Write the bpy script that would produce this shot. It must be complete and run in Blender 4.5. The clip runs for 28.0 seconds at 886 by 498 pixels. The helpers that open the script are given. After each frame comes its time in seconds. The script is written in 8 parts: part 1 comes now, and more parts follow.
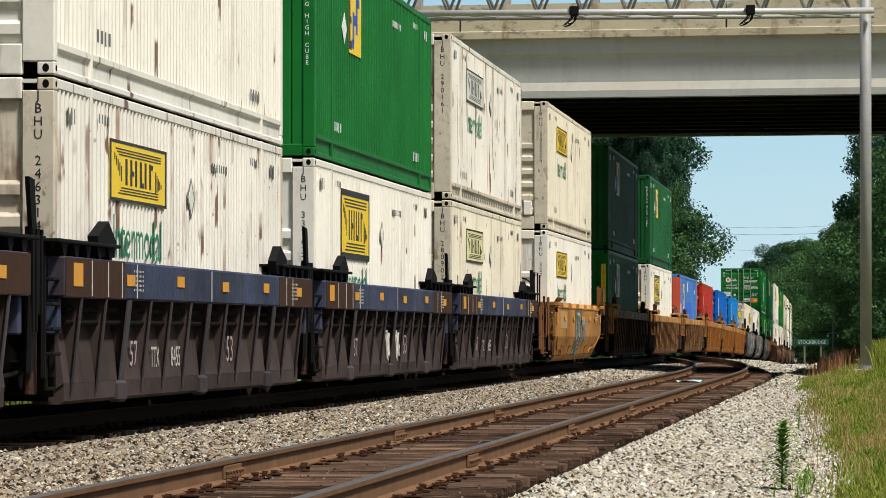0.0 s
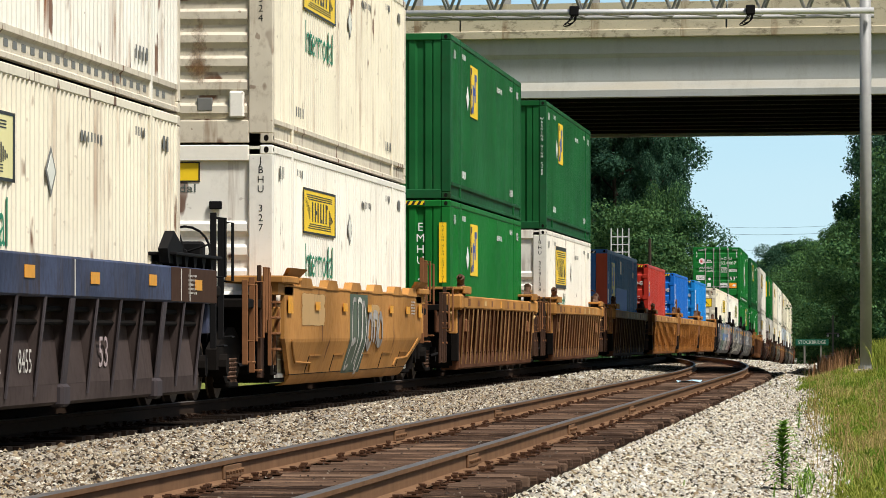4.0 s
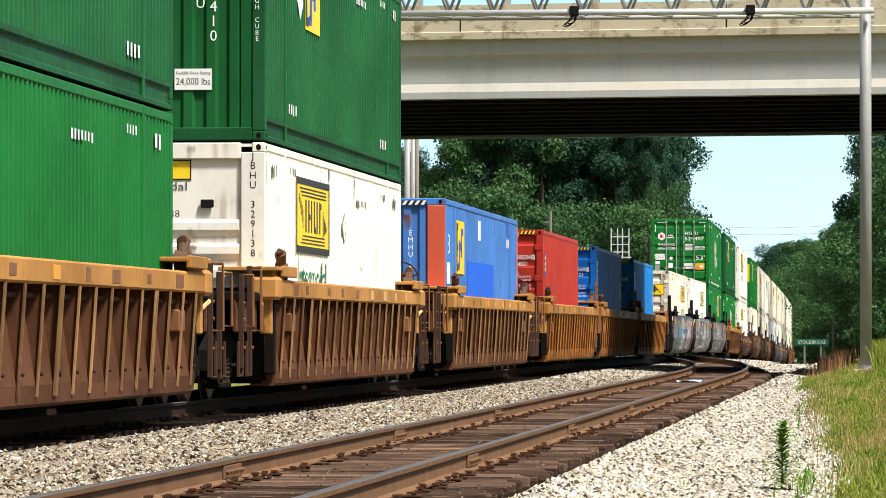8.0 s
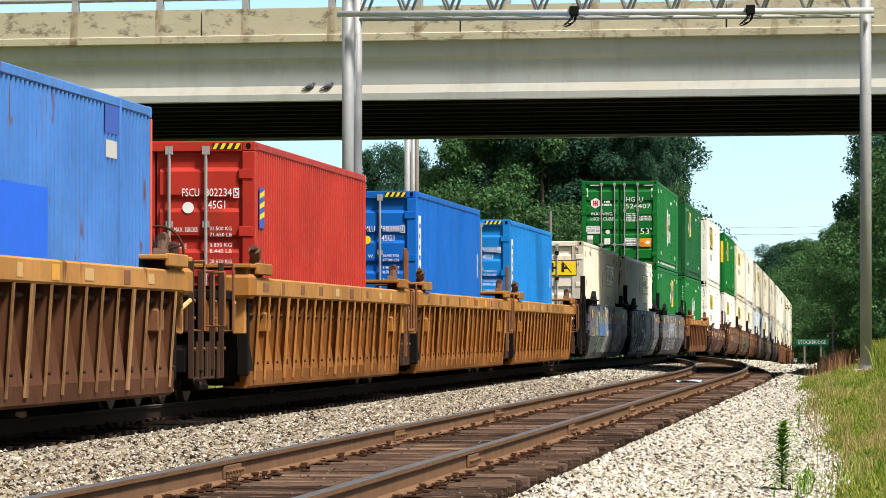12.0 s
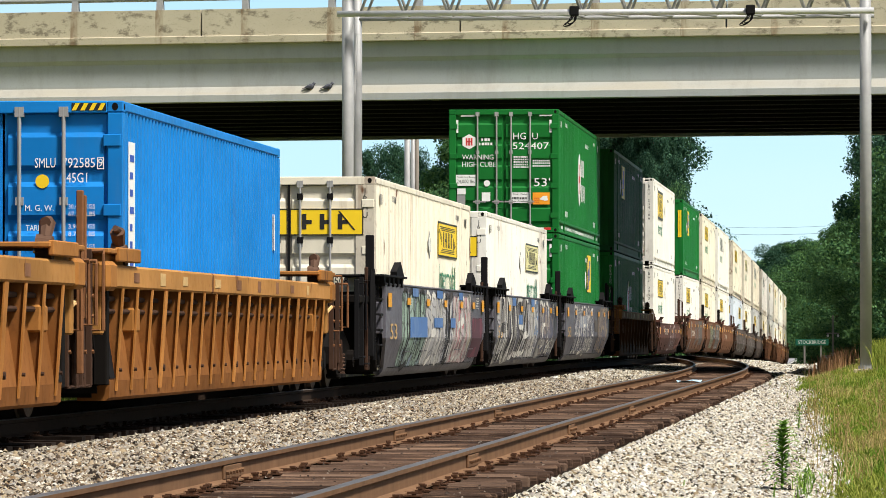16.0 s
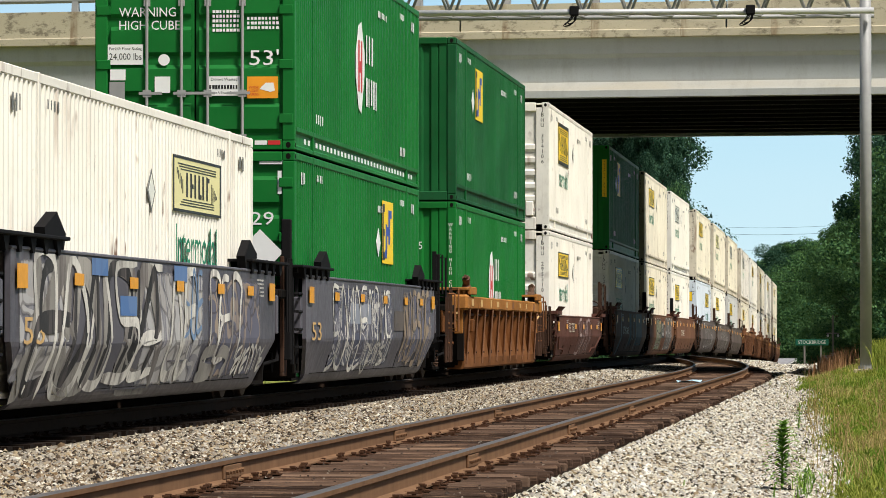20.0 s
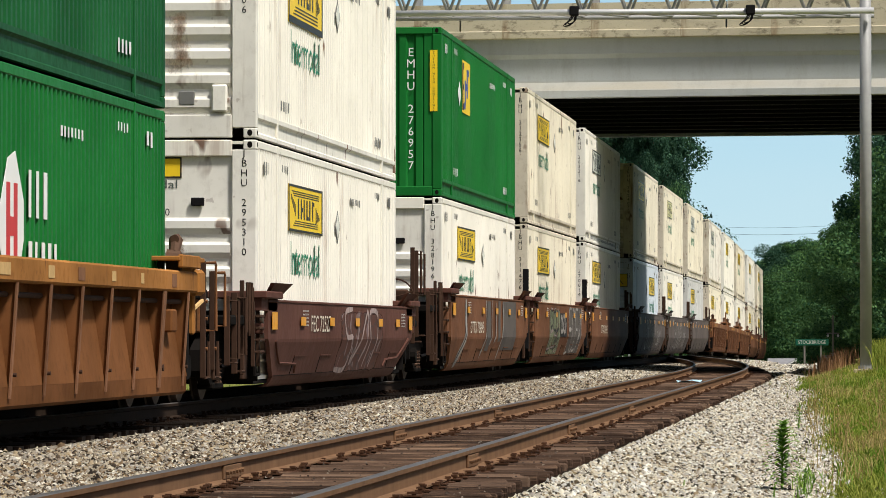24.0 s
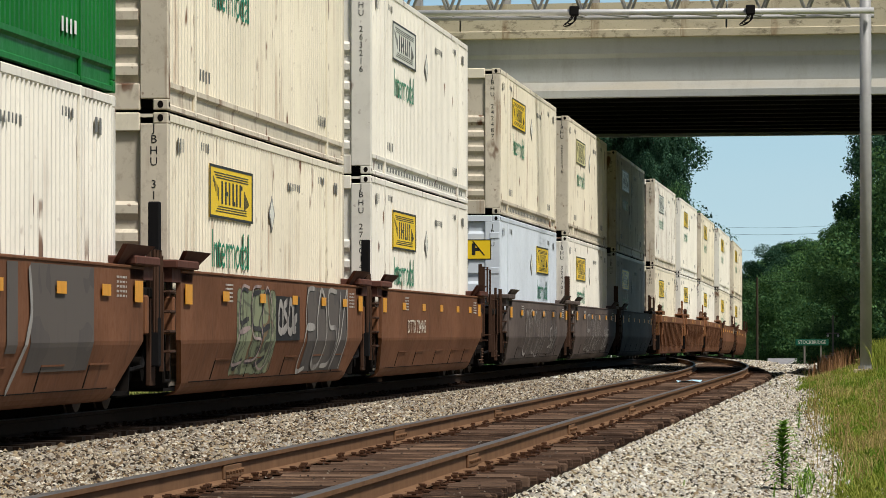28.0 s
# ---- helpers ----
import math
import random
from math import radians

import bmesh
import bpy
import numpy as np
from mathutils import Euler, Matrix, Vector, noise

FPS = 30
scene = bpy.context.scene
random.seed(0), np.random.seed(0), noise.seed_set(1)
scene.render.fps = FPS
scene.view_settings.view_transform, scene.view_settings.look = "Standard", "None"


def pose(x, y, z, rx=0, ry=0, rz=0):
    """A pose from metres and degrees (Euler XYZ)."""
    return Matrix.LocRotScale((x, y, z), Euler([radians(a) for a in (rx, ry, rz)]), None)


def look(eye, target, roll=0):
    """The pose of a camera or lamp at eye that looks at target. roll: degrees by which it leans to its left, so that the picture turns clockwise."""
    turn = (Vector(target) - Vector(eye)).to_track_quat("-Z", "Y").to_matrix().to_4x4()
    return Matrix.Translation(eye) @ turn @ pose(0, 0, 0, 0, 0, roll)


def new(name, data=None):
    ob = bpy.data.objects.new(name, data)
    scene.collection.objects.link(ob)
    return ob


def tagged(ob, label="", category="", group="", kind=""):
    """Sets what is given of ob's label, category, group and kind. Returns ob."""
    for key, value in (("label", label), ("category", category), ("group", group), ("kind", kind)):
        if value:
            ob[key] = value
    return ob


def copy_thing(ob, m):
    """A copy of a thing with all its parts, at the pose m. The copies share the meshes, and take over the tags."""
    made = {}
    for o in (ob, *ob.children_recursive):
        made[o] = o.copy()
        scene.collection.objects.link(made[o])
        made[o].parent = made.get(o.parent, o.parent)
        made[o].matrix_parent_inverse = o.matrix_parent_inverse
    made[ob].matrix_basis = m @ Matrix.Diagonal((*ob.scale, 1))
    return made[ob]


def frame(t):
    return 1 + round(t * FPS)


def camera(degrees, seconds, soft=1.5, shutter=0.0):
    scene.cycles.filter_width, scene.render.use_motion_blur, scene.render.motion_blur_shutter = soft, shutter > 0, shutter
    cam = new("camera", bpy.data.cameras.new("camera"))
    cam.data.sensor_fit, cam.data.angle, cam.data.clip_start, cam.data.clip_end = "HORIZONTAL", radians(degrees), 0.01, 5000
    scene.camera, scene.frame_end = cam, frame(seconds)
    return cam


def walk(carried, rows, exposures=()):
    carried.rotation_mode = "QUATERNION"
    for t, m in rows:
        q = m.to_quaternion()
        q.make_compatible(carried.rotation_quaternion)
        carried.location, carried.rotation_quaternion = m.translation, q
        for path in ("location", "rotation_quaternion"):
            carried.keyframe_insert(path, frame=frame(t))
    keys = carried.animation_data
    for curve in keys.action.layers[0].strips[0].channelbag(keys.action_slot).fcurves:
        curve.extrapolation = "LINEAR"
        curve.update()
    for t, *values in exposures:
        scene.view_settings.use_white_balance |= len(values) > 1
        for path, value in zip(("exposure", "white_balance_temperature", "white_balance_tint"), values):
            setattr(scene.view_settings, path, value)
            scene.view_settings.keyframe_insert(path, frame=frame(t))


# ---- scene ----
# the camera stands still on its tripod, 0.8 m above the rail tops of the far track
EYE = Vector((0, 0, 0.80))
YAW, PITCH = 5.376, 1.0356
# the clip's camera closes down while white containers fill its picture
EXPOSURES = [(0, 0.36), (3, 0.48), (5, 0.60), (6, 0.70), (7, 1.02), (8, 1.0), (10, 0.82), (11, 0.92), (12.5, 0.92), (15, 0.88), (17, 0.66), (19, 0.52), (21, 0.60), (24, 0.42), (26, 0.27), (28, 0.23)]
cam = camera(10.974, 28.0, soft=0.65)
AIM = EYE + Vector((-math.sin(radians(YAW)) * math.cos(radians(PITCH)), math.cos(radians(YAW)) * math.cos(radians(PITCH)), math.sin(radians(PITCH))))
walk(cam, [(0, look(EYE, AIM)), (28, look(EYE, AIM))], exposures=EXPOSURES)

# ---- world and sun: veiled summer sun, high on the right behind the camera ----
SUN_ELEV, SUN_AZ = 58.0, 127.0   # degrees; azimuth from +y towards +x
world = bpy.data.worlds.new("sky")
scene.world = world
world.use_nodes = True
wn = world.node_tree
wn.nodes.clear()
w_sky = wn.nodes.new("ShaderNodeTexSky")
w_sky.sky_type = "NISHITA"
w_sky.sun_disc = False
w_sky.sun_elevation, w_sky.sun_rotation = radians(SUN_ELEV), radians(SUN_AZ)
w_sky.air_density, w_sky.dust_density, w_sky.ozone_density = 1.0, 4.0, 0.9
w_bg = wn.nodes.new("ShaderNodeBackground")
w_bg.inputs["Strength"].default_value = 0.054
w_out = wn.nodes.new("ShaderNodeOutputWorld")
wn.links.new(w_sky.outputs["Color"], w_bg.inputs["Color"])
wn.links.new(w_bg.outputs["Background"], w_out.inputs["Surface"])
sun_data = bpy.data.lights.new("sun", "SUN")
sun_data.energy, sun_data.angle, sun_data.color = 3.75, radians(8), (1.0, 0.965, 0.90)
sun = new("sun", sun_data)
SUN_DIR = Vector((math.sin(radians(SUN_AZ)) * math.cos(radians(SUN_ELEV)), math.cos(radians(SUN_AZ)) * math.cos(radians(SUN_ELEV)), math.sin(radians(SUN_ELEV))))
sun.matrix_world = look(SUN_DIR * 200, (0, 0, 0))

# ---- materials ----
def nodes_of(name):
    m = bpy.data.materials.new(name)
    m.use_nodes = True
    t = m.node_tree
    return m, t, t.nodes["Principled BSDF"]


def coords(t, scale, spread=0.0):
    """Object coordinates, scaled, shifted by the object's own random number."""
    tc = t.nodes.new("ShaderNodeTexCoord")
    mp = t.nodes.new("ShaderNodeMapping")
    mp.inputs["Scale"].default_value = scale
    t.links.new(tc.outputs["Object"], mp.inputs["Vector"])
    if spread:
        oi = t.nodes.new("ShaderNodeObjectInfo")
        mul = t.nodes.new("ShaderNodeMath")
        mul.operation = "MULTIPLY"
        mul.inputs[1].default_value = spread
        t.links.new(oi.outputs["Random"], mul.inputs[0])
        t.links.new(mul.outputs[0], mp.inputs["Location"])
    return mp.outputs["Vector"]


def noise_node(t, vec, scale=1.0, detail=5.0, rough=0.6):
    n = t.nodes.new("ShaderNodeTexNoise")
    n.inputs["Scale"].default_value, n.inputs["Detail"].default_value, n.inputs["Roughness"].default_value = scale, detail, rough
    t.links.new(vec, n.inputs["Vector"])
    return n.outputs["Fac"]


def ramp(t, fac, stops):
    r = t.nodes.new("ShaderNodeValToRGB")
    el = r.color_ramp.elements
    while len(el) < len(stops):
        el.new(0.5)
    for e, (p, c) in zip(el, stops):
        e.position = p
        e.color = (*c, 1) if len(c) == 3 else c
    t.links.new(fac, r.inputs["Fac"])
    return r.outputs["Color"]


def mix(t, fac, a, b, kind="MIX"):
    m = t.nodes.new("ShaderNodeMix")
    m.data_type, m.blend_type = "RGBA", kind
    for sock, v in ((m.inputs["Factor"], fac), (m.inputs["A"], a), (m.inputs["B"], b)):
        if isinstance(v, (int, float)):
            sock.default_value = v
        elif isinstance(v, tuple):
            sock.default_value = (*v, 1)
        else:
            t.links.new(v, sock)
    return m.outputs["Result"]


def bump(t, bsdf, height, strength, dist=0.01):
    b = t.nodes.new("ShaderNodeBump")
    b.inputs["Strength"].default_value, b.inputs["Distance"].default_value = strength, dist
    t.links.new(height, b.inputs["Height"])
    t.links.new(b.outputs["Normal"], bsdf.inputs["Normal"])


GREY = lambda v: (v, v, v)
MATS = {}


def paint(name, color, rough=0.5, dirt=0.35, dirt_color=(0.16, 0.13, 0.10), streak=0.0, streak_color=(0.22, 0.09, 0.035), fade=0.12, metal=0.0, grain=0.0, sheen=0.14, bite=0.56, drip=0.0, drip_color=(0.12, 0.045, 0.018)):
    """Worn paint on steel: faded patches, vertical streaks, blotches of dirt, sharp rust drips."""
    if name in MATS:
        return MATS[name]
    m, t, b = nodes_of(name)
    big = noise_node(t, coords(t, (0.5, 0.35, 0.6), 37.0), 1.0, 4)
    fine = noise_node(t, coords(t, (8, 8, 6.5), 37.0), 1.0, 6, 0.7)
    lo = tuple(c * (1 - fade * 1.6) for c in color)
    hi = tuple(min(1, c * (1 + fade) + fade * 0.03) for c in color)
    col = mix(t, ramp(t, big, [(0.35, GREY(0)), (0.68, GREY(1))]), lo, hi)
    if dirt:
        col = mix(t, ramp(t, fine, [(0.52, GREY(0)), (0.78, GREY(dirt))]), col, dirt_color)
    if streak:
        run = noise_node(t, coords(t, (3.0, 2.6, 0.22), 91.0), 1.0, 5, 0.65)
        spot = noise_node(t, coords(t, (0.9, 0.45, 0.8), 53.0), 1.0, 3)
        fac = mix(t, 1.0, ramp(t, run, [(bite, GREY(0)), (bite + 0.11, GREY(1))]), ramp(t, spot, [(0.44 if bite > 0.55 else 0.36, GREY(0)), (0.62, GREY(streak))]), "MULTIPLY")
        col = mix(t, fac, col, streak_color)
    if drip:
        thin = noise_node(t, coords(t, (2.2, 3.4, 1.15), 71.0), 1.0, 3, 0.55)
        where = noise_node(t, coords(t, (0.5, 0.55, 0.75), 29.0), 1.0, 2)
        fac = mix(t, 1.0, ramp(t, thin, [(0.665 - 0.07 * drip, GREY(0)), (0.705 - 0.07 * drip, GREY(1))]), ramp(t, where, [(0.46, GREY(0)), (0.56, GREY(0.9))]), "MULTIPLY")
        speck = noise_node(t, coords(t, (7, 6.0, 7), 13.0), 1.0, 2)
        fac = mix(t, 1.0, fac, ramp(t, speck, [(0.70, GREY(0)), (0.74, GREY(0.55 * drip))]), "LIGHTEN")
        col = mix(t, fac, col, drip_color)
    t.links.new(col, b.inputs["Base Color"])
    b.inputs["Roughness"].default_value, b.inputs["Metallic"].default_value = rough, metal
    b.inputs["Specular IOR Level"].default_value = sheen if rough < 0.55 else 0.06
    t.links.new(ramp(t, fine, [(0.2, GREY(max(0, rough - 0.12))), (0.8, GREY(min(1, rough + 0.2)))]), b.inputs["Roughness"])
    bump(t, b, fine, 0.25 + grain, 0.006)
    MATS[name] = m
    return m


def plain(name, color, rough=0.6, metal=0.0, vary=0.15, scale=6.0, sheen=0.3):
    if name in MATS:
        return MATS[name]
    m, t, b = nodes_of(name)
    n = noise_node(t, coords(t, (scale,) * 3, 17.0), 1.0, 5)
    t.links.new(mix(t, n, tuple(c * (1 - vary) for c in color), tuple(min(1, c * (1 + vary)) for c in color)), b.inputs["Base Color"])
    b.inputs["Roughness"].default_value, b.inputs["Metallic"].default_value = rough, metal
    b.inputs["Specular IOR Level"].default_value = sheen if rough < 0.75 else 0.05
    bump(t, b, n, 0.15, 0.004)
    MATS[name] = m
    return m


def concrete(name, color, stain=(0.10, 0.085, 0.06), amount=0.8, scale=1.0):
    m, t, b = nodes_of(name)
    big = noise_node(t, coords(t, (0.25 * scale, 0.25 * scale, 0.5 * scale)), 1.0, 5)
    run = noise_node(t, coords(t, (1.7 * scale, 1.7 * scale, 0.5 * scale)), 1.0, 7, 0.72)
    grit = noise_node(t, coords(t, (30, 30, 30)), 1.0, 3)
    col = mix(t, big, tuple(c * 0.82 for c in color), tuple(c * 1.12 for c in color))
    col = mix(t, ramp(t, run, [(0.47, GREY(0)), (0.66, GREY(amount))]), col, stain)
    col = mix(t, ramp(t, grit, [(0.3, GREY(0.0)), (0.8, GREY(0.18))]), col, tuple(c * 0.6 for c in color))
    t.links.new(col, b.inputs["Base Color"])
    b.inputs["Roughness"].default_value = 0.9
    b.inputs["Specular IOR Level"].default_value = 0.1
    bump(t, b, grit, 0.3, 0.01)
    return m


def parapet_concrete():
    """Tan concrete with dark lichen patches and rusty runs below the railing posts."""
    m, t, b = nodes_of("weathered_parapet_concrete")
    big = noise_node(t, coords(t, (0.5, 0.5, 0.9)), 1.0, 4)
    col = mix(t, big, (0.40, 0.35, 0.245), (0.58, 0.53, 0.40))
    patch = noise_node(t, coords(t, (1.5, 1.5, 2.6)), 1.0, 9, 0.74)
    col = mix(t, ramp(t, patch, [(0.53, GREY(0)), (0.60, GREY(0.7)), (0.72, GREY(0.92))]), col, (0.135, 0.115, 0.080))
    tc = t.nodes.new("ShaderNodeTexCoord")
    sep = t.nodes.new("ShaderNodeSeparateXYZ")
    t.links.new(tc.outputs["Object"], sep.inputs[0])
    last = sep.outputs["X"]
    for op, v in (("ADD", 31.8 + 242.0 + 0.10), ("DIVIDE", 2.42), ("FRACT", 0)):
        n = t.nodes.new("ShaderNodeMath")
        n.operation = op
        n.inputs[1].default_value = v
        t.links.new(last, n.inputs[0])
        last = n.outputs[0]
    run = ramp(t, last, [(0.0, GREY(0.75)), (0.075, GREY(0.5)), (0.10, GREY(0)), (1.0, GREY(0))])
    ragged = noise_node(t, coords(t, (6, 6, 1.2)), 1.0, 4, 0.7)
    col = mix(t, mix(t, 1.0, run, ramp(t, ragged, [(0.35, GREY(0)), (0.6, GREY(1))]), "MULTIPLY"), col, (0.20, 0.125, 0.065))
    grit = noise_node(t, coords(t, (22, 22, 22)), 1.0, 4, 0.7)
    col = mix(t, ramp(t, grit, [(0.58, GREY(0)), (0.75, GREY(0.55))]), col, (0.12, 0.10, 0.075))
    t.links.new(col, b.inputs["Base Color"])
    b.inputs["Roughness"].default_value, b.inputs["Specular IOR Level"].default_value = 0.9, 0.1
    bump(t, b, grit, 0.3, 0.01)
    return m


def girder_concrete():
    """Blue-grey concrete, with a level tan band painting light caught by the lower flange."""
    m, t, b = nodes_of("girder_concrete")
    big = noise_node(t, coords(t, (0.22, 0.22, 0.9)), 1.0, 5)
    col = mix(t, big, (0.35, 0.37, 0.37), (0.48, 0.505, 0.50))
    tc = t.nodes.new("ShaderNodeTexCoord")
    sep = t.nodes.new("ShaderNodeSeparateXYZ")
    t.links.new(tc.outputs["Object"], sep.inputs[0])
    mr = t.nodes.new("ShaderNodeMapRange")
    mr.inputs["From Min"].default_value, mr.inputs["From Max"].default_value = 7.05, 8.62
    t.links.new(sep.outputs["Z"], mr.inputs["Value"])
    band = ramp(t, mr.outputs[0], [(0.0, GREY(0.12)), (0.10, GREY(0.2)), (0.14, GREY(0.85)), (0.24, GREY(0.75)), (0.30, GREY(0.0)), (1.0, GREY(0.25))])
    band_break = noise_node(t, coords(t, (0.35, 0.35, 2.0)), 1.0, 5)
    col = mix(t, mix(t, 1.0, band, ramp(t, band_break, [(0.3, GREY(0.45)), (0.6, GREY(1))]), "MULTIPLY"), col, (0.415, 0.375, 0.295))
    run = noise_node(t, coords(t, (1.3, 1.3, 0.35)), 1.0, 6, 0.7)
    col = mix(t, ramp(t, run, [(0.50, GREY(0)), (0.70, GREY(0.45))]), col, (0.27, 0.26, 0.225))
    grit = noise_node(t, coords(t, (24, 24, 24)), 1.0, 3)
    col = mix(t, ramp(t, grit, [(0.55, GREY(0.0)), (0.8, GREY(0.3))]), col, (0.25, 0.23, 0.19))
    t.links.new(col, b.inputs["Base Color"])
    b.inputs["Roughness"].default_value, b.inputs["Specular IOR Level"].default_value = 0.9, 0.1
    bump(t, b, grit, 0.25, 0.01)
    return m


def island_mat(name, stops, rough=0.85, scale=25.0):
    """Pieces joined into one mesh, each of its own shade."""
    m, t, b = nodes_of(name)
    g = t.nodes.new("ShaderNodeNewGeometry")
    col = ramp(t, g.outputs["Random Per Island"], stops)
    n = noise_node(t, coords(t, (scale,) * 3), 1.0, 4)
    col = mix(t, ramp(t, n, [(0.35, GREY(0.0)), (0.8, GREY(0.35))]), col, tuple(c * 0.45 for c in stops[0][1]))
    t.links.new(col, b.inputs["Base Color"])
    b.inputs["Roughness"].default_value = rough
    b.inputs["Specular IOR Level"].default_value = 0.05
    bump(t, b, n, 0.3, 0.01)
    return m


def leaf_mat(name, dark, light, scale=0.5):
    m, t, b = nodes_of(name)
    g = t.nodes.new("ShaderNodeNewGeometry")
    n = noise_node(t, coords(t, (scale,) * 3, 23.0), 1.0, 3)
    f = mix(t, 0.5, n, g.outputs["Random Per Island"])
    t.links.new(ramp(t, f, [(0.25, dark), (0.75, light)]), b.inputs["Base Color"])
    b.inputs["Roughness"].default_value, b.inputs["Specular IOR Level"].default_value = 0.8, 0.06
    tr = t.nodes.new("ShaderNodeBsdfTranslucent")
    t.links.new(ramp(t, f, [(0.25, tuple(c * 1.1 for c in dark)), (0.75, (light[0] * 1.5, light[1] * 1.4, light[2]))]), tr.inputs["Color"])
    ms = t.nodes.new("ShaderNodeMixShader")
    ms.inputs[0].default_value = 0.28
    t.links.new(b.outputs[0], ms.inputs[1])
    t.links.new(tr.outputs[0], ms.inputs[2])
    t.links.new(ms.outputs[0], t.nodes["Material Output"].inputs["Surface"])
    return m


M_STEEL = plain("galvanised_steel", (0.32, 0.32, 0.315), 0.55, 0.15, 0.22, 3.0)
M_BLACK = plain("black_steel", (0.011, 0.0105, 0.011), 0.8)
# near black: grime plus the shade under the cars, both in the colour
M_DARK = plain("grime_and_shade", (0.009, 0.0075, 0.0065), 0.95)
M_RAIL = plain("rusty_rail_web", (0.165, 0.092, 0.050), 0.85, 0.0, 0.45, 3.0)
# darker copy of the rail web, with the train's shade in its colour
M_SHADED_WEB = plain("shaded_rail_web", (0.030, 0.019, 0.013), 0.85, 0.0, 0.35, 9.0)
M_HEAD = plain("worn_rail_head", (0.085, 0.075, 0.068), 0.55, 0.1, 0.3, 4.0, 0.22)
M_CONC = parapet_concrete()
M_GIRD = girder_concrete()
# near-black concrete: the shade under the deck is put into the colour
M_UNDER = concrete("shaded_soffit_concrete", (0.0075, 0.0072, 0.0078), (0.004, 0.004, 0.0042), 0.5)
M_YELLOW = plain("reflector_yellow", (0.68, 0.30, 0.02), 0.45, 0, 0.25, 9.0)
M_LOGOY = plain("decal_yellow", (0.88, 0.60, 0.02), 0.5, 0, 0.08, 2.0)
M_LOGOP = plain("faded_decal_yellow", (0.78, 0.72, 0.35), 0.5, 0, 0.08, 2.0)
M_LOGOW = plain("faded_decal_white", (0.74, 0.74, 0.66), 0.5, 0, 0.08, 2.0)
M_INK = plain("decal_black", (0.02, 0.02, 0.02), 0.5)
M_DGREEN = plain("decal_green", (0.01, 0.20, 0.10), 0.5)
M_WHITE = plain("decal_white", (0.80, 0.80, 0.78), 0.5, 0, 0.06)
M_RED = plain("decal_red", (0.55, 0.03, 0.03), 0.5)
M_BLUE = plain("decal_blue", (0.03, 0.08, 0.40), 0.5)
M_ORANGE = plain("decal_orange", (0.85, 0.33, 0.02), 0.5)
M_GRIMEW = plain("stencil_white", (0.52, 0.50, 0.46), 0.7)

JB_W = dict(color=(0.83, 0.795, 0.70), rough=0.45, dirt=0.14, streak=0.40, fade=0.05, drip=0.25)
JB_C = dict(color=(0.78, 0.72, 0.575), rough=0.5, dirt=0.18, streak=0.55, fade=0.06, bite=0.55, drip=0.5)
JB_R = dict(color=(0.77, 0.74, 0.66), rough=0.5, dirt=0.2, streak=1.0, fade=0.06, bite=0.545, drip=1.0)
P_WHITE = paint("white_container_paint", **JB_W)
P_CREAM = paint("cream_container_paint", **JB_C)
P_RUST = paint("rust_streaked_white_paint", **JB_R)
P_BLUEW = paint("pale_blue_white_paint", (0.62, 0.68, 0.74), 0.45, 0.15, fade=0.06)
P_GREYW = paint("grey_white_paint", (0.55, 0.55, 0.53), 0.5, 0.2, fade=0.08)
P_GREEN = paint("green_container_paint", (0.006, 0.145, 0.023), 0.5, 0.12, (0.05, 0.06, 0.04), 0.12, (0.03, 0.035, 0.02), 0.10)
P_GREEN2 = paint("dark_green_container_paint", (0.007, 0.100, 0.025), 0.5, 0.2, (0.04, 0.045, 0.03), 0.3, (0.03, 0.03, 0.02), 0.14)
P_BLUE = paint("faded_blue_container_paint", (0.06, 0.19, 0.52), 0.45, 0.2, (0.10, 0.10, 0.12), 0.35, (0.13, 0.07, 0.05), 0.12, drip=0.35)
P_BLUE2 = paint("bright_blue_container_paint", (0.003, 0.118, 0.48), 0.5, 0.1, (0.08, 0.10, 0.14), 0.15, (0.12, 0.12, 0.14), 0.10)
P_BLUE3 = paint("light_blue_container_paint", (0.006, 0.20, 0.58), 0.5, 0.1, (0.10, 0.12, 0.14), 0.15, (0.15, 0.14, 0.14), 0.10)
P_REDC = paint("red_container_paint", (0.41, 0.030, 0.018), 0.45, 0.15, (0.14, 0.04, 0.03), 0.3, (0.16, 0.045, 0.025), 0.10)
P_POST = paint("faded_red_post_paint", (0.62, 0.11, 0.06), 0.5, 0.15, (0.2, 0.08, 0.05), 0.1)

# side sheets and rib webs, darker than the rib flanges
S_GREY = paint("dark_grey_sheet", (0.060, 0.044, 0.040), 0.85, 0.5, (0.03, 0.022, 0.02), 0.6, (0.03, 0.022, 0.018), 0.2)
S_RIB = paint("dark_brown_sheet", (0.108, 0.044, 0.021), 0.85, 0.5, (0.03, 0.016, 0.011), 0.6, (0.03, 0.018, 0.012), 0.2)
S_ORANGE = paint("dark_orange_sheet", (0.215, 0.082, 0.020), 0.8, 0.6, (0.06, 0.026, 0.013), 0.3, (0.05, 0.024, 0.013), 0.2)
P_GRUB = paint("rust_stained_cream_frame", (0.62, 0.56, 0.45), 0.6, 0.55, (0.17, 0.10, 0.055), 0.9, (0.20, 0.10, 0.045), 0.12, drip=1.0)
P_GRUBW = paint("grimy_white_frame", (0.79, 0.765, 0.69), 0.55, 0.22, (0.24, 0.19, 0.14), 0.6, (0.24, 0.16, 0.10), 0.08, drip=0.6)
P_GRUBG = paint("grimy_green_frame", (0.010, 0.082, 0.027), 0.55, 0.5, (0.03, 0.028, 0.018), 0.5, (0.035, 0.025, 0.015), 0.15)
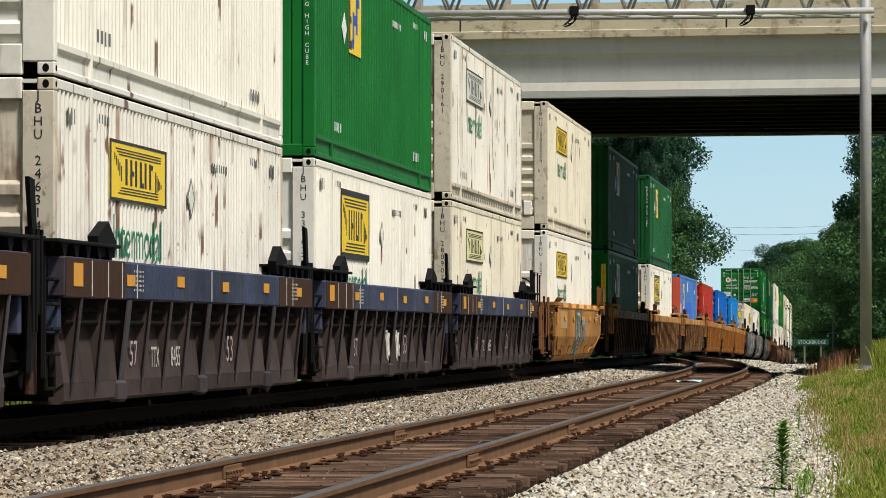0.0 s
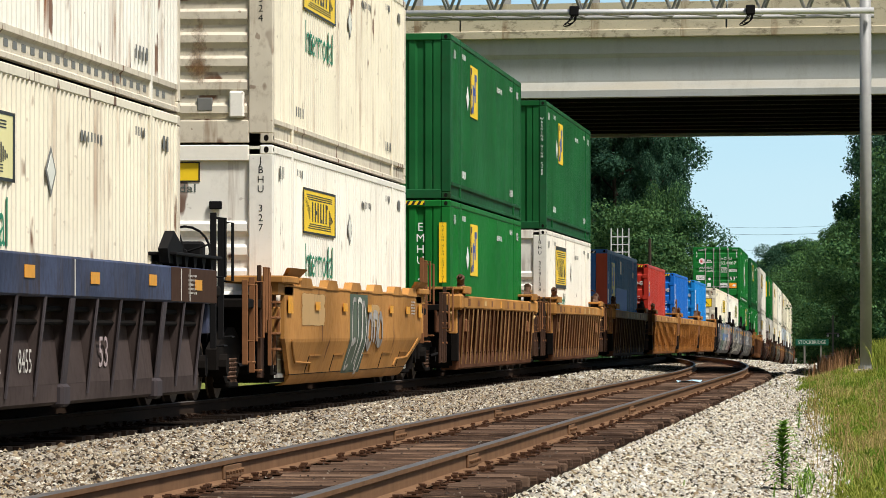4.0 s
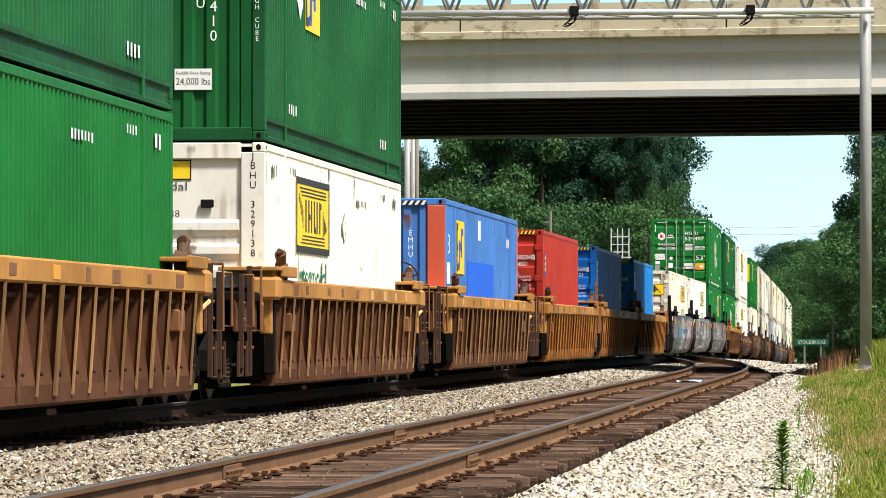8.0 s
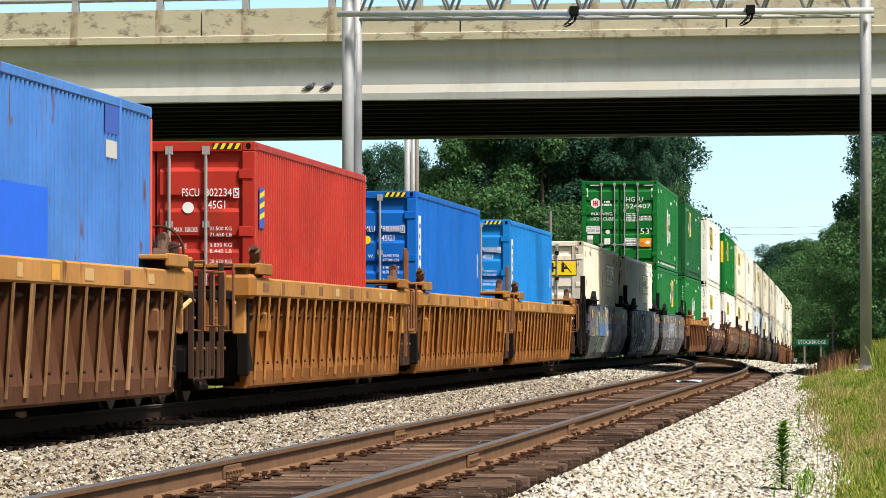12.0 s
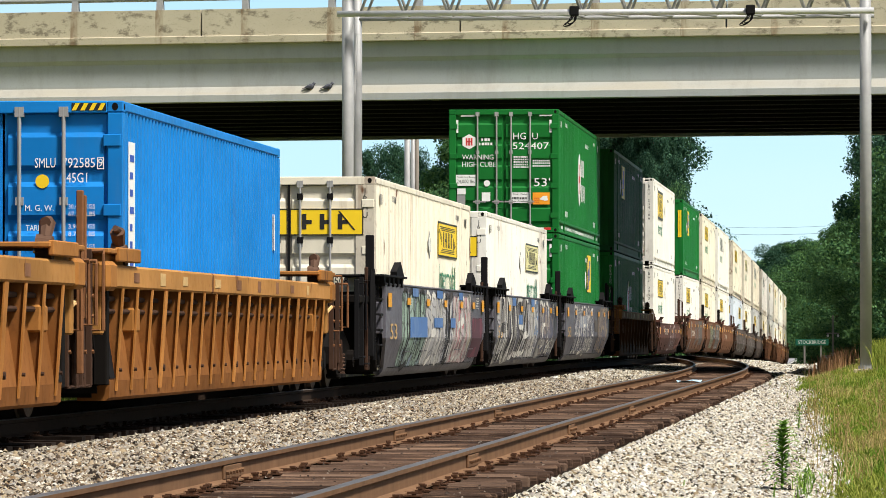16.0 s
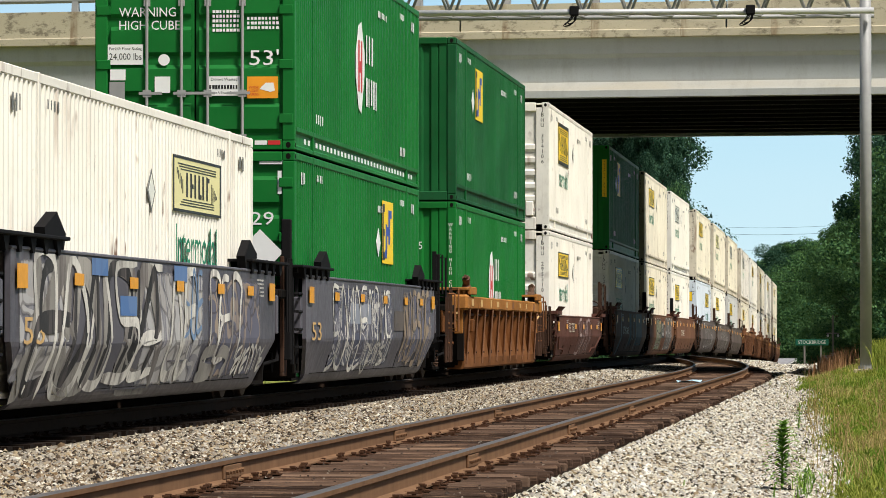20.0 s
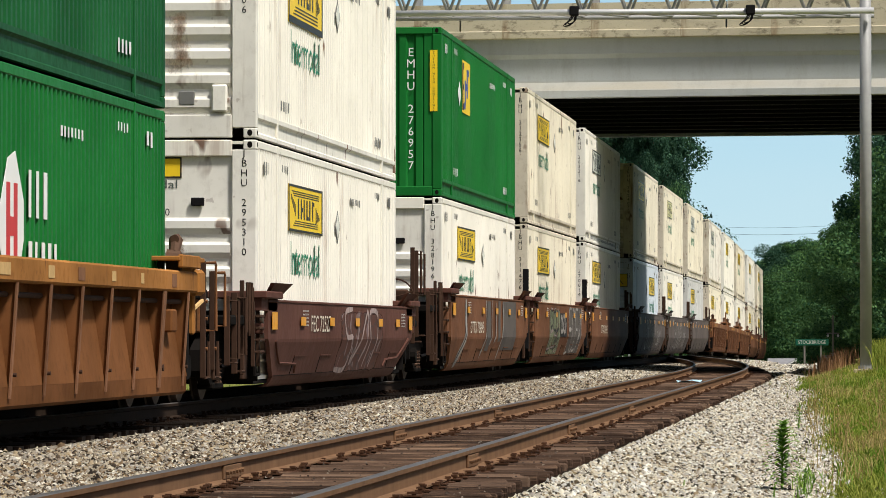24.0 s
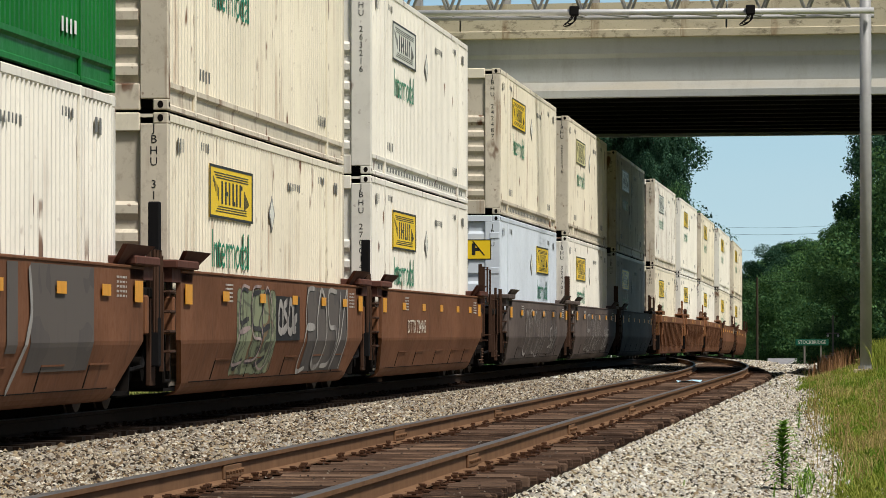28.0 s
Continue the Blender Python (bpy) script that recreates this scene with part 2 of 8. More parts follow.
S_RUST = paint("rust_orange_sheet", (0.165, 0.064, 0.020), 0.85, 0.55, (0.07, 0.03, 0.015), 0.4, (0.06, 0.026, 0.014), 0.25)
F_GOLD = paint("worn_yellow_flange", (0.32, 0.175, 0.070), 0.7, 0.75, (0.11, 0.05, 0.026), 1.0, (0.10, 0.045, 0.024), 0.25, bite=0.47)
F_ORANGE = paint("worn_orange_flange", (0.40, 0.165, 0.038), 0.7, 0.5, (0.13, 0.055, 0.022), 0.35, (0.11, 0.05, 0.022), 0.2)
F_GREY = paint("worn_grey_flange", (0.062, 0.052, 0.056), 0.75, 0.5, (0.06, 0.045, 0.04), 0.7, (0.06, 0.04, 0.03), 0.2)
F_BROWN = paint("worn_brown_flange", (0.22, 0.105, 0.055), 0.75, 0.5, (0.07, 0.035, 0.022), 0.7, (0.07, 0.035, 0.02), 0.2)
W_BLUE = paint("blue_grey_car_paint", (0.042, 0.053, 0.098), 0.6, 0.9, (0.045, 0.036, 0.032), 0.9, (0.045, 0.032, 0.026), 0.3, bite=0.5)
W_GREY = paint("grimy_brown_grey_car_paint", (0.115, 0.090, 0.080), 0.75, 0.5, (0.05, 0.035, 0.03), 0.7, (0.06, 0.038, 0.028), 0.2)
W_GOLD = paint("golden_yellow_car_paint", (0.42, 0.20, 0.055), 0.65, 0.35, (0.15, 0.07, 0.03), 0.22, (0.16, 0.07, 0.028), 0.2, drip=0.5)
W_ORANGE = paint("orange_brown_car_paint", (0.33, 0.14, 0.034), 0.7, 0.5, (0.10, 0.042, 0.02), 0.35, (0.08, 0.035, 0.018), 0.2, drip=0.7)
W_RIB = paint("rust_brown_car_paint", (0.20, 0.088, 0.042), 0.75, 0.55, (0.06, 0.03, 0.02), 0.8, (0.06, 0.03, 0.018), 0.22)
W_BROWN = paint("red_brown_car_paint", (0.110, 0.047, 0.034), 0.7, 0.4, (0.05, 0.03, 0.025), 0.5, (0.055, 0.03, 0.022), 0.16)
W_TAN = paint("tan_brown_car_paint", (0.165, 0.072, 0.036), 0.7, 0.4, (0.07, 0.04, 0.03), 0.5, (0.07, 0.04, 0.03), 0.16)
W_SLATE = paint("slate_grey_car_paint", (0.098, 0.094, 0.110), 0.5, 0.45, (0.06, 0.05, 0.045), 0.6, (0.075, 0.055, 0.045), 0.2)
W_TAUPE = paint("grey_brown_car_paint", (0.12, 0.095, 0.085), 0.7, 0.4, (0.05, 0.04, 0.035), 0.5, (0.05, 0.04, 0.035), 0.16)


# ---- mesh helpers ----
class Geo:
    """Gathers vertices and faces for one mesh."""

    def __init__(self):
        self.v, self.f = [], []

    def add(self, vs, fs):
        n = len(self.v)
        self.v += [tuple(p) for p in vs]
        self.f += [tuple(i + n for i in q) for q in fs]
        return self

    def box(self, x0, x1, y0, y1, z0, z1, bev=0.0):
        if bev <= 0:
            return self.add([(x, y, z) for x in (x0, x1) for y in (y0, y1) for z in (z0, z1)], [(0, 1, 3, 2), (4, 6, 7, 5), (0, 4, 5, 1), (2, 3, 7, 6), (0, 2, 6, 4), (1, 5, 7, 3)])
        b = min(bev, (x1 - x0) / 3, (y1 - y0) / 3, (z1 - z0) / 3)
        vs, sg = [], (-1, 1)
        c = ((x0 + x1) / 2, (y0 + y1) / 2, (z0 + z1) / 2)
        h = ((x1 - x0) / 2, (y1 - y0) / 2, (z1 - z0) / 2)
        pts = {}
        for sx in sg:
            for sy in sg:
                for sz in sg:
                    s = (sx, sy, sz)
                    for ax in range(3):
                        p = [c[i] + s[i] * (h[i] - (0 if i == ax else b)) for i in range(3)]
                        pts[(s, ax)] = len(vs)
                        vs.append(p)
        fs = []
        for ax in range(3):
            o = [i for i in range(3) if i != ax]
            for s0 in sg:
                q = []
                for a, d in ((-1, -1), (1, -1), (1, 1), (-1, 1)):
                    s = [0, 0, 0]
                    s[ax], s[o[0]], s[o[1]] = s0, a, d
                    q.append(pts[(tuple(s), ax)])
                fs.append(q if (s0 > 0) == (ax != 1) else q[::-1])
        for ax in range(3):
            o = [i for i in range(3) if i != ax]
            for a in sg:
                for d in sg:
                    s, r = [0, 0, 0], [0, 0, 0]
                    s[o[0]], s[o[1]], s[ax] = a, d, -1
                    r[o[0]], r[o[1]], r[ax] = a, d, 1
                    q = [pts[(tuple(s), o[0])], pts[(tuple(s), o[1])], pts[(tuple(r), o[1])], pts[(tuple(r), o[0])]]
                    fs.append(q)
        for sx in sg:
            for sy in sg:
                for sz in sg:
                    fs.append([pts[((sx, sy, sz), ax)] for ax in range(3)])
        return self.add(vs, fs)

    def tube(self, p, q, r, n=8, r2=None, cap=True):
        p, q = Vector(p), Vector(q)
        r2 = r if r2 is None else r2
        d = (q - p).normalized()
        a = d.orthogonal().normalized()
        b = d.cross(a)
        vs = []
        for o, rr in ((p, r), (q, r2)):
            vs += [o + (a * math.cos(k * math.tau / n) + b * math.sin(k * math.tau / n)) * rr for k in range(n)]
        fs = [(k, (k + 1) % n, n + (k + 1) % n, n + k) for k in range(n)]
        if cap:
            fs += [tuple(range(n))[::-1], tuple(range(n, 2 * n))]
        return self.add(vs, fs)

    def path(self, pts, r, n=6):
        """A bent rod: one skin along all the points."""
        pts = [Vector(p) for p in pts]
        base, side = len(self.v), None
        m = len(pts)
        for i, p in enumerate(pts):
            d = (pts[min(i + 1, m - 1)] - pts[max(i - 1, 0)]).normalized()
            side = d.orthogonal().normalized() if side is None else (side - d * side.dot(d)).normalized()
            up = d.cross(side)
            k0 = 1.0
            if 0 < i < m - 1:
                k0 = 1 / max(0.5, math.cos((pts[i] - pts[i - 1]).angle(pts[i + 1] - pts[i]) / 2))
            self.v += [tuple(p + (side * math.cos(k * math.tau / n) + up * math.sin(k * math.tau / n)) * r * k0) for k in range(n)]
        for i in range(m - 1):
            self.f += [(base + i * n + k, base + i * n + (k + 1) % n, base + (i + 1) * n + (k + 1) % n, base + (i + 1) * n + k) for k in range(n)]
        self.f += [tuple(range(base, base + n))[::-1], tuple(range(base + (m - 1) * n, base + m * n))]
        return self

    def prism(self, poly, axis, a0, a1):
        """A polygon in the two other axes, drawn out along an axis."""
        n = len(poly)
        vs = []
        for a in (a0, a1):
            for u, w in poly:
                vs.append((a, u, w) if axis == 0 else (u, a, w) if axis == 1 else (u, w, a))
        return self.add(vs, [tuple(range(n))[::-1], tuple(range(n, 2 * n))] + [(k, (k + 1) % n, n + (k + 1) % n, n + k) for k in range(n)])

    def quad(self, a, b, c, d):
        return self.add((a, b, c, d), ((0, 1, 2, 3),))

    def mesh(self, name, material, smooth=False, fix=True):
        me = bpy.data.meshes.new(name)
        me.from_pydata(self.v, [], self.f)
        if fix:
            bm = bmesh.new()
            bm.from_mesh(me)
            bmesh.ops.recalc_face_normals(bm, faces=bm.faces)
            bm.to_mesh(me)
            bm.free()
        if smooth:
            me.polygons.foreach_set("use_smooth", [True] * len(me.polygons))
        me.materials.append(material)
        return me


def part(name, geo, material, parent=None, label="", smooth=False):
    """One mesh object, under a thing or a part. geo is a Geo or a ready mesh."""
    me = geo.mesh(name, material, smooth) if isinstance(geo, Geo) else geo
    ob = new(name, me)
    if parent is not None:
        ob.parent = parent
    if label:
        ob["label"] = label
    return ob


def thing(name, label, category, group="", kind=""):
    return tagged(new(name), label, category, group, kind)


STORE = {}


def stored(key, make):
    if key not in STORE:
        STORE[key] = make()
    return STORE[key]


def letters(body, size, material, width=None, stacked=False):
    """A mesh of flat writing in the xy plane, centred, in the built-in font."""
    def make():
        cu = bpy.data.curves.new("writing", "FONT")
        cu.body = "\n".join(body) if stacked else body
        cu.size, cu.align_x, cu.align_y = size, "CENTER", "CENTER"
        cu.space_line = 0.95 if stacked else 1.0
        cu.resolution_u = 2
        ob = bpy.data.objects.new("writing", cu)
        scene.collection.objects.link(ob)
        me = bpy.data.meshes.new_from_object(ob.evaluated_get(bpy.context.evaluated_depsgraph_get()))
        bpy.data.objects.remove(ob)
        bpy.data.curves.remove(cu)
        if width:
            xs = [v.co.x for v in me.vertices]
            k = width / (max(xs) - min(xs))
            for v in me.vertices:
                v.co.x *= k
        me.materials.clear()
        me.materials.append(material)
        me.name = "writing"
        return me
    return stored(("letters", body, size, material.name, width, stacked), make)


def write(body, size, material, parent, m, width=None, stacked=False, name="writing"):
    ob = part(name, letters(body, size, material, width, stacked), material, parent)
    ob.matrix_local = m
    tagged(ob, kind="stuff")
    return ob


SIDE = lambda y, z, x: Matrix.Translation((x, y, z)) @ Matrix(((0, 0, 1, 0), (1, 0, 0, 0), (0, 1, 0, 0), (0, 0, 0, 1)))   # on a +x face
FRONT = lambda x, z, y: Matrix.Translation((x, y, z)) @ pose(0, 0, 0, 90, 0, 0)                                            # on a -y face


# ---- the line ----
HEAD_S = (0, 200, 240, 280, 330, 400, 450, 500, 600, 900)
HEAD_A = (0, 0, 0.05, 0.10, 0.15, 0.30, 0.60, 2.0, 6.0, 14.0)
FALL_S = (-300, 120, 160, 200, 240, 280, 320, 360, 400, 440, 900)
FALL_Z = (0, 0, -0.09, -0.17, -0.44, -0.83, -1.26, -1.68, -2.09, -2.50, -6.0)
TRACK_X = -8.73
_s = np.arange(0, 900.0, 0.5)
_th = np.radians(np.interp(_s, HEAD_S, HEAD_A))
_px = np.concatenate(([0], np.cumsum(-np.sin(_th) * 0.5)[:-1]))
_py = np.concatenate(([0], np.cumsum(np.cos(_th) * 0.5)[:-1]))


def fall(y):
    return float(np.interp(y, FALL_S, FALL_Z))


def on_line(s):
    """A point on top of the far track, s metres along it."""
    if s <= 0:
        return Vector((TRACK_X, s, 0))
    return Vector((TRACK_X + float(np.interp(s, _s, _px)), float(np.interp(s, _s, _py)), fall(s)))


def gone(t):
    """How far the train has come by t seconds."""
    return 12.2328 * t + 0.0128 * (t - 14) ** 2


SIDING_X = -3.975


def siding(y):
    """The near track's centre, which bends into the far track."""
    b = max(0.0, y - 104.0)
    x = SIDING_X - 0.00061 * b * b
    far = on_line(y)
    if x <= far.x:
        return far
    k = min(1, max(0, (y - 120) / 70))
    return Vector((x, y, -0.12 * (1 - k) + fall(y)))


# ---- ground ----
def smooth(a, b, v):
    k = min(1.0, max(0.0, (v - a) / (b - a)))
    return k * k * (3 - 2 * k)


SECT_X = (-60, -15, -12.5, -11, -10.2, -10.0, -7.5, -7.3, -6.5, -5.6, -5.4, -2.6, -2.4, -1.7, -0.7, 0.6, 3.0, 8.0, 60)
SECT_NEAR = (-1.6, -1.2, -0.8, -0.25, -0.21, -0.36, -0.36, -0.21, -0.23, -0.29, -0.45, -0.45, -0.31, -0.48, -0.53, -0.36, 0.05, 0.5, 1.0)
SECT_FAR = (-1.6, -1.2, -0.8, -0.25, -0.21, -0.36, -0.36, -0.21, -0.23, -0.29, -0.45, -0.45, -0.31, -0.42, -0.12, 0.05, 0.20, 0.6, 1.2)


def ground_z(x, y):
    k = smooth(62, 96, y)
    z = float(np.interp(x, SECT_X, SECT_NEAR)) * (1 - k) + float(np.interp(x, SECT_X, SECT_FAR)) * k
    drop = smooth(360, 520, y) * 3.0 * (1 if x > -5 else 0.2)
    z += 0.04 * noise.noise((x * 0.7, y * 0.25, 0)) * (1 if x > -1.2 or x < -12 else 0.15)
    return z + fall(y) - drop * smooth(-6, 0, x)


def grid_mesh(name, xs, ys, material):
    vs = [(x, y, ground_z(x, y)) for y in ys for x in xs]
    n = len(xs)
    fs = [(j * n + i, j * n + i + 1, (j + 1) * n + i + 1, (j + 1) * n + i) for j in range(len(ys) - 1) for i in range(n - 1)]
    me = bpy.data.meshes.new(name)
    me.from_pydata(vs, [], fs)
    me.polygons.foreach_set("use_smooth", [True] * len(fs))
    me.materials.append(material)
    return me


def ground_mat():
    m, t, b = nodes_of("ground_gravel_and_grass")
    tc = t.nodes.new("ShaderNodeTexCoord")
    sep = t.nodes.new("ShaderNodeSeparateXYZ")
    t.links.new(tc.outputs["Object"], sep.inputs[0])
    wob = noise_node(t, coords(t, (0.55, 0.10, 1)), 1.0, 5)
    add = t.nodes.new("ShaderNodeMath")
    add.operation = "MULTIPLY_ADD"
    t.links.new(wob, add.inputs[0])
    add.inputs[1].default_value = 1.6
    t.links.new(sep.outputs["X"], add.inputs[2])
    slant = t.nodes.new("ShaderNodeMath")     # the grass edge draws in towards the track with distance
    slant.operation = "MULTIPLY_ADD"
    slant.inputs[1].default_value = 0.0165
    t.links.new(sep.outputs["Y"], slant.inputs[0])
    t.links.new(sep.outputs["X"], slant.inputs[2])
    wave = t.nodes.new("ShaderNodeMath")
    wave.operation = "MULTIPLY_ADD"
    wave.inputs[1].default_value = 0.9
    t.links.new(wob, wave.inputs[0])
    t.links.new(slant.outputs[0], wave.inputs[2])
    mr = t.nodes.new("ShaderNodeMapRange")
    mr.inputs["From Min"].default_value, mr.inputs["From Max"].default_value = 0.72, 0.98
    t.links.new(wave.outputs[0], mr.inputs["Value"])
    ml = t.nodes.new("ShaderNodeMapRange")
    ml.inputs["From Min"].default_value, ml.inputs["From Max"].default_value = -10.9, -11.4
    t.links.new(add.outputs[0], ml.inputs["Value"])
    mx = t.nodes.new("ShaderNodeMath")
    mx.operation = "MAXIMUM"
    t.links.new(mr.outputs[0], mx.inputs[0])
    t.links.new(ml.outputs[0], mx.inputs[1])
    vor = t.nodes.new("ShaderNodeTexVoronoi")
    vor.inputs["Scale"].default_value = 1.0
    t.links.new(coords(t, (26, 26, 26)), vor.inputs["Vector"])
    stone = ramp(t, vor.outputs["Color"], [(0.1, (0.13, 0.11, 0.085)), (0.5, (0.30, 0.26, 0.20)), (0.9, (0.52, 0.48, 0.40))])
    stone = mix(t, ramp(t, vor.outputs["Distance"], [(0.45, GREY(0)), (0.8, GREY(0.75))]), stone, (0.07, 0.06, 0.05))
    g1 = noise_node(t, coords(t, (0.5, 0.12, 1)), 1.0, 5)
    g2 = noise_node(t, coords(t, (14, 6, 14)), 1.0, 4)
    grass = mix(t, g1, (0.10, 0.16, 0.025), (0.32, 0.29, 0.10))
    grass = mix(t, ramp(t, g2, [(0.35, GREY(0)), (0.75, GREY(0.6))]), grass, (0.035, 0.06, 0.012))
    t.links.new(mix(t, mx.outputs[0], stone, grass), b.inputs["Base Color"])
    b.inputs["Roughness"].default_value = 0.95
    b.inputs["Specular IOR Level"].default_value = 0.0
    inv = t.nodes.new("ShaderNodeMath")
    inv.operation = "SUBTRACT"
    inv.inputs[0].default_value = 1.0
    t.links.new(vor.outputs["Distance"], inv.inputs[1])
    bump(t, b, inv.outputs[0], 0.9, 0.03)
    return m


def make_ground():
    xs = [-2500, -900, -350, -150, -60, -30, -20, -15, -13.5, -12.5, -11.8, -11] + [round(-10.5 + 0.2 * i, 2) for i in range(60)] + [round(1.6 + 0.4 * i, 2) for i in range(14)] + [7.5, 9, 12, 18, 30, 60, 150, 350, 900, 2500]
    ys = [-400, -150, -60, -20, 0, 10, 16] + [20 + 1.5 * i for i in range(60)] + [110 + 5 * i for i in range(40)] + [310 + 15 * i for i in range(30)] + [800, 900, 1200, 2000, 3500]
    tagged(new("ground", grid_mesh("ground", xs, ys, ground_mat())), "pale grey track gravel with rough grassy banks", "ground", kind="structure")


make_ground()


# ---- tracks ----
RAIL = [(-0.070, 0), (0.070, 0), (0.070, 0.012), (0.012, 0.030), (0.010, 0.125), (0.034, 0.135), (0.036, 0.165), (0.024, 0.172), (-0.024, 0.172), (-0.036, 0.165), (-0.034, 0.135), (-0.010, 0.125), (-0.012, 0.030), (-0.070, 0.012)]


def rail_mesh(name, line, off, ys, keep, material):
    """A rail's section drawn along a track; keep picks the strips (head, or web and foot)."""
    g = Geo()
    n = len(RAIL)
    for y in ys:
        p, q = line(y), line(y + 0.5)
        a = math.atan2(-(q.x - p.x), q.y - p.y)
        r = Vector((math.cos(a), math.sin(a), 0))
        g.v += [tuple(p + r * (off + u) + Vector((0, 0, w - 0.172))) for u, w in RAIL]
    for j in range(len(ys) - 1):
        for k in range(n):
            if (k in (6, 7, 8)) == keep:
                g.f.append((j * n + k, j * n + (k + 1) % n, (j + 1) * n + (k + 1) % n, (j + 1) * n + k))
    return g.mesh(name, material, fix=True)


# sleeper tones taken near black to hold the shade beneath the cars
M_TIE = island_mat("shade_dark_sleeper_wood", [(0.0, (0.010, 0.007, 0.005)), (0.5, (0.016, 0.011, 0.008)), (1.0, (0.03, 0.021, 0.016))], 0.85, 6.0)


def tie_wood():
    m, t, b = nodes_of("creosoted_sleeper_wood")
    oi = t.nodes.new("ShaderNodeObjectInfo")
    base = ramp(t, oi.outputs["Random"], [(0.0, (0.024, 0.015, 0.011)), (0.5, (0.070, 0.043, 0.030)), (1.0, (0.15, 0.098, 0.068))])
    n = noise_node(t, coords(t, (1.2, 22, 22), 31.0), 1.0, 6, 0.7)
    col = mix(t, ramp(t, n, [(0.54, GREY(0)), (0.68, GREY(0.8))]), base, (0.25, 0.155, 0.100))
    col = mix(t, ramp(t, n, [(0.30, GREY(0.95)), (0.47, GREY(0))]), col, (0.008, 0.006, 0.005))
    t.links.new(col, b.inputs["Base Color"])
    b.inputs["Roughness"].default_value = 0.9
    b.inputs["Specular IOR Level"].default_value = 0.04
    bump(t, b, n, 0.8, 0.02)
    return m


M_TIEW = tie_wood()
M_PLATE = plain("rusty_fastening", (0.075, 0.037, 0.021), 0.85, 0.0, 0.4, 20.0)
# fastenings of the far track, coloured as they look in the train's shade
M_SHADED_IRON = plain("shaded_fastening", (0.025, 0.014, 0.009), 0.85, 0.0, 0.4, 20.0)


def bed_mat():
    m, t, b = nodes_of("dirty_shaded_ballast")
    vor = t.nodes.new("ShaderNodeTexVoronoi")
    vor.inputs["Scale"].default_value = 1.0
    t.links.new(coords(t, (21, 21, 21)), vor.inputs["Vector"])
    # dirty stones, darkened further for the shade under the train
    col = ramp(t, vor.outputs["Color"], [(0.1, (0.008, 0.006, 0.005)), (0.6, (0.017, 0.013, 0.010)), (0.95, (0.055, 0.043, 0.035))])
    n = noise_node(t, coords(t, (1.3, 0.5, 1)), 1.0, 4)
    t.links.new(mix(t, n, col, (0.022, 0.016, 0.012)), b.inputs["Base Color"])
    b.inputs["Roughness"].default_value = 0.95
    b.inputs["Specular IOR Level"].default_value = 0.0
    bump(t, b, vor.outputs["Distance"], 0.8, 0.02)
    return m


M_BED = bed_mat()


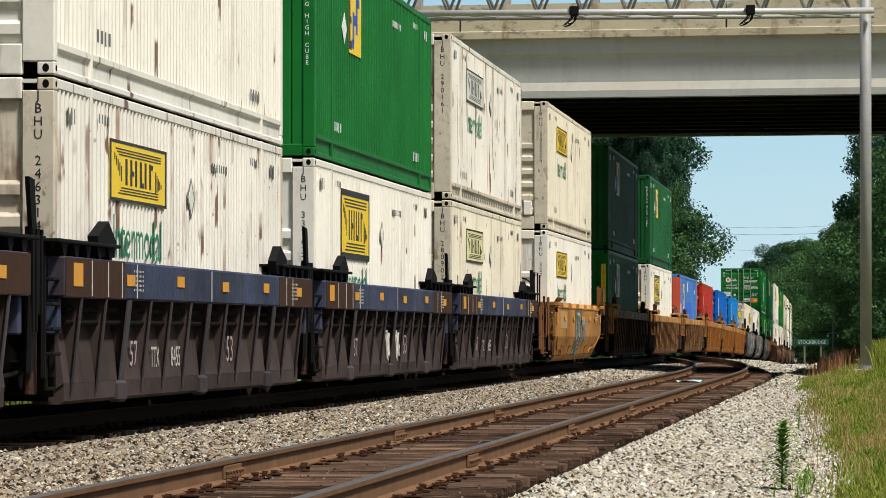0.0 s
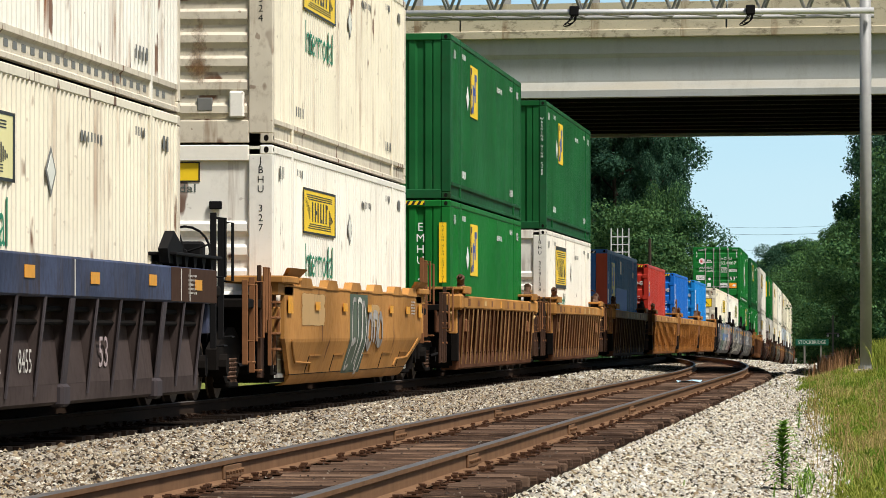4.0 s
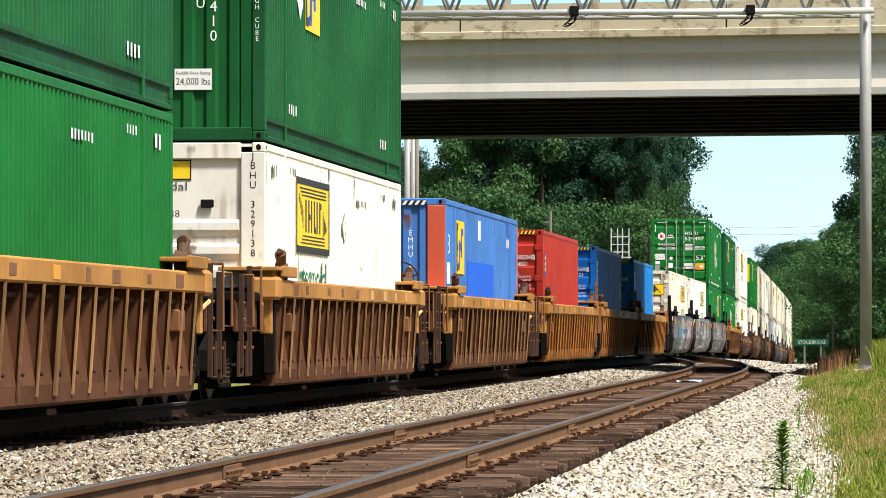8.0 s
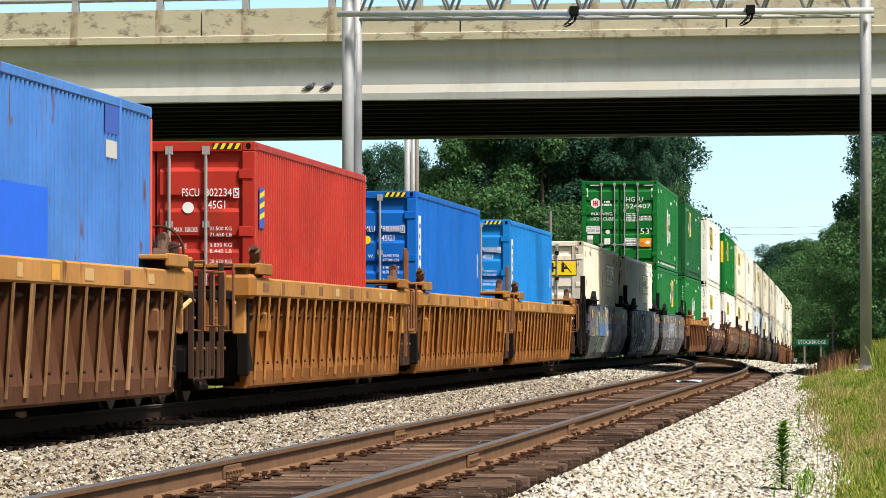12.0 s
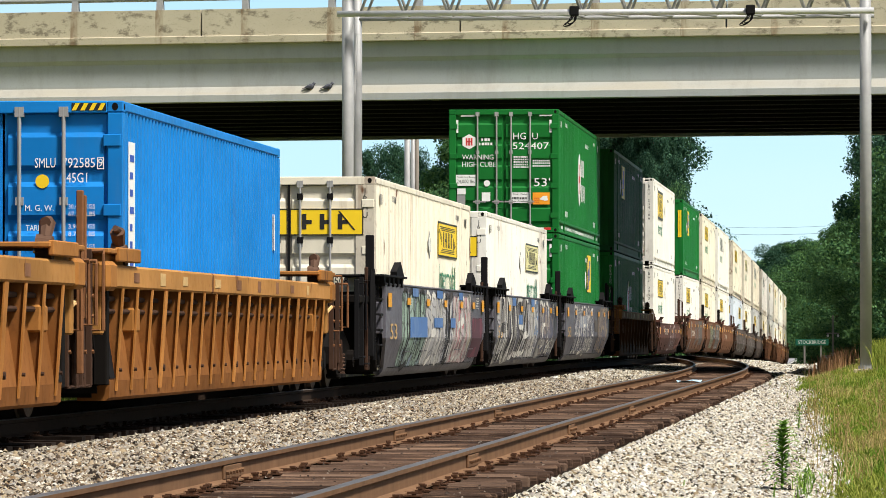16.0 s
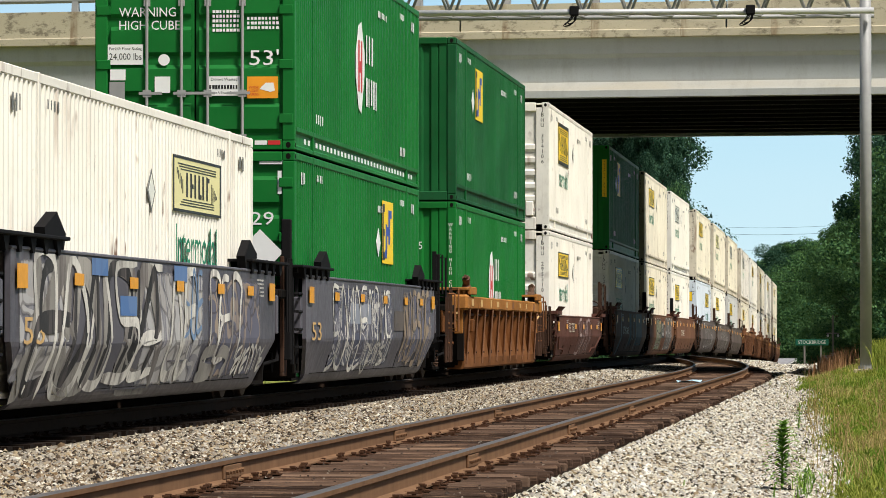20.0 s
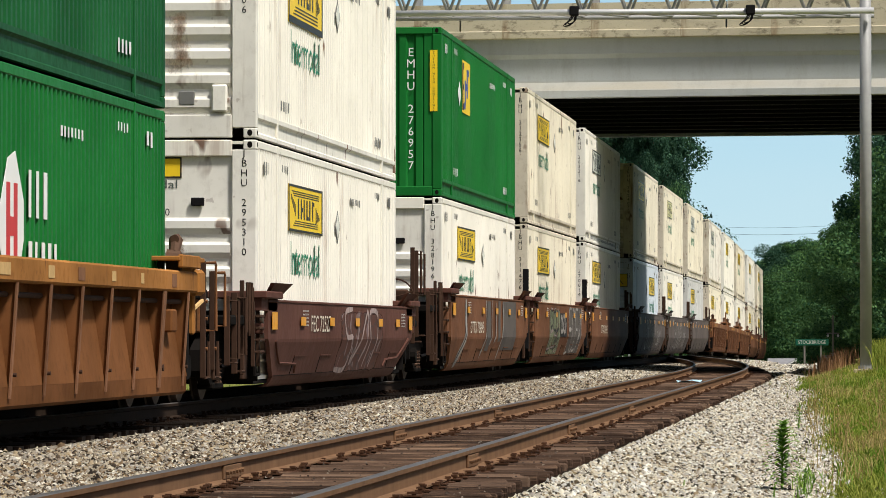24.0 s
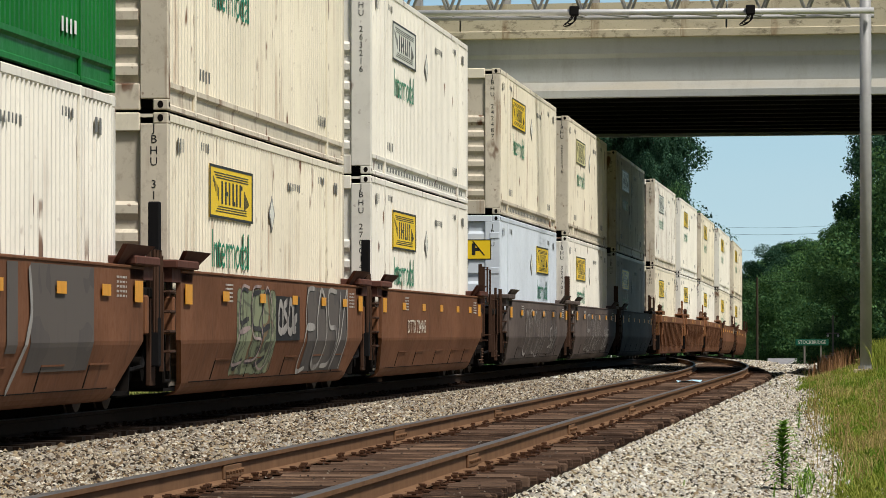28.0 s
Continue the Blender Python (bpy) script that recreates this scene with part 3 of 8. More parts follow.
def make_tracks():
    for nm, line, y0, y1, lab in (("near_track", siding, 14.0, 196.0, "rusty siding rails on weathered wooden sleepers"), ("far_track", on_line, -40.0, 640.0, "main line rails carrying the freight train")):
        tr = thing(nm, lab, "railway track", kind="structure")
        ys = [y0 + 4.0 * i for i in range(int((y1 - y0) / 4.0) + 1)]
        web = M_RAIL if nm == "near_track" else M_SHADED_WEB
        iron = M_PLATE if nm == "near_track" else M_SHADED_IRON
        for off in (-0.7525, 0.7525):
            r = part("rail", rail_mesh("rail", line, off, ys, False, web), web, tr, "rust-brown steel rail")
            part("rail_head", rail_mesh("rail_head", line, off, ys, True, M_HEAD), M_HEAD, r, "worn shiny running surface")
        bed = Geo()
        for y in ys:
            p = line(y)
            bed.v += [(p.x - 1.62, p.y, p.z - 0.36), (p.x - 1.42, p.y, p.z - 0.265), (p.x + 1.42, p.y, p.z - 0.265), (p.x + 1.62, p.y, p.z - 0.36)]
        bed.f = [(4 * j + k, 4 * j + k + 1, 4 * j + k + 5, 4 * j + k + 4) for j in range(len(ys) - 1) for k in range(3)]
        part("track_bed", bed.mesh("track_bed", M_BED, fix=False), M_BED, tr, "dirty ballast between the sleepers, darkened as in shade")
        # sleepers
        rnd = random.Random(3)
        shapes = []
        for k in range(6):
            g = Geo()
            # three split lengths of timber side by side, their ends uneven
            cuts = (-0.115, rnd.uniform(-0.05, -0.02), rnd.uniform(0.025, 0.055), 0.115)
            for j in range(3):
                o = rnd.uniform(-0.010, 0.004)
                g.box(-1.30 - rnd.uniform(-0.07, 0.07), 1.30 + rnd.uniform(-0.09, 0.07), cuts[j] + 0.005, cuts[j + 1] - 0.005, -0.17, o, 0.016)
            g.v = [(x, y + rnd.uniform(-0.006, 0.006), z + rnd.uniform(-0.008, 0.005)) for x, y, z in g.v]
            shapes.append(g.mesh("sleeper", M_TIEW))
        rest, plates = Geo(), Geo()
        y, count = y0, 0
        first = 22 if nm == "near_track" else 30
        while y < y1:
            p = line(y)
            p.z -= 0.174 + rnd.uniform(0, 0.030)
            a = rnd.uniform(-0.02, 0.02)
            if nm == "near_track" and y > first and count < 300:
                ob = part("sleeper", shapes[rnd.randrange(6)], M_TIEW, tr)
                p.x += rnd.uniform(-0.06, 0.06)
                ob.matrix_local = Matrix.Translation(p) @ Matrix.Rotation(a, 4, "Z") @ Matrix.Rotation(rnd.gauss(0, 0.035), 4, "X")
                count += 1
            elif y > 20 and y < 330:
                rest.add([(p.x + sx * 1.3 - sy * 0.11 * a, p.y + sy * 0.11 + sx * 1.3 * a, p.z + sz) for sx in (-1, 1) for sy in (-1, 1) for sz in (-0.17, 0)], [(0, 1, 3, 2), (4, 6, 7, 5), (0, 4, 5, 1), (2, 3, 7, 6), (0, 2, 6, 4), (1, 5, 7, 3)])
            if y > 20 and y < 130:
                for off in (-0.7525, 0.7525):
                    plates.box(p.x + off - 0.15, p.x + off + 0.15, y - 0.085, y + 0.085, p.z + 0.001, p.z + 0.012)
                    for sx in (-0.10, 0.10):
                        for sy in (-0.05, 0.06):
                            if rnd.random() < 0.8:
                                h = rnd.uniform(0.018, 0.045)
                                plates.box(p.x + off + sx - 0.014, p.x + off + sx + 0.014, y + sy - 0.014, y + sy + 0.014, p.z, p.z + h)
                                plates.box(p.x + off + sx - 0.024, p.x + off + sx + 0.020, y + sy - 0.018, y + sy + 0.018, p.z + h, p.z + h + 0.014)
                    if rnd.random() < 0.75:   # rail anchors against the sleeper's side
                        plates.box(p.x + off - 0.10, p.x + off + 0.10, y + 0.125, y + 0.155, p.z - 0.05, p.z + 0.03)
            y += 0.51 + rnd.uniform(-0.03, 0.03)
        if rest.v:
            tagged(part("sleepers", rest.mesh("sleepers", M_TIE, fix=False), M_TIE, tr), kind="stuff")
        tagged(part("rail_fastenings", plates.mesh("rail_fastenings", iron, fix=False), iron, tr), kind="stuff")
        # joint bars
        if nm == "near_track":
            for off in (-0.7525, 0.7525):
                for yj in (33.5, 45.4, 57.3):
                    yj += 3.0 * (off > 0)
                    p = line(yj)
                    g = Geo()
                    for s in (-1, 1):
                        g.box(p.x + off + s * 0.022 - 0.011, p.x + off + s * 0.022 + 0.011, yj - 0.45, yj + 0.45, p.z - 0.145, p.z - 0.045, 0.006)
                        for k in range(6):
                            g.tube((p.x + off + s * 0.03, yj - 0.38 + 0.152 * k, p.z - 0.095), (p.x + off + s * 0.06, yj - 0.38 + 0.152 * k, p.z - 0.095), 0.017, 6)
                    part("joint_bar", g, M_RAIL, tr, "bolted rusty joint bar")


make_tracks()


def make_stones():
    """Crushed stone, thick near the camera, thinning out with distance."""
    rng = np.random.default_rng(5)
    mat = island_mat("crushed_stone", [(0.0, (0.015, 0.013, 0.010)), (0.14, (0.05, 0.042, 0.032)), (0.25, (0.25, 0.185, 0.105)), (0.36, (0.30, 0.29, 0.265)), (0.5, (0.52, 0.45, 0.32)), (0.62, (0.34, 0.315, 0.265)), (0.78, (0.66, 0.61, 0.48)), (0.88, (0.42, 0.42, 0.40)), (1.0, (0.80, 0.78, 0.69))], 0.9, 30.0)
    dusty = island_mat("brake_dusted_stone", [(0.0, (0.012, 0.009, 0.007)), (0.2, (0.05, 0.038, 0.028)), (0.32, (0.19, 0.125, 0.068)), (0.45, (0.22, 0.20, 0.175)), (0.58, (0.36, 0.28, 0.17)), (0.7, (0.20, 0.185, 0.16)), (0.82, (0.48, 0.42, 0.31)), (0.9, (0.29, 0.28, 0.26)), (1.0, (0.72, 0.67, 0.55))], 0.9, 30.0)
    oily = island_mat("oily_stone", [(0.0, (0.012, 0.009, 0.007)), (0.7, (0.07, 0.052, 0.04)), (1.0, (0.24, 0.20, 0.16))], 0.9, 30.0)
    cube = np.array([(-1.2, -0.3, 0), (1.2, 0.2, 0.1), (-0.2, -1.2, -0.1), (0.2, 1.2, -0.2), (0.35, 0.3, 0.85), (-0.3, -0.3, 1)], float)
    quads = np.array([(0, 2, 5), (2, 1, 5), (1, 4, 5), (1, 3, 4), (3, 0, 4), (0, 5, 4)])
    for nm, x0, x1, n in (("ballast_between_tracks", -7.45, -5.2, 165000), ("ballast_in_siding", -5.3, -2.7, 3500), ("ballast_shoulder", -2.75, 0.2, 215000), ("ballast_beyond_bridge", -7.4, -0.6, 26000)):
        u = rng.random(n)
        lo, hi, e = 26.0, 170.0, -0.9
        y = (lo ** e + u * (hi ** e - lo ** e)) ** (1 / e)
        x = rng.uniform(x0, x1, n)
        if nm == "ballast_between_tracks":     # thins out into the dark bed beside the main line
            ok = rng.random(n) < np.clip((-7.12 - x) / -0.30 + 0.15 * np.sin(y * 1.7), 0.04, 1)
            x, y = x[ok], y[ok]
            n = len(x)
        if nm == "ballast_shoulder":
            edge = np.interp(y, (26, 37, 47, 60, 82, 107, 170), (-0.15, -0.25, -0.40, -0.65, -1.25, -1.8, -2.2)) + 0.10 * np.sin(y * 0.31) + rng.normal(0, 0.16, n)
            ok = x < edge
            x, y = x[ok], y[ok]
            n = len(x)
        if nm == "ballast_beyond_bridge":
            y = rng.uniform(100, 265, n) ** 1.0
            edge = np.interp(y, (100, 170, 265), (-1.8, -2.0, -1.2))
            mid = np.array([siding(v).x for v in y])
            ok = (x < edge) & (np.abs(x - mid) > 1.5)
            x, y = x[ok], y[ok]
            n = len(x)
        if nm == "ballast_in_siding":
            ok = (np.abs(x - SIDING_X + 0.7525) > 0.1) & (np.abs(x - SIDING_X - 0.7525) > 0.1)
            x, y = x[ok], y[ok]
            n = len(x)
        shift = np.array([siding(v).x - SIDING_X for v in y]) if nm != "ballast_between_tracks" else np.zeros(n)
        x = x + shift * (nm == "ballast_in_siding")
        z = np.array([ground_z(a, b) for a, b in zip(x, y)])
        size = rng.uniform(0.009, 0.019, n) * (1 + 0.4 * (rng.random(n) > 0.88))
        if nm == "ballast_beyond_bridge":
            size *= 1.7
        if nm == "ballast_in_siding":
            size *= 0.6
            z = np.array([siding(v).z for v in y]) - np.where(rng.random(n) < 0.35, 0.185, 0.245)
        v = cube[None] * size[:, None, None] * rng.uniform(0.65, 1.35, (n, 1, 3)) * rng.uniform(0.7, 1.25, (n, 6, 1))
        a, b = rng.uniform(0, 6.28, n), rng.uniform(-0.6, 0.6, n)
        ca, sa, cb, sb = np.cos(a), np.sin(a), np.cos(b), np.sin(b)
        vx, vy, vz = v[..., 0], v[..., 1], v[..., 2]
        vy, vz = vy * cb[:, None] - vz * sb[:, None], vy * sb[:, None] + vz * cb[:, None]
        vx, vy = vx * ca[:, None] - vy * sa[:, None], vx * sa[:, None] + vy * ca[:, None]
        P = np.stack((vx + x[:, None], vy + y[:, None], vz + (z + size * rng.uniform(-0.2, 0.7, n))[:, None]), -1).reshape(-1, 3)
        F = (quads[None] + (np.arange(n) * 6)[:, None, None]).reshape(-1, 3)
        me = bpy.data.meshes.new(nm)
        me.vertices.add(len(P))
        me.vertices.foreach_set("co", P.astype(np.float32).ravel())
        me.loops.add(F.size)
        me.loops.foreach_set("vertex_index", F.astype(np.int32).ravel())
        me.polygons.add(len(F))
        me.polygons.foreach_set("loop_start", np.arange(0, F.size, 3, dtype=np.int32))
        me.update(calc_edges=True)
        me.materials.append({"ballast_between_tracks": dusty, "ballast_in_siding": oily}.get(nm, mat))
        tagged(new(nm, me), "pale grey and tan crushed stone ballast", "gravel", kind="stuff")


# ---- bridge ----
BRIDGE = Matrix.Translation((-11.9, 122.97, 0)) @ Matrix.Rotation(-math.atan(0.1434), 4, "Z")


# dark, so that the abutments out of view bounce little light
M_ABUT = concrete("light_cutting_concrete", (0.14, 0.125, 0.10), (0.06, 0.05, 0.04), 0.8)


def make_bridge():
    br = thing("road_bridge", "weathered concrete girder road bridge over the tracks", "bridge")
    br.matrix_world = BRIDGE
    L0, L1, WID = -34.0, 34.0, 25.0
    sect = [(0.0, 0), (0.60, 0), (0.60, 0.18), (0.45, 0.41), (0.45, 1.04), (0.55, 1.16), (0.55, 1.57), (0.05, 1.57), (0.05, 1.16), (0.15, 1.04), (0.15, 0.41), (0.0, 0.18)]
    n = 11
    for i in range(n):
        y = i * (WID - 0.60) / (n - 1)
        g = Geo().prism([(y + u, 7.05 + w) for u, w in sect], 0, L0, L1)
        # same concrete throughout; inner girders take the shade-dark copy
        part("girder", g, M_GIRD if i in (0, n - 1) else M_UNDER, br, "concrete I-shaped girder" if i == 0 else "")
    part("deck_slab", Geo().box(L0, L1, -0.13, WID + 0.13, 8.622, 8.84, 0.02), M_CONC, br, "concrete deck slab with a lit edge")
    part("roadway", Geo().box(L0, L1, 0.2, WID - 0.2, 8.844, 8.90), plain("asphalt", (0.05, 0.05, 0.05), 0.9), br)
    for y, s in ((-0.06, 1), (WID + 0.06, -1)):
        x, k = L0 - 1.28, 0
        while x < L1 - 0.1:
            w = 7.22
            a, b = x + 0.026, min(L1, x + w) - 0.026
            g = Geo().prism([(y, 8.842), (y + s * 0.42, 8.842), (y + s * 0.30, 9.15), (y + s * 0.26, 9.56), (y + s * 0.02, 9.56)], 0, a, b)
            part("parapet_panel", g, M_CONC, br)
            x += w
        x = -31.8
        rail_y = y + s * 0.15
        while x < L1:
            g = Geo().prism([(rail_y - 0.10, 9.562), (rail_y + 0.10, 9.562), (rail_y + 0.05, 9.90), (rail_y - 0.05, 9.90)], 0, x - 0.09, x + 0.09)
            part("railing_post", g, M_STEEL, br)
            x += 2.42
        part("railing_tube", Geo().tube((L0, rail_y, 9.86), (L1, rail_y, 9.86), 0.06, 10), M_STEEL, br, smooth=True)
    # abutments out of view, set close in to block side light below the deck
    for x0, x1 in ((L0 - 1.5, -20.0), (16.6, L1 + 1.5)):
        part("abutment", Geo().box(x0, x1, -0.6, WID + 0.6, -2.5, 7.046), M_ABUT, br)


make_bridge()


M_PIPE = plain("bright_galvanised_pipe", (0.55, 0.55, 0.55), 0.42, 0.35, 0.2, 3.0, 0.4)


def make_gantry():
    ga = thing("signal_gantry", "grey steel pipe truss gantry on round poles over the tracks", "gantry")
    posts = [(-0.24, 100.4, -0.02), (-11.555, 100.5, -0.9)]
    for x, y, z in posts:
        p = part("post", Geo().tube((x, y, z), (x, y, 10.2), 0.128, 20), M_STEEL, ga, "round galvanised steel pole", smooth=True)
        part("base_plate", Geo().box(x - 0.27, x + 0.27, y - 0.27, y + 0.27, z - 0.4, z + 0.03, 0.02), M_CONC, p, "concrete footing")
        part("collar", Geo().tube((x, y, z + 0.03), (x, y, z + 0.10), 0.17, 14), M_STEEL, p)
    x, y = -11.44, 101.3
    part("post", Geo().tube((x, y, -0.9), (x, y, 10.2), 0.11, 16), M_STEEL, ga, "round galvanised steel pole", smooth=True)
    part("brace", Geo().tube((-11.52, 100.55, 4.3), (-11.44, 101.2, 7.4), 0.04, 8), M_STEEL, ga)
    x0, x1 = -11.75, -0.05
    for yy, zz in ((100.12, 7.765), (101.25, 7.725), (100.12, 9.0), (101.25, 9.0)):
        part("chord", Geo().tube((x0, yy, zz), (x1, yy, zz), 0.068 if yy < 101 else 0.048, 14), M_PIPE if yy < 101 else M_STEEL, ga, "horizontal steel pipe", smooth=True)
    n = 11
    st = (x1 - x0 - 1.0) / n
    for i in range(n):
        a, b = x0 + 0.5 + i * st, x0 + 0.5 + (i + 1) * st
        m = (a + b) / 2
        for yy in (100.12, 101.25):
            part("diagonal", Geo().tube((a, yy, 7.75), (m, yy, 9.0), 0.032, 8), M_STEEL, ga, smooth=True)
            part("diagonal", Geo().tube((m, yy, 9.0), (b, yy, 7.75), 0.032, 8), M_STEEL, ga, smooth=True)
        part("cross_brace", Geo().tube((a, 100.12, 7.75), (b, 101.25, 7.75), 0.025, 6), M_STEEL, ga, smooth=True)
    for x in (-6.55, -2.72):
        bx = part("junction_box", Geo().box(x - 0.10, x + 0.10, 99.98, 100.22, 7.69, 7.90, 0.02), M_BLACK, ga, "black junction box")
        for k in range(3):
            pts = [(x + 0.06 - 0.02 * k - (0.20 + 0.03 * k) * math.sin(j / 5.5 * math.pi / 2) ** 2 * (1 if j < 6 else 1 - (j - 5.5) * 0.22), 99.99 + 0.02 * k, 7.70 - (0.19 + 0.03 * k) * math.sin(j / 8 * math.pi) ** 0.7) for j in range(9)]
            part("cable", Geo().path(pts, 0.011, 6), M_BLACK, bx, "drooping black cable loop")


make_gantry()


# ---- trees ----
M_BARK = plain("bark", (0.055, 0.043, 0.032), 0.9, 0, 0.3, 8.0)
# greens raised in blue: the haze of distance is put into the leaf colours
M_LEAF = leaf_mat("oak_leaves", (0.017, 0.053, 0.035), (0.058, 0.126, 0.074))
M_LEAF2 = leaf_mat("sunlit_leaves", (0.022, 0.068, 0.030), (0.095, 0.185, 0.068))
M_LEAF3 = leaf_mat("pine_green_leaves", (0.014, 0.046, 0.031), (0.046, 0.105, 0.062))


def tree_meshes(seed, height, spread, leaves, leaf, low):
    """Trunk with limbs, and a crown of small leaf clumps in uneven boughs."""
    rnd = random.Random(seed)
    wood = Geo()
    top = Vector((rnd.uniform(-0.5, 0.5), rnd.uniform(-0.5, 0.5), height * 0.85))
    wood.tube((0, 0, -0.5), (0, 0, height * 0.3), height * 0.013, 8, height * 0.010)
    wood.tube((0, 0, height * 0.3), top, height * 0.010, 8, height * 0.004)
    boughs = []
    for k in range(26):
        h = height * (low + (0.97 - low) * (k + rnd.random()) / 26)
        f = (h / height - low) / (1 - low)
        reach = spread * (0.45 + 0.75 * math.sin(math.pi * min(1, f * 0.85 + 0.12))) * rnd.uniform(0.55, 1.1)
        a = k * 2.4 + rnd.uniform(-0.5, 0.5)
        end = Vector((math.cos(a) * reach, math.sin(a) * reach, h + rnd.uniform(-0.4, 0.8)))
        base = Vector((0, 0, max(height * 0.15, h - reach * 0.6)))
        wood.tube(base, end * 0.9 + base * 0.1, height * 0.005, 5, height * 0.0015)
        for q in range(2):
            boughs.append((base.lerp(end, 0.55 + 0.45 * q), spread * rnd.uniform(0.22, 0.40)))
    boughs.append((top + Vector((0, 0, height * 0.10)), spread * 0.35))
    rng = np.random.default_rng(seed)
    idx = rng.integers(0, len(boughs), leaves)
    cen = np.array([b[0] for b in boughs])[idx]
    rad = np.array([b[1] for b in boughs])[idx]
    d = rng.normal(0, 1, (leaves, 3))
    d /= np.linalg.norm(d, axis=1)[:, None]
    rr = rad * rng.uniform(0.35, 1.0, leaves) ** 0.5 * rng.uniform(0.75, 1.2, leaves)
    pos = cen + d * rr[:, None] * np.array((1, 1, 0.75))
    nrm = d * 0.7 + rng.normal(0, 0.6, (leaves, 3)) + np.array((0, 0, 0.3))
    nrm /= np.linalg.norm(nrm, axis=1)[:, None]
    tan = np.cross(nrm, rng.normal(0, 1, (leaves, 3)))
    tan /= np.linalg.norm(tan, axis=1)[:, None] + 1e-6
    bit = np.cross(nrm, tan)
    s = leaf * rng.uniform(0.5, 1.3, leaves)[:, None]
    c0, c1 = pos - tan * s, pos + tan * s
    e0, e1 = pos + bit * s * 0.62 + nrm * s * 0.25, pos - bit * s * 0.62 + nrm * s * 0.25
    P = np.stack((c0, e0, c1, e1), 1).reshape(-1, 3)
    me = bpy.data.meshes.new("crown")
    F = np.arange(leaves * 4, dtype=np.int32)
    me.vertices.add(len(P))
    me.vertices.foreach_set("co", P.astype(np.float32).ravel())
    me.loops.add(F.size)
    me.loops.foreach_set("vertex_index", F)
    me.polygons.add(leaves)
    me.polygons.foreach_set("loop_start", np.arange(0, F.size, 4, dtype=np.int32))
    me.update(calc_edges=True)
    return wood.mesh("trunk", M_BARK), me


def make_tree(seed, height, spread, leaves, leaf, low, mat, label):
    w, c = tree_meshes(seed, height, spread, leaves, leaf, low)
    c.materials.append(mat)
    tr = thing("tree", label, "tree")
    part("trunk", w, M_BARK, tr)
    part("crown", c, mat, tr)
    return tr


def sight(px, depth):
    """Plan position at a depth along the view, at a share of the picture's width."""
    u = (px - 784) / 8161
    return depth * (-0.0937 + 0.9956 * u), depth * (0.9956 + 0.0937 * u)


def make_trees():
    rnd = random.Random(8)
    kinds = [make_tree(1, 21, 5.0, 54000, 0.128, 0.03, M_LEAF, "tall dark green broadleaf tree"), make_tree(2, 24, 4.6, 54000, 0.128, 0.03, M_LEAF3, "tall dense dark green tree"), make_tree(3, 17, 4.6, 46000, 0.125, 0.03, M_LEAF2, "sunlit green broadleaf tree"), make_tree(4, 9, 3.4, 25000, 0.10, 0.0, M_LEAF2, "low bright green bushy tree"), make_tree(5, 25, 5.2, 56000, 0.132, 0.04, M_LEAF, "tall spreading dark green tree")]
    # the wood on the far side, behind the bridge
    spots = [(1156, 345, 1, 0.85, 0.42), (1162, 352, 0, 1.05, 0.42), (1158, 338, 4, 0.8, 0.5), (1172, 330, 3, 1.5, 0.42), (1180, 322, 3, 1.0, 0.42), (1148, 360, 1, 1.0, 0.6), (1124, 352, 1, 1.0, 0.8), (1150, 330, 3, 1.35), (1095, 345, 0, 1.1), (1030, 350, 4, 1.0), (965, 340, 1, 1.0), (905, 345, 0, 1.05), (868, 340, 2, 1.25, 0.9), (862, 350, 4, 0.9, 0.85),
             (1120, 375, 4, 1.0), (1060, 380, 1, 1.05), (1000, 380, 0, 1.15), (935, 375, 4, 1.0), (875, 378, 1, 1.05), (868, 380, 0, 1.1, 0.85),
             (1140, 318, 3, 1.1), (1090, 316, 3, 1.3), (1040, 318, 3, 1.1), (985, 312, 3, 1.3), (925, 316, 3, 1.2), (870, 312, 3, 1.45), (832, 316, 3, 1.15), (795, 318, 3, 0.7), (800, 352, 2, 0.9, 0.6), (1125, 300, 3, 0.8), (1010, 300, 3, 0.95), (900, 298, 3, 0.95),
             (662, 455, 0, 1.12, 0.6), (704, 460, 4, 0.95, 0.6), (694, 432, 2, 0.95, 0.6), (735, 470, 1, 1.0, 0.6), (600, 620, 3, 1.3), (550, 620, 3, 1.2), (500, 640, 3, 1.1), (440, 650, 3, 1.2), (380, 640, 3, 1.2), (310, 640, 3, 1.3), (240, 640, 3, 1.2), (160, 640, 3, 1.3), (80, 640, 3, 1.2), (10, 640, 3, 1.3)]
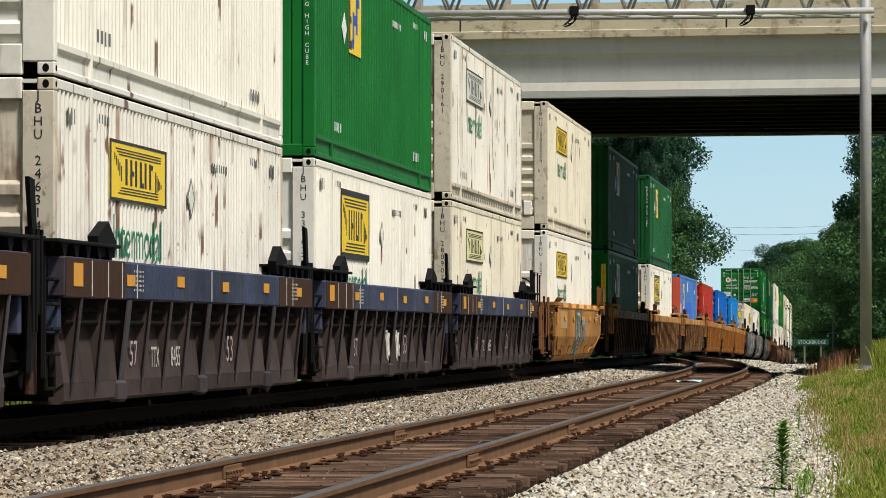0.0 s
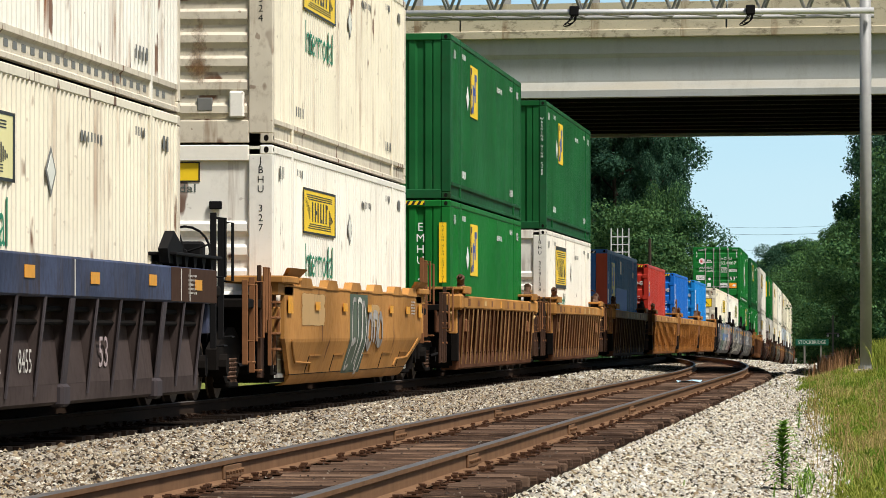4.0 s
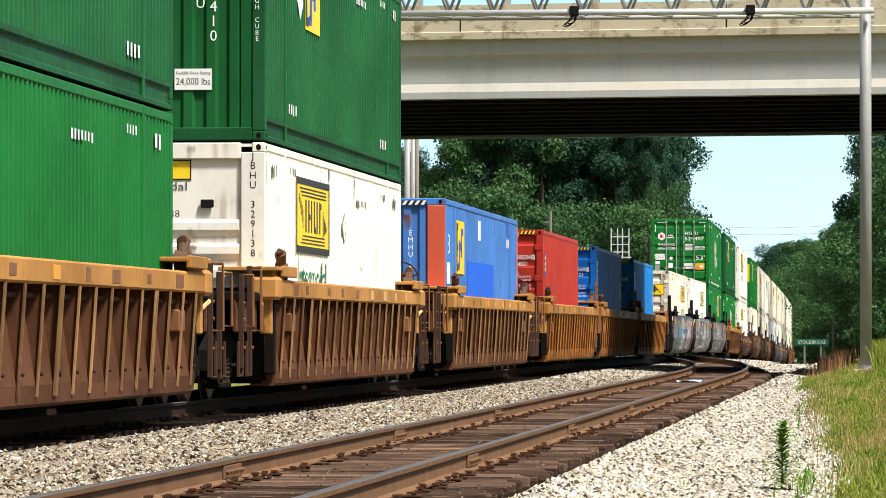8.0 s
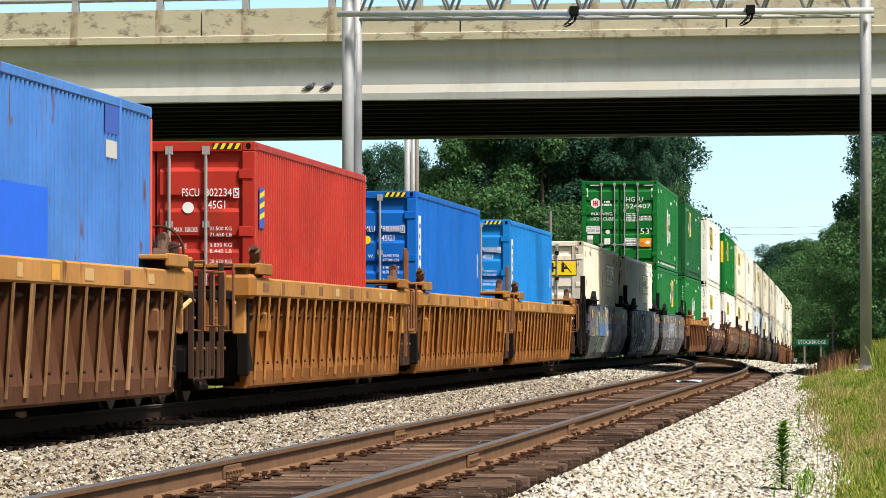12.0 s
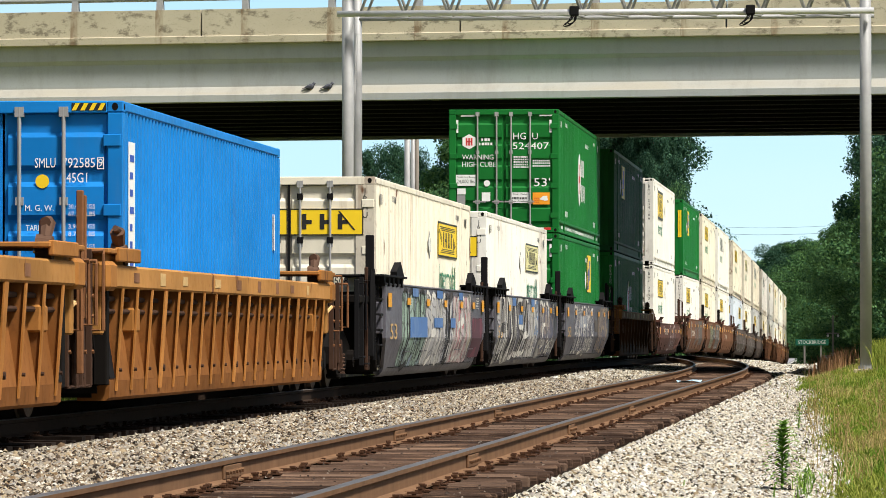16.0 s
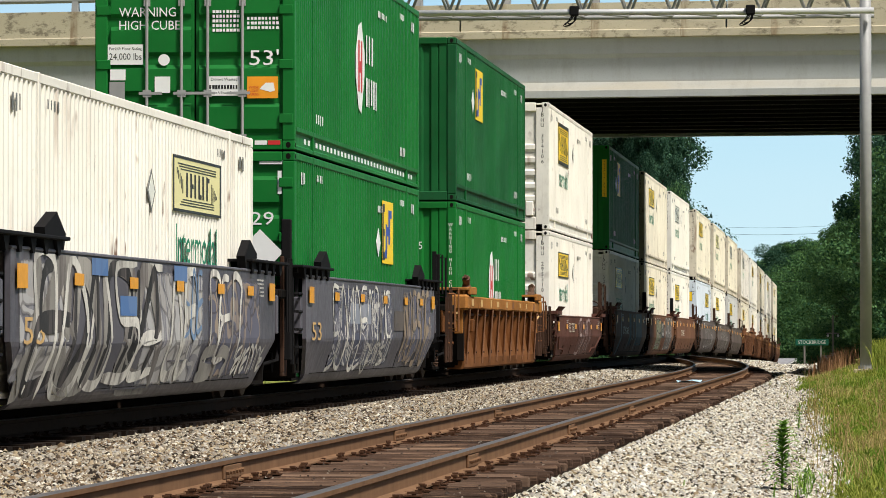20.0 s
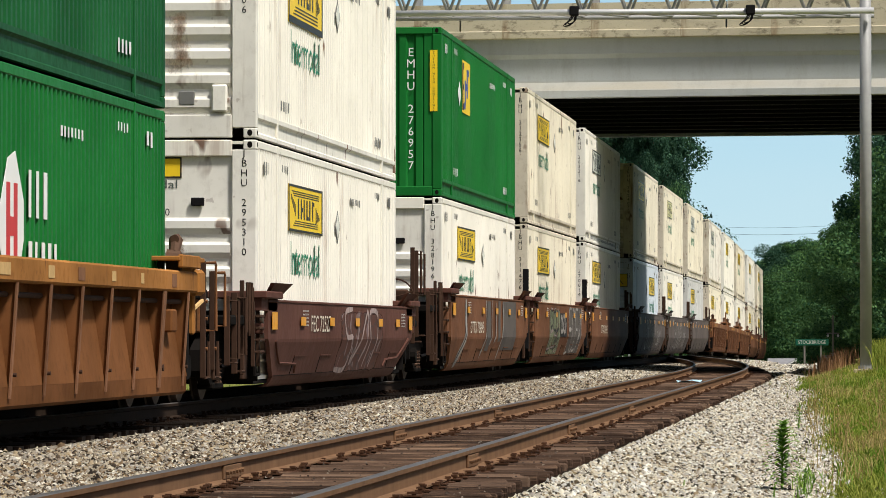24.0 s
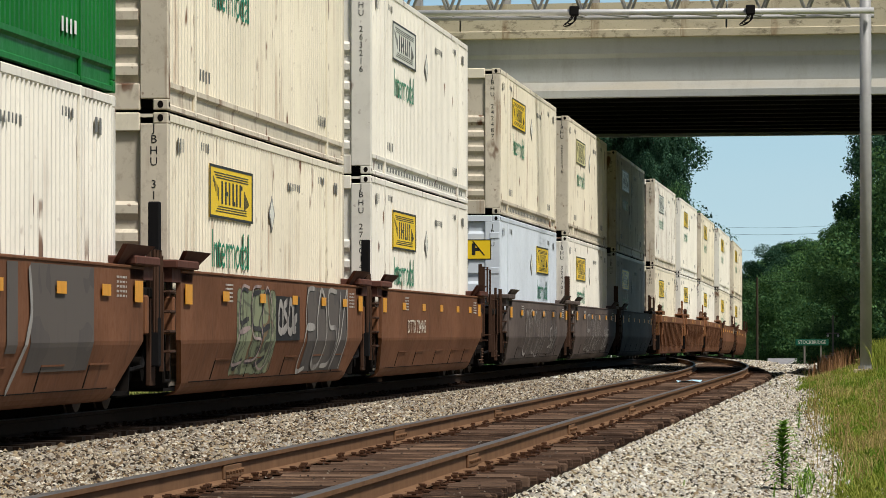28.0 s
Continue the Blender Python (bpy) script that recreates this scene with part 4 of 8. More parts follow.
    # the trees on the near side beyond the bridge, and the far bend
    spots += [(1672, 292, 4, 0.95), (1730, 270, 1, 1.0), (1650, 320, 0, 0.98), (1612, 345, 2, 0.95, 0.8), (1592, 352, 2, 0.85, 0.6), (1560, 372, 0, 0.62, 0.6), (1580, 300, 3, 1.05), (1620, 262, 3, 1.1), (1540, 330, 3, 1.0), (1512, 385, 3, 1.15), (1478, 400, 2, 0.78, 0.62), (1510, 392, 2, 0.86, 0.7), (1545, 312, 3, 0.9), (1600, 330, 1, 0.75, 0.6), (1448, 430, 2, 0.66, 0.5),
              (1465, 600, 0, 0.78), (1425, 640, 2, 1.08), (1392, 660, 1, 0.80), (1360, 660, 2, 0.98), (1325, 670, 0, 0.74), (1470, 520, 3, 1.4), (1445, 560, 3, 1.6), (1415, 580, 3, 1.4), (1385, 570, 3, 1.3), (1350, 580, 3, 1.3), (1495, 450, 3, 1.3), (1405, 650, 0, 0.88), (1375, 640, 4, 0.72), (1340, 650, 1, 0.68), (1310, 640, 3, 1.2), (1280, 650, 3, 1.1),
              (1700, 330, 4, 1.0), (1720, 300, 1, 1.0), (1640, 250, 3, 1.2)]
    used = set()
    for px, dep, k, sc, *thin in spots:
        x, y = sight(px, dep)
        wide = sc * (thin[0] if thin else 1.0)
        m = Matrix.Translation((x, y, ground_z(x, y) - 0.3)) @ Matrix.Rotation(rnd.uniform(0, 6.28), 4, "Z") @ Matrix.Diagonal((wide * rnd.uniform(0.9, 1.1), wide * rnd.uniform(0.9, 1.1), sc, 1))
        if k in used:
            ob = copy_thing(kinds[k], Matrix())
        else:
            ob = kinds[k]
            used.add(k)
        ob.matrix_basis = m


make_trees()


# ---- distance and small things beside the line ----
def make_backdrop():
    """Hazy summer sky far behind everything."""
    m, t, b = nodes_of("hazy_sky")
    t.nodes.remove(b)
    tc = t.nodes.new("ShaderNodeTexCoord")
    sep = t.nodes.new("ShaderNodeSeparateXYZ")
    t.links.new(tc.outputs["Object"], sep.inputs[0])
    mr = t.nodes.new("ShaderNodeMapRange")
    mr.inputs["From Min"].default_value, mr.inputs["From Max"].default_value = 0.0, 420.0
    t.links.new(sep.outputs["Z"], mr.inputs["Value"])
    em = t.nodes.new("ShaderNodeEmission")
    cloud = noise_node(t, coords(t, (0.0012, 0.0012, 0.004)), 1.0, 4)
    sky = ramp(t, mr.outputs[0], [(0.0, (0.62, 0.86, 0.93)), (0.45, (0.47, 0.76, 0.92)), (1.0, (0.34, 0.62, 0.90))])
    t.links.new(mix(t, ramp(t, cloud, [(0.35, GREY(0)), (0.75, GREY(0.30))]), sky, (0.74, 0.88, 0.93)), em.inputs["Color"])
    em.inputs["Strength"].default_value = 0.70
    t.links.new(em.outputs[0], t.nodes["Material Output"].inputs["Surface"])
    g = Geo()
    n = 24
    for k in range(n + 1):
        a = radians(-65 + 130 * k / n)
        g.v += [(4000 * math.sin(a), 4000 * math.cos(a), -150), (4000 * math.sin(a), 4000 * math.cos(a), 1300)]
    g.f = [(2 * k, 2 * k + 2, 2 * k + 3, 2 * k + 1) for k in range(n)]
    tagged(new("backdrop", g.mesh("backdrop", m, True, False)), "hazy pale blue summer sky", "sky", kind="structure")


make_backdrop()


def make_wayside():
    # station name board
    x, y = sight(1437, 260)
    z = fall(y) - 0.9
    s = thing("station_sign", "green station name sign with white letters on posts", "sign")
    gm = plain("sign_green", (0.008, 0.10, 0.06), 0.5)
    part("board", Geo().box(x - 0.93, x + 0.93, y - 0.02, y + 0.02, 0.06, 0.42, 0.01), gm, s)
    write("STOCKBRIDGE", 0.27, M_GRIMEW, s, FRONT(x, 0.24, y - 0.024), 1.55)
    for o in (-0.42, 0.5):
        part("post", Geo().box(x + o - 0.05, x + o + 0.05, y + 0.022, y + 0.10, z - 1.2, 0.30), M_GREYPOST, s)
    # crossing signal
    x, y = sight(1474, 300)
    s = thing("crossing_signal", "grey crossing signal mast with paired lamps on a crossarm", "signal")
    part("mast", Geo().tube((x, y, -2.6), (x, y, 1.9), 0.075, 10), M_GREYPOST, s)
    part("crossarm", Geo().box(x - 0.42, x + 0.42, y - 0.05, y + 0.05, 0.70, 0.78), M_GREYPOST, s)
    for o in (-0.33, 0.33):
        l = part("lamp", Geo().tube((x + o, y - 0.22, 0.58), (x + o, y + 0.05, 0.58), 0.09, 14), M_PALE, s, "hooded round lamp")
        part("backplate", Geo().tube((x + o, y + 0.052, 0.58), (x + o, y + 0.07, 0.58), 0.12, 16), M_BLACK, l)
    part("bell_box", Geo().box(x - 0.14, x + 0.16, y - 0.12, y + 0.12, -1.35, -0.55, 0.02), M_STEEL, s, "grey equipment box")
    x, y = sight(1466, 296)
    c = thing("equipment_cabinet", "grey steel equipment cabinet beside the crossing", "cabinet")
    part("body", Geo().box(x - 0.30, x + 0.30, y - 0.3, y + 0.3, -2.2, -0.75, 0.03), M_STEEL, c)
    part("roof", Geo().box(x - 0.34, x + 0.34, y - 0.34, y + 0.34, -0.748, -0.68, 0.02), M_STEEL, c)
    # wooden pole behind it
    x, y = sight(1478, 330)
    p = thing("utility_pole", "weathered wooden utility pole with a crossarm", "pole")
    part("pole", Geo().tube((x, y, -3), (x + 0.12, y, 3.2), 0.13, 10, 0.10), M_BARK, p)
    x, y = sight(974, 300)
    p = thing("utility_pole", "short grey utility pole in front of trees", "pole")
    part("pole", Geo().tube((x, y, -2), (x, y, 8.7), 0.12, 10, 0.10), M_GREYPOST, p)
    part("crossarm", Geo().box(x - 0.35, x + 0.1, y - 0.05, y + 0.05, 7.9, 8.02), M_GREYPOST, p)
    # three tall poles beyond the bridge
    for px, r, mm, lab in ((721, 0.115, M_STEEL, "tall galvanised steel pole"), (731, 0.085, M_STEEL, "tall galvanised steel pole"), (738, 0.075, plain("weathered_pole_wood", (0.20, 0.175, 0.145), 0.85), "tall weathered wooden pole")):
        x, y = sight(px, 172)
        p = thing("pole", lab + " beyond the bridge", "pole")
        part("shaft", Geo().tube((x, y, -1.5), (x, y, 10.5), r, 12), mm, p, smooth=True)
        part("foot", Geo().tube((x, y, -1.5), (x, y, -1.2), r * 1.6, 12), M_CONC, p)
    # caged ladder of a signal mast
    x, y = sight(1097, 255)
    s = thing("signal_ladder", "pale steel signal mast with a caged ladder", "signal")
    for ox in (-0.48, -0.12, 0.15, 0.50):
        part("stile", Geo().tube((x + ox, y, -0.8), (x + ox, y, 6.55), 0.035, 8), M_PALE, s)
    for k in range(15):
        part("rung", Geo().tube((x - 0.48, y, 0.2 + 0.42 * k), (x + 0.50, y, 0.2 + 0.42 * k), 0.025, 6), M_PALE, s)
    part("platform", Geo().box(x - 0.62, x + 0.62, y - 0.3, y + 0.3, 4.9, 4.98), M_PALE, s)
    # low house beyond the bend
    x, y = sight(1428, 700)
    h = thing("house", "low house with a grey shingled gable roof", "house")
    h.matrix_world = Matrix.Translation((0, 0, 0.30)) @ Matrix.Translation(EYE) @ Matrix.Scale(0.66, 4) @ Matrix.Translation(-EYE)
    wall = plain("siding_beige", (0.45, 0.42, 0.36), 0.8)
    roof = plain("roof_shingles", (0.22, 0.22, 0.23), 0.9, 0, 0.25, 1.5)
    part("wall", Geo().box(x - 3.0, x + 3.6, y, y + 9, -9.5, -4.6), wall, h)
    part("roof", Geo().prism([(x - 3.6, -4.65), (x + 0.3, -2.9), (x + 4.2, -4.65), (x + 4.2, -4.85), (x + 0.3, -3.1), (x - 3.6, -4.85)], 1, y - 0.4, y + 9.4), roof, h)
    part("roof", Geo().prism([(y - 0.6, -4.7), (y + 1.8, -3.6), (y + 4.2, -4.7)], 0, x - 6.0, x - 0.4), roof, h, "lower side roof")
    part("gable", Geo().prism([(x - 3.0, -4.6), (x + 0.3, -3.15), (x + 3.6, -4.6)], 1, y - 0.05, y - 0.01), wall, h)
    part("fascia", Geo().prism([(x - 3.7, -4.75), (x + 0.3, -2.98), (x + 4.3, -4.75), (x + 4.3, -4.95), (x + 0.3, -3.2), (x - 3.7, -4.95)], 1, y - 0.46, y - 0.41), M_WHITE, h, "white gable trim")
    w = part("window", Geo().box(x - 0.5, x + 0.7, y - 0.03, y - 0.004, -5.9, -4.8), M_BLACK, h)
    part("window_frame", frame_rim(x - 0.6, x + 0.8, -6.0, -4.7, y - 0.05), M_WHITE, w)
    # a pale blue scrap between the siding's rails
    x, y = sight(1220, 98)
    s = thing("plastic_scrap", "crumpled pale blue plastic scrap between the rails", "litter")
    g = Geo()
    r = random.Random(2)
    for i in range(6):
        for j in range(4):
            g.v.append((x - 0.25 + 0.1 * i + r.uniform(-0.03, 0.03), y - 0.5 + 0.3 * j + r.uniform(-0.05, 0.05), -0.262 + r.uniform(0.0, 0.06)))
    g.f = [(4 * i + j, 4 * i + j + 4, 4 * i + j + 5, 4 * i + j + 1) for i in range(5) for j in range(3)]
    part("sheet", g.mesh("sheet", plain("pale_blue_plastic", (0.42, 0.66, 0.80), 0.4), fix=False), None, s)
    # wires across the sky
    far_ends = set()
    for (z, dz) in ((11.4, 0.1), (10.75, 0.15), (9.2, 0.1)):
        a, b = Vector((*sight(1180, 450), z)), Vector((*sight(1500, 450), z - dz))
        pts = [a.lerp(b, k / 10) - Vector((0, 0, 0.35 * math.sin(math.pi * k / 10))) for k in range(11)]
        w = thing("overhead_cable", "thin dark overhead wire against the sky", "wire")
        part("strand", Geo().path(pts, 0.016, 4), M_BLACK, w)
        far_ends.update(((round(a.x, 2), round(a.y, 2)), (round(b.x, 2), round(b.y, 2))))
    for z in (6.6, 5.9):
        a, b = Vector((*sight(700, 320), z + 0.3)), Vector((*sight(1150, 300), z))
        w = thing("overhead_cable", "thin dark overhead wire before the trees", "wire")
        part("strand", Geo().path([a.lerp(b, k / 8) - Vector((0, 0, 0.5 * math.sin(math.pi * k / 8))) for k in range(9)], 0.014, 4), M_BLACK, w)
    for ex, ey in sorted(far_ends):
        p = thing("utility_pole", "weathered wooden utility pole among trees", "pole")
        part("pole", Geo().tube((ex, ey + 0.12, -6), (ex, ey + 0.12, 12.2), 0.13, 8, 0.10), M_BARK, p)
    for px, dep, top in ((700, 320, 7.2), (1150, 300, 6.9), (1340, 420, 5.8), (1620, 300, 4.6)):
        ex, ey = sight(px, dep)
        p = thing("utility_pole", "weathered wooden utility pole among trees", "pole")
        part("pole", Geo().tube((ex, ey + 0.11, -5), (ex, ey + 0.11, top), 0.12, 8, 0.10), M_BARK, p)
    a, b = Vector((*sight(1340, 420), 5.4)), Vector((*sight(1620, 300), 4.2))
    w = thing("overhead_cable", "thin dark overhead wire before the trees", "wire")
    part("strand", Geo().path([a.lerp(b, k / 8) for k in range(9)], 0.016, 4), M_BLACK, w)


def frame_rim(x0, x1, z0, z1, y):
    g = Geo()
    for a, b, d, e in ((x0, x1, z0, z0 + 0.1), (x0, x1, z1 - 0.1, z1), (x0, x0 + 0.1, z0, z1), (x1 - 0.1, x1, z0, z1)):
        g.box(a, b, y, y + 0.02, d, e)
    return g


M_GREYPOST = plain("weathered_grey_post", (0.20, 0.19, 0.17), 0.85)
M_PALE = plain("pale_steel", (0.55, 0.56, 0.55), 0.5, 0.2)
make_wayside()


def make_birds():
    """Two pigeons on the ledge of the front girder."""
    inv = BRIDGE
    body = plain("pigeon_grey", (0.07, 0.075, 0.09), 0.7)
    wing = plain("pigeon_wing", (0.045, 0.045, 0.055), 0.7)
    for u in (-3.37, -2.86):
        b = thing("pigeon", "dark grey pigeon perched on the girder ledge", "bird", "pigeons on the girder")
        b.matrix_world = inv @ Matrix.Translation((u, 0.075, 7.05 + 0.29)) @ pose(0, 0, 0, 0, -4, 10) @ Matrix.Scale(0.92, 4)
        g = Geo()
        rings = [(-0.14, 0.025, 0.085), (-0.08, 0.065, 0.085), (0.0, 0.088, 0.09), (0.07, 0.078, 0.105), (0.115, 0.05, 0.14)]
        for k, (xx, r, zz) in enumerate(rings):
            g.v += [(xx, r * math.cos(math.tau * j / 8), zz + r * math.sin(math.tau * j / 8)) for j in range(8)]
        for k in range(len(rings) - 1):
            g.f += [(8 * k + j, 8 * k + (j + 1) % 8, 8 * k + 8 + (j + 1) % 8, 8 * k + 8 + j) for j in range(8)]
        part("body", g, body, b, smooth=True)
        part("head", Geo().tube((0.10, 0, 0.14), (0.14, 0, 0.215), 0.05, 8, 0.034), body, b, smooth=True)
        part("beak", Geo().tube((0.155, 0, 0.19), (0.19, 0, 0.18), 0.010, 5, 0.002), M_INK, b)
        part("tail", Geo().prism([(-0.13, 0.10), (-0.24, 0.055), (-0.24, 0.045), (-0.12, 0.07)], 1, -0.03, 0.03), wing, b)
        for s in (-1, 1):
            part("wing", Geo().prism([(0.06, 0.13), (-0.16, 0.09), (-0.10, 0.06), (0.05, 0.07)], 1, *sorted((s * 0.07, s * 0.092))), wing, b)
            part("leg", Geo().tube((0.01, s * 0.025, 0.0), (0.01, s * 0.025, 0.05), 0.006, 5), M_ORANGE, b)


make_birds()


# ---- plants on the bank ----
def blade_mesh(name, pos, height, width, lean, rng, mat):
    """Grass blades as bent tapering strips."""
    n = len(pos)
    a = rng.uniform(0, math.tau, n)
    h = height * rng.uniform(0.5, 1.3, n)
    w = width * rng.uniform(0.7, 1.3, n)
    l = lean * rng.uniform(0.1, 1.2, n) * h
    la = rng.uniform(0, math.tau, n)
    ax, ay = np.cos(a) * w, np.sin(a) * w
    dx, dy = np.cos(la) * l, np.sin(la) * l
    z0 = np.zeros(n)
    V = np.stack([
        pos + np.stack((-ax, -ay, z0 - 0.02), -1), pos + np.stack((ax, ay, z0 - 0.02), -1),
        pos + np.stack((ax * 0.7 + dx * 0.35, ay * 0.7 + dy * 0.35, h * 0.6), -1), pos + np.stack((-ax * 0.7 + dx * 0.35, -ay * 0.7 + dy * 0.35, h * 0.6), -1),
        pos + np.stack((dx, dy, h), -1)], 1).reshape(-1, 3)
    me = bpy.data.meshes.new(name)
    me.vertices.add(len(V))
    me.vertices.foreach_set("co", V.astype(np.float32).ravel())
    base = np.arange(n, dtype=np.int32)[:, None] * 5
    loops = np.concatenate((base + np.array([[0, 1, 2, 3]]), base + np.array([[3, 2, 4]])), 1).ravel()
    me.loops.add(loops.size)
    me.loops.foreach_set("vertex_index", loops.astype(np.int32))
    me.polygons.add(2 * n)
    st = np.arange(n, dtype=np.int32)[:, None] * 7 + np.array([[0, 4]])
    me.polygons.foreach_set("loop_start", st.ravel().astype(np.int32))
    me.update(calc_edges=True)
    me.materials.append(mat)
    return me


def make_grass():
    rng = np.random.default_rng(11)
    green = leaf_mat("bank_grass", (0.09, 0.145, 0.015), (0.31, 0.325, 0.07), 0.8)
    deep = leaf_mat("lush_grass", (0.06, 0.13, 0.012), (0.22, 0.31, 0.045), 0.8)
    weedy = leaf_mat("fresh_weeds", (0.09, 0.20, 0.025), (0.26, 0.42, 0.08), 2.0)
    straw = leaf_mat("dry_grass", (0.24, 0.17, 0.06), (0.52, 0.42, 0.19), 0.5)
    rust = leaf_mat("rusty_weeds", (0.17, 0.085, 0.045), (0.36, 0.20, 0.11), 0.5)

    def scatter(n, lo, hi, xl, xh, e=-0.6):
        u = rng.random(n)
        y = (lo ** e + u * (hi ** e - lo ** e)) ** (1 / e)
        edge = np.interp(y, (26, 37, 47, 60, 82, 107, 170), (-0.12, -0.20, -0.35, -0.60, -1.2, -1.75, -2.2)) + 0.10 * np.sin(y * 0.31) + rng.normal(0, 0.10, n)
        x = edge + xl + (xh - xl) * rng.random(n) ** 1.2
        z = np.array([ground_z(a, b) for a, b in zip(x, y)])
        return np.stack((x, y, z), -1)
    def patchy(pts, level, shift=0.0):
        """Only the points inside noise patches, some metres long."""
        keep = [noise.noise((p[0] * 1.6 + shift, p[1] * 0.13 + shift, 0)) * 0.5 + 0.5 > level for p in pts]
        return pts[np.array(keep)]
    for nm, pts, hh, ww, ln, mt, lab in (
            ("grass", scatter(70000, 28, 150, 0.02, 3.2), 0.070, 0.007, 0.9, green, "rough green grass on the bank"),
            ("grass", scatter(420, 40, 140, -0.5, 0.3), 0.07, 0.006, 0.7, green, "sparse grass creeping into the gravel"),
            ("grass", patchy(scatter(52000, 28, 150, 0.05, 3.2), 0.52), 0.095, 0.007, 0.8, deep, "lush green tufts on the bank"),
            ("dry_grass", patchy(scatter(22000, 28, 150, 0.1, 3.0), 0.56, 7.0), 0.17, 0.0035, 0.7, straw, "straw-coloured dry grass"),
            ("rusty_weeds", np.array([(x, y, ground_z(x, y)) for x, y in ((sight(rng.normal(1480, 17), rng.uniform(118, 150))) for _ in range(1000))]), 0.50, 0.009, 0.35, rust, "rust-brown dry weeds"),
            ("weedy_grass", np.array([(x, y, ground_z(x, y)) for x, y in ((sight(rng.normal(1424, 9) if k % 3 else rng.normal(1500, 30), rng.uniform(36, 42))) for k in range(150))]), 0.12, 0.006, 0.6, weedy, "bright green weeds at the edge of the gravel"),
            ("tall_grass", np.array([(x, y, ground_z(x, y)) for x, y in ((sight(rng.uniform(1545, 1600), rng.uniform(98, 125))) for _ in range(2500))]), 0.55, 0.012, 0.5, green, "tall bright green weeds beside the pole")):
        tagged(new(nm, blade_mesh(nm, pts, hh, ww, ln, rng, mt)), lab, "grass", kind="stuff")
    # the far side, seen under the cars
    n = 9000
    x, y = rng.uniform(-24, -11.6, n), rng.uniform(60, 240, n)
    pts = np.stack((x, y, np.array([ground_z(a, b) for a, b in zip(x, y)])), -1)
    tagged(new("grass", blade_mesh("grass", pts, 0.3, 0.02, 0.6, rng, green)), "bright grass beyond the train", "grass", kind="stuff")
    # stalks with seed heads
    for k in range(34):
        px, dep = 1568 - 150 * rng.random() ** 1.6, rng.uniform(36, 66)
        x, y = sight(px, dep)
        z = ground_z(x, y)
        p = thing("weed", "thin dry weed stalk with pale seed heads", "plant", "dry weeds on the bank")
        top = Vector((x + rng.uniform(-0.12, 0.12), y, z + rng.uniform(0.35, 0.75)))
        base = Vector((x, y, z - 0.02))
        part("stalk", Geo().path([base, base.lerp(top, 0.5) + Vector((0.02, 0, 0)), top], 0.0035, 5), straw, p)
        hd = Geo()
        for j in range(9):
            q = base.lerp(top, rng.uniform(0.45, 1.0))
            e = q + Vector((rng.uniform(-0.09, 0.09), rng.uniform(-0.05, 0.05), rng.uniform(0.01, 0.07)))
            hd.tube(q, e, 0.002, 4)
            hd.tube(e, e + Vector((0, 0, 0.012)), 0.006, 5, 0.009)
        tagged(part("seed_head", hd, straw, p), kind="stuff")


def make_weed(px, dep, height, leaves, seed):
    """An upright leafy weed with narrow leaves round its stem."""
    rnd = random.Random(seed)
    lm = leaf_mat("weed_leaf_%d" % seed, (0.075, 0.17, 0.025), (0.21, 0.37, 0.07), 3.0)
    x, y = sight(px, dep)
    z = ground_z(x, y)
    w = thing("leafy_weed", "upright bright green weed with narrow leaves in gravel", "plant")
    part("stem", Geo().tube((x, y, z - 0.02), (x + 0.015, y, z + height), 0.009, 6, 0.004), lm, w)
    g = Geo()
    for k in range(leaves):
        f = (k + 0.5) / leaves
        h = z + height * (0.08 + 0.92 * f)
        l = (0.20 * math.sin(math.pi * min(0.92, 0.25 + f * 0.70)) + 0.02) * rnd.uniform(0.8, 1.15) * height / 0.6
        a = k * 2.4 + rnd.uniform(-0.3, 0.3)
        d = Vector((math.cos(a), math.sin(a), 0))
        s = Vector((-d.y, d.x, 0)) * 0.021 * height / 0.6
        up = 0.55 - 0.5 * (1 - f)
        b0 = Vector((x + 0.015 * f, y, h))
        m1, m2, tip = b0 + d * l * 0.35 + Vector((0, 0, l * (up + 0.15) * 0.4)), b0 + d * l * 0.75 + Vector((0, 0, l * up * 0.7)), b0 + d * l + Vector((0, 0, l * (up - 0.15) * 0.8))
        g.add((b0, m1 + s, m2 + s * 0.7, tip, m2 - s * 0.7, m1 - s), ((0, 1, 5), (1, 2, 4, 5), (2, 3, 4)))
    tagged(part("foliage", g.mesh("foliage", lm, fix=False), lm, w), kind="stuff")


make_grass()
make_weed(1383, 38.5, 0.58, 150, 1)
make_weed(1413, 62.0, 0.36, 60, 2)
make_weed(1422, 37.0, 0.24, 40, 3)
make_weed(1368, 36.8, 0.14, 24, 4)
make_weed(1208, 38.0, 0.07, 14, 5)
make_weed(232, 22.6, 0.10, 14, 6)


# ---- containers ----
def stain_mat():
    """Rust that thins out raggedly into the paint beneath."""
    m, t, b = nodes_of("rust_smear")
    tc = t.nodes.new("ShaderNodeTexCoord")
    gen = t.nodes.new("ShaderNodeSeparateXYZ")
    t.links.new(tc.outputs["Generated"], gen.inputs[0])
    ex = ramp(t, gen.outputs["X"], [(0.0, GREY(0)), (0.5, GREY(1)), (1.0, GREY(0))])
    ez = ramp(t, gen.outputs["Z"], [(0.0, GREY(0)), (0.35, GREY(1)), (0.65, GREY(0.8)), (1.0, GREY(0))])
    rag = noise_node(t, coords(t, (5, 5, 3.0), 41.0), 1.0, 7, 0.72)
    cover = ramp(t, mix(t, 0.55, mix(t, 1.0, ex, ez, "MULTIPLY"), rag), [(0.56, GREY(0)), (0.76, GREY(0.7))])
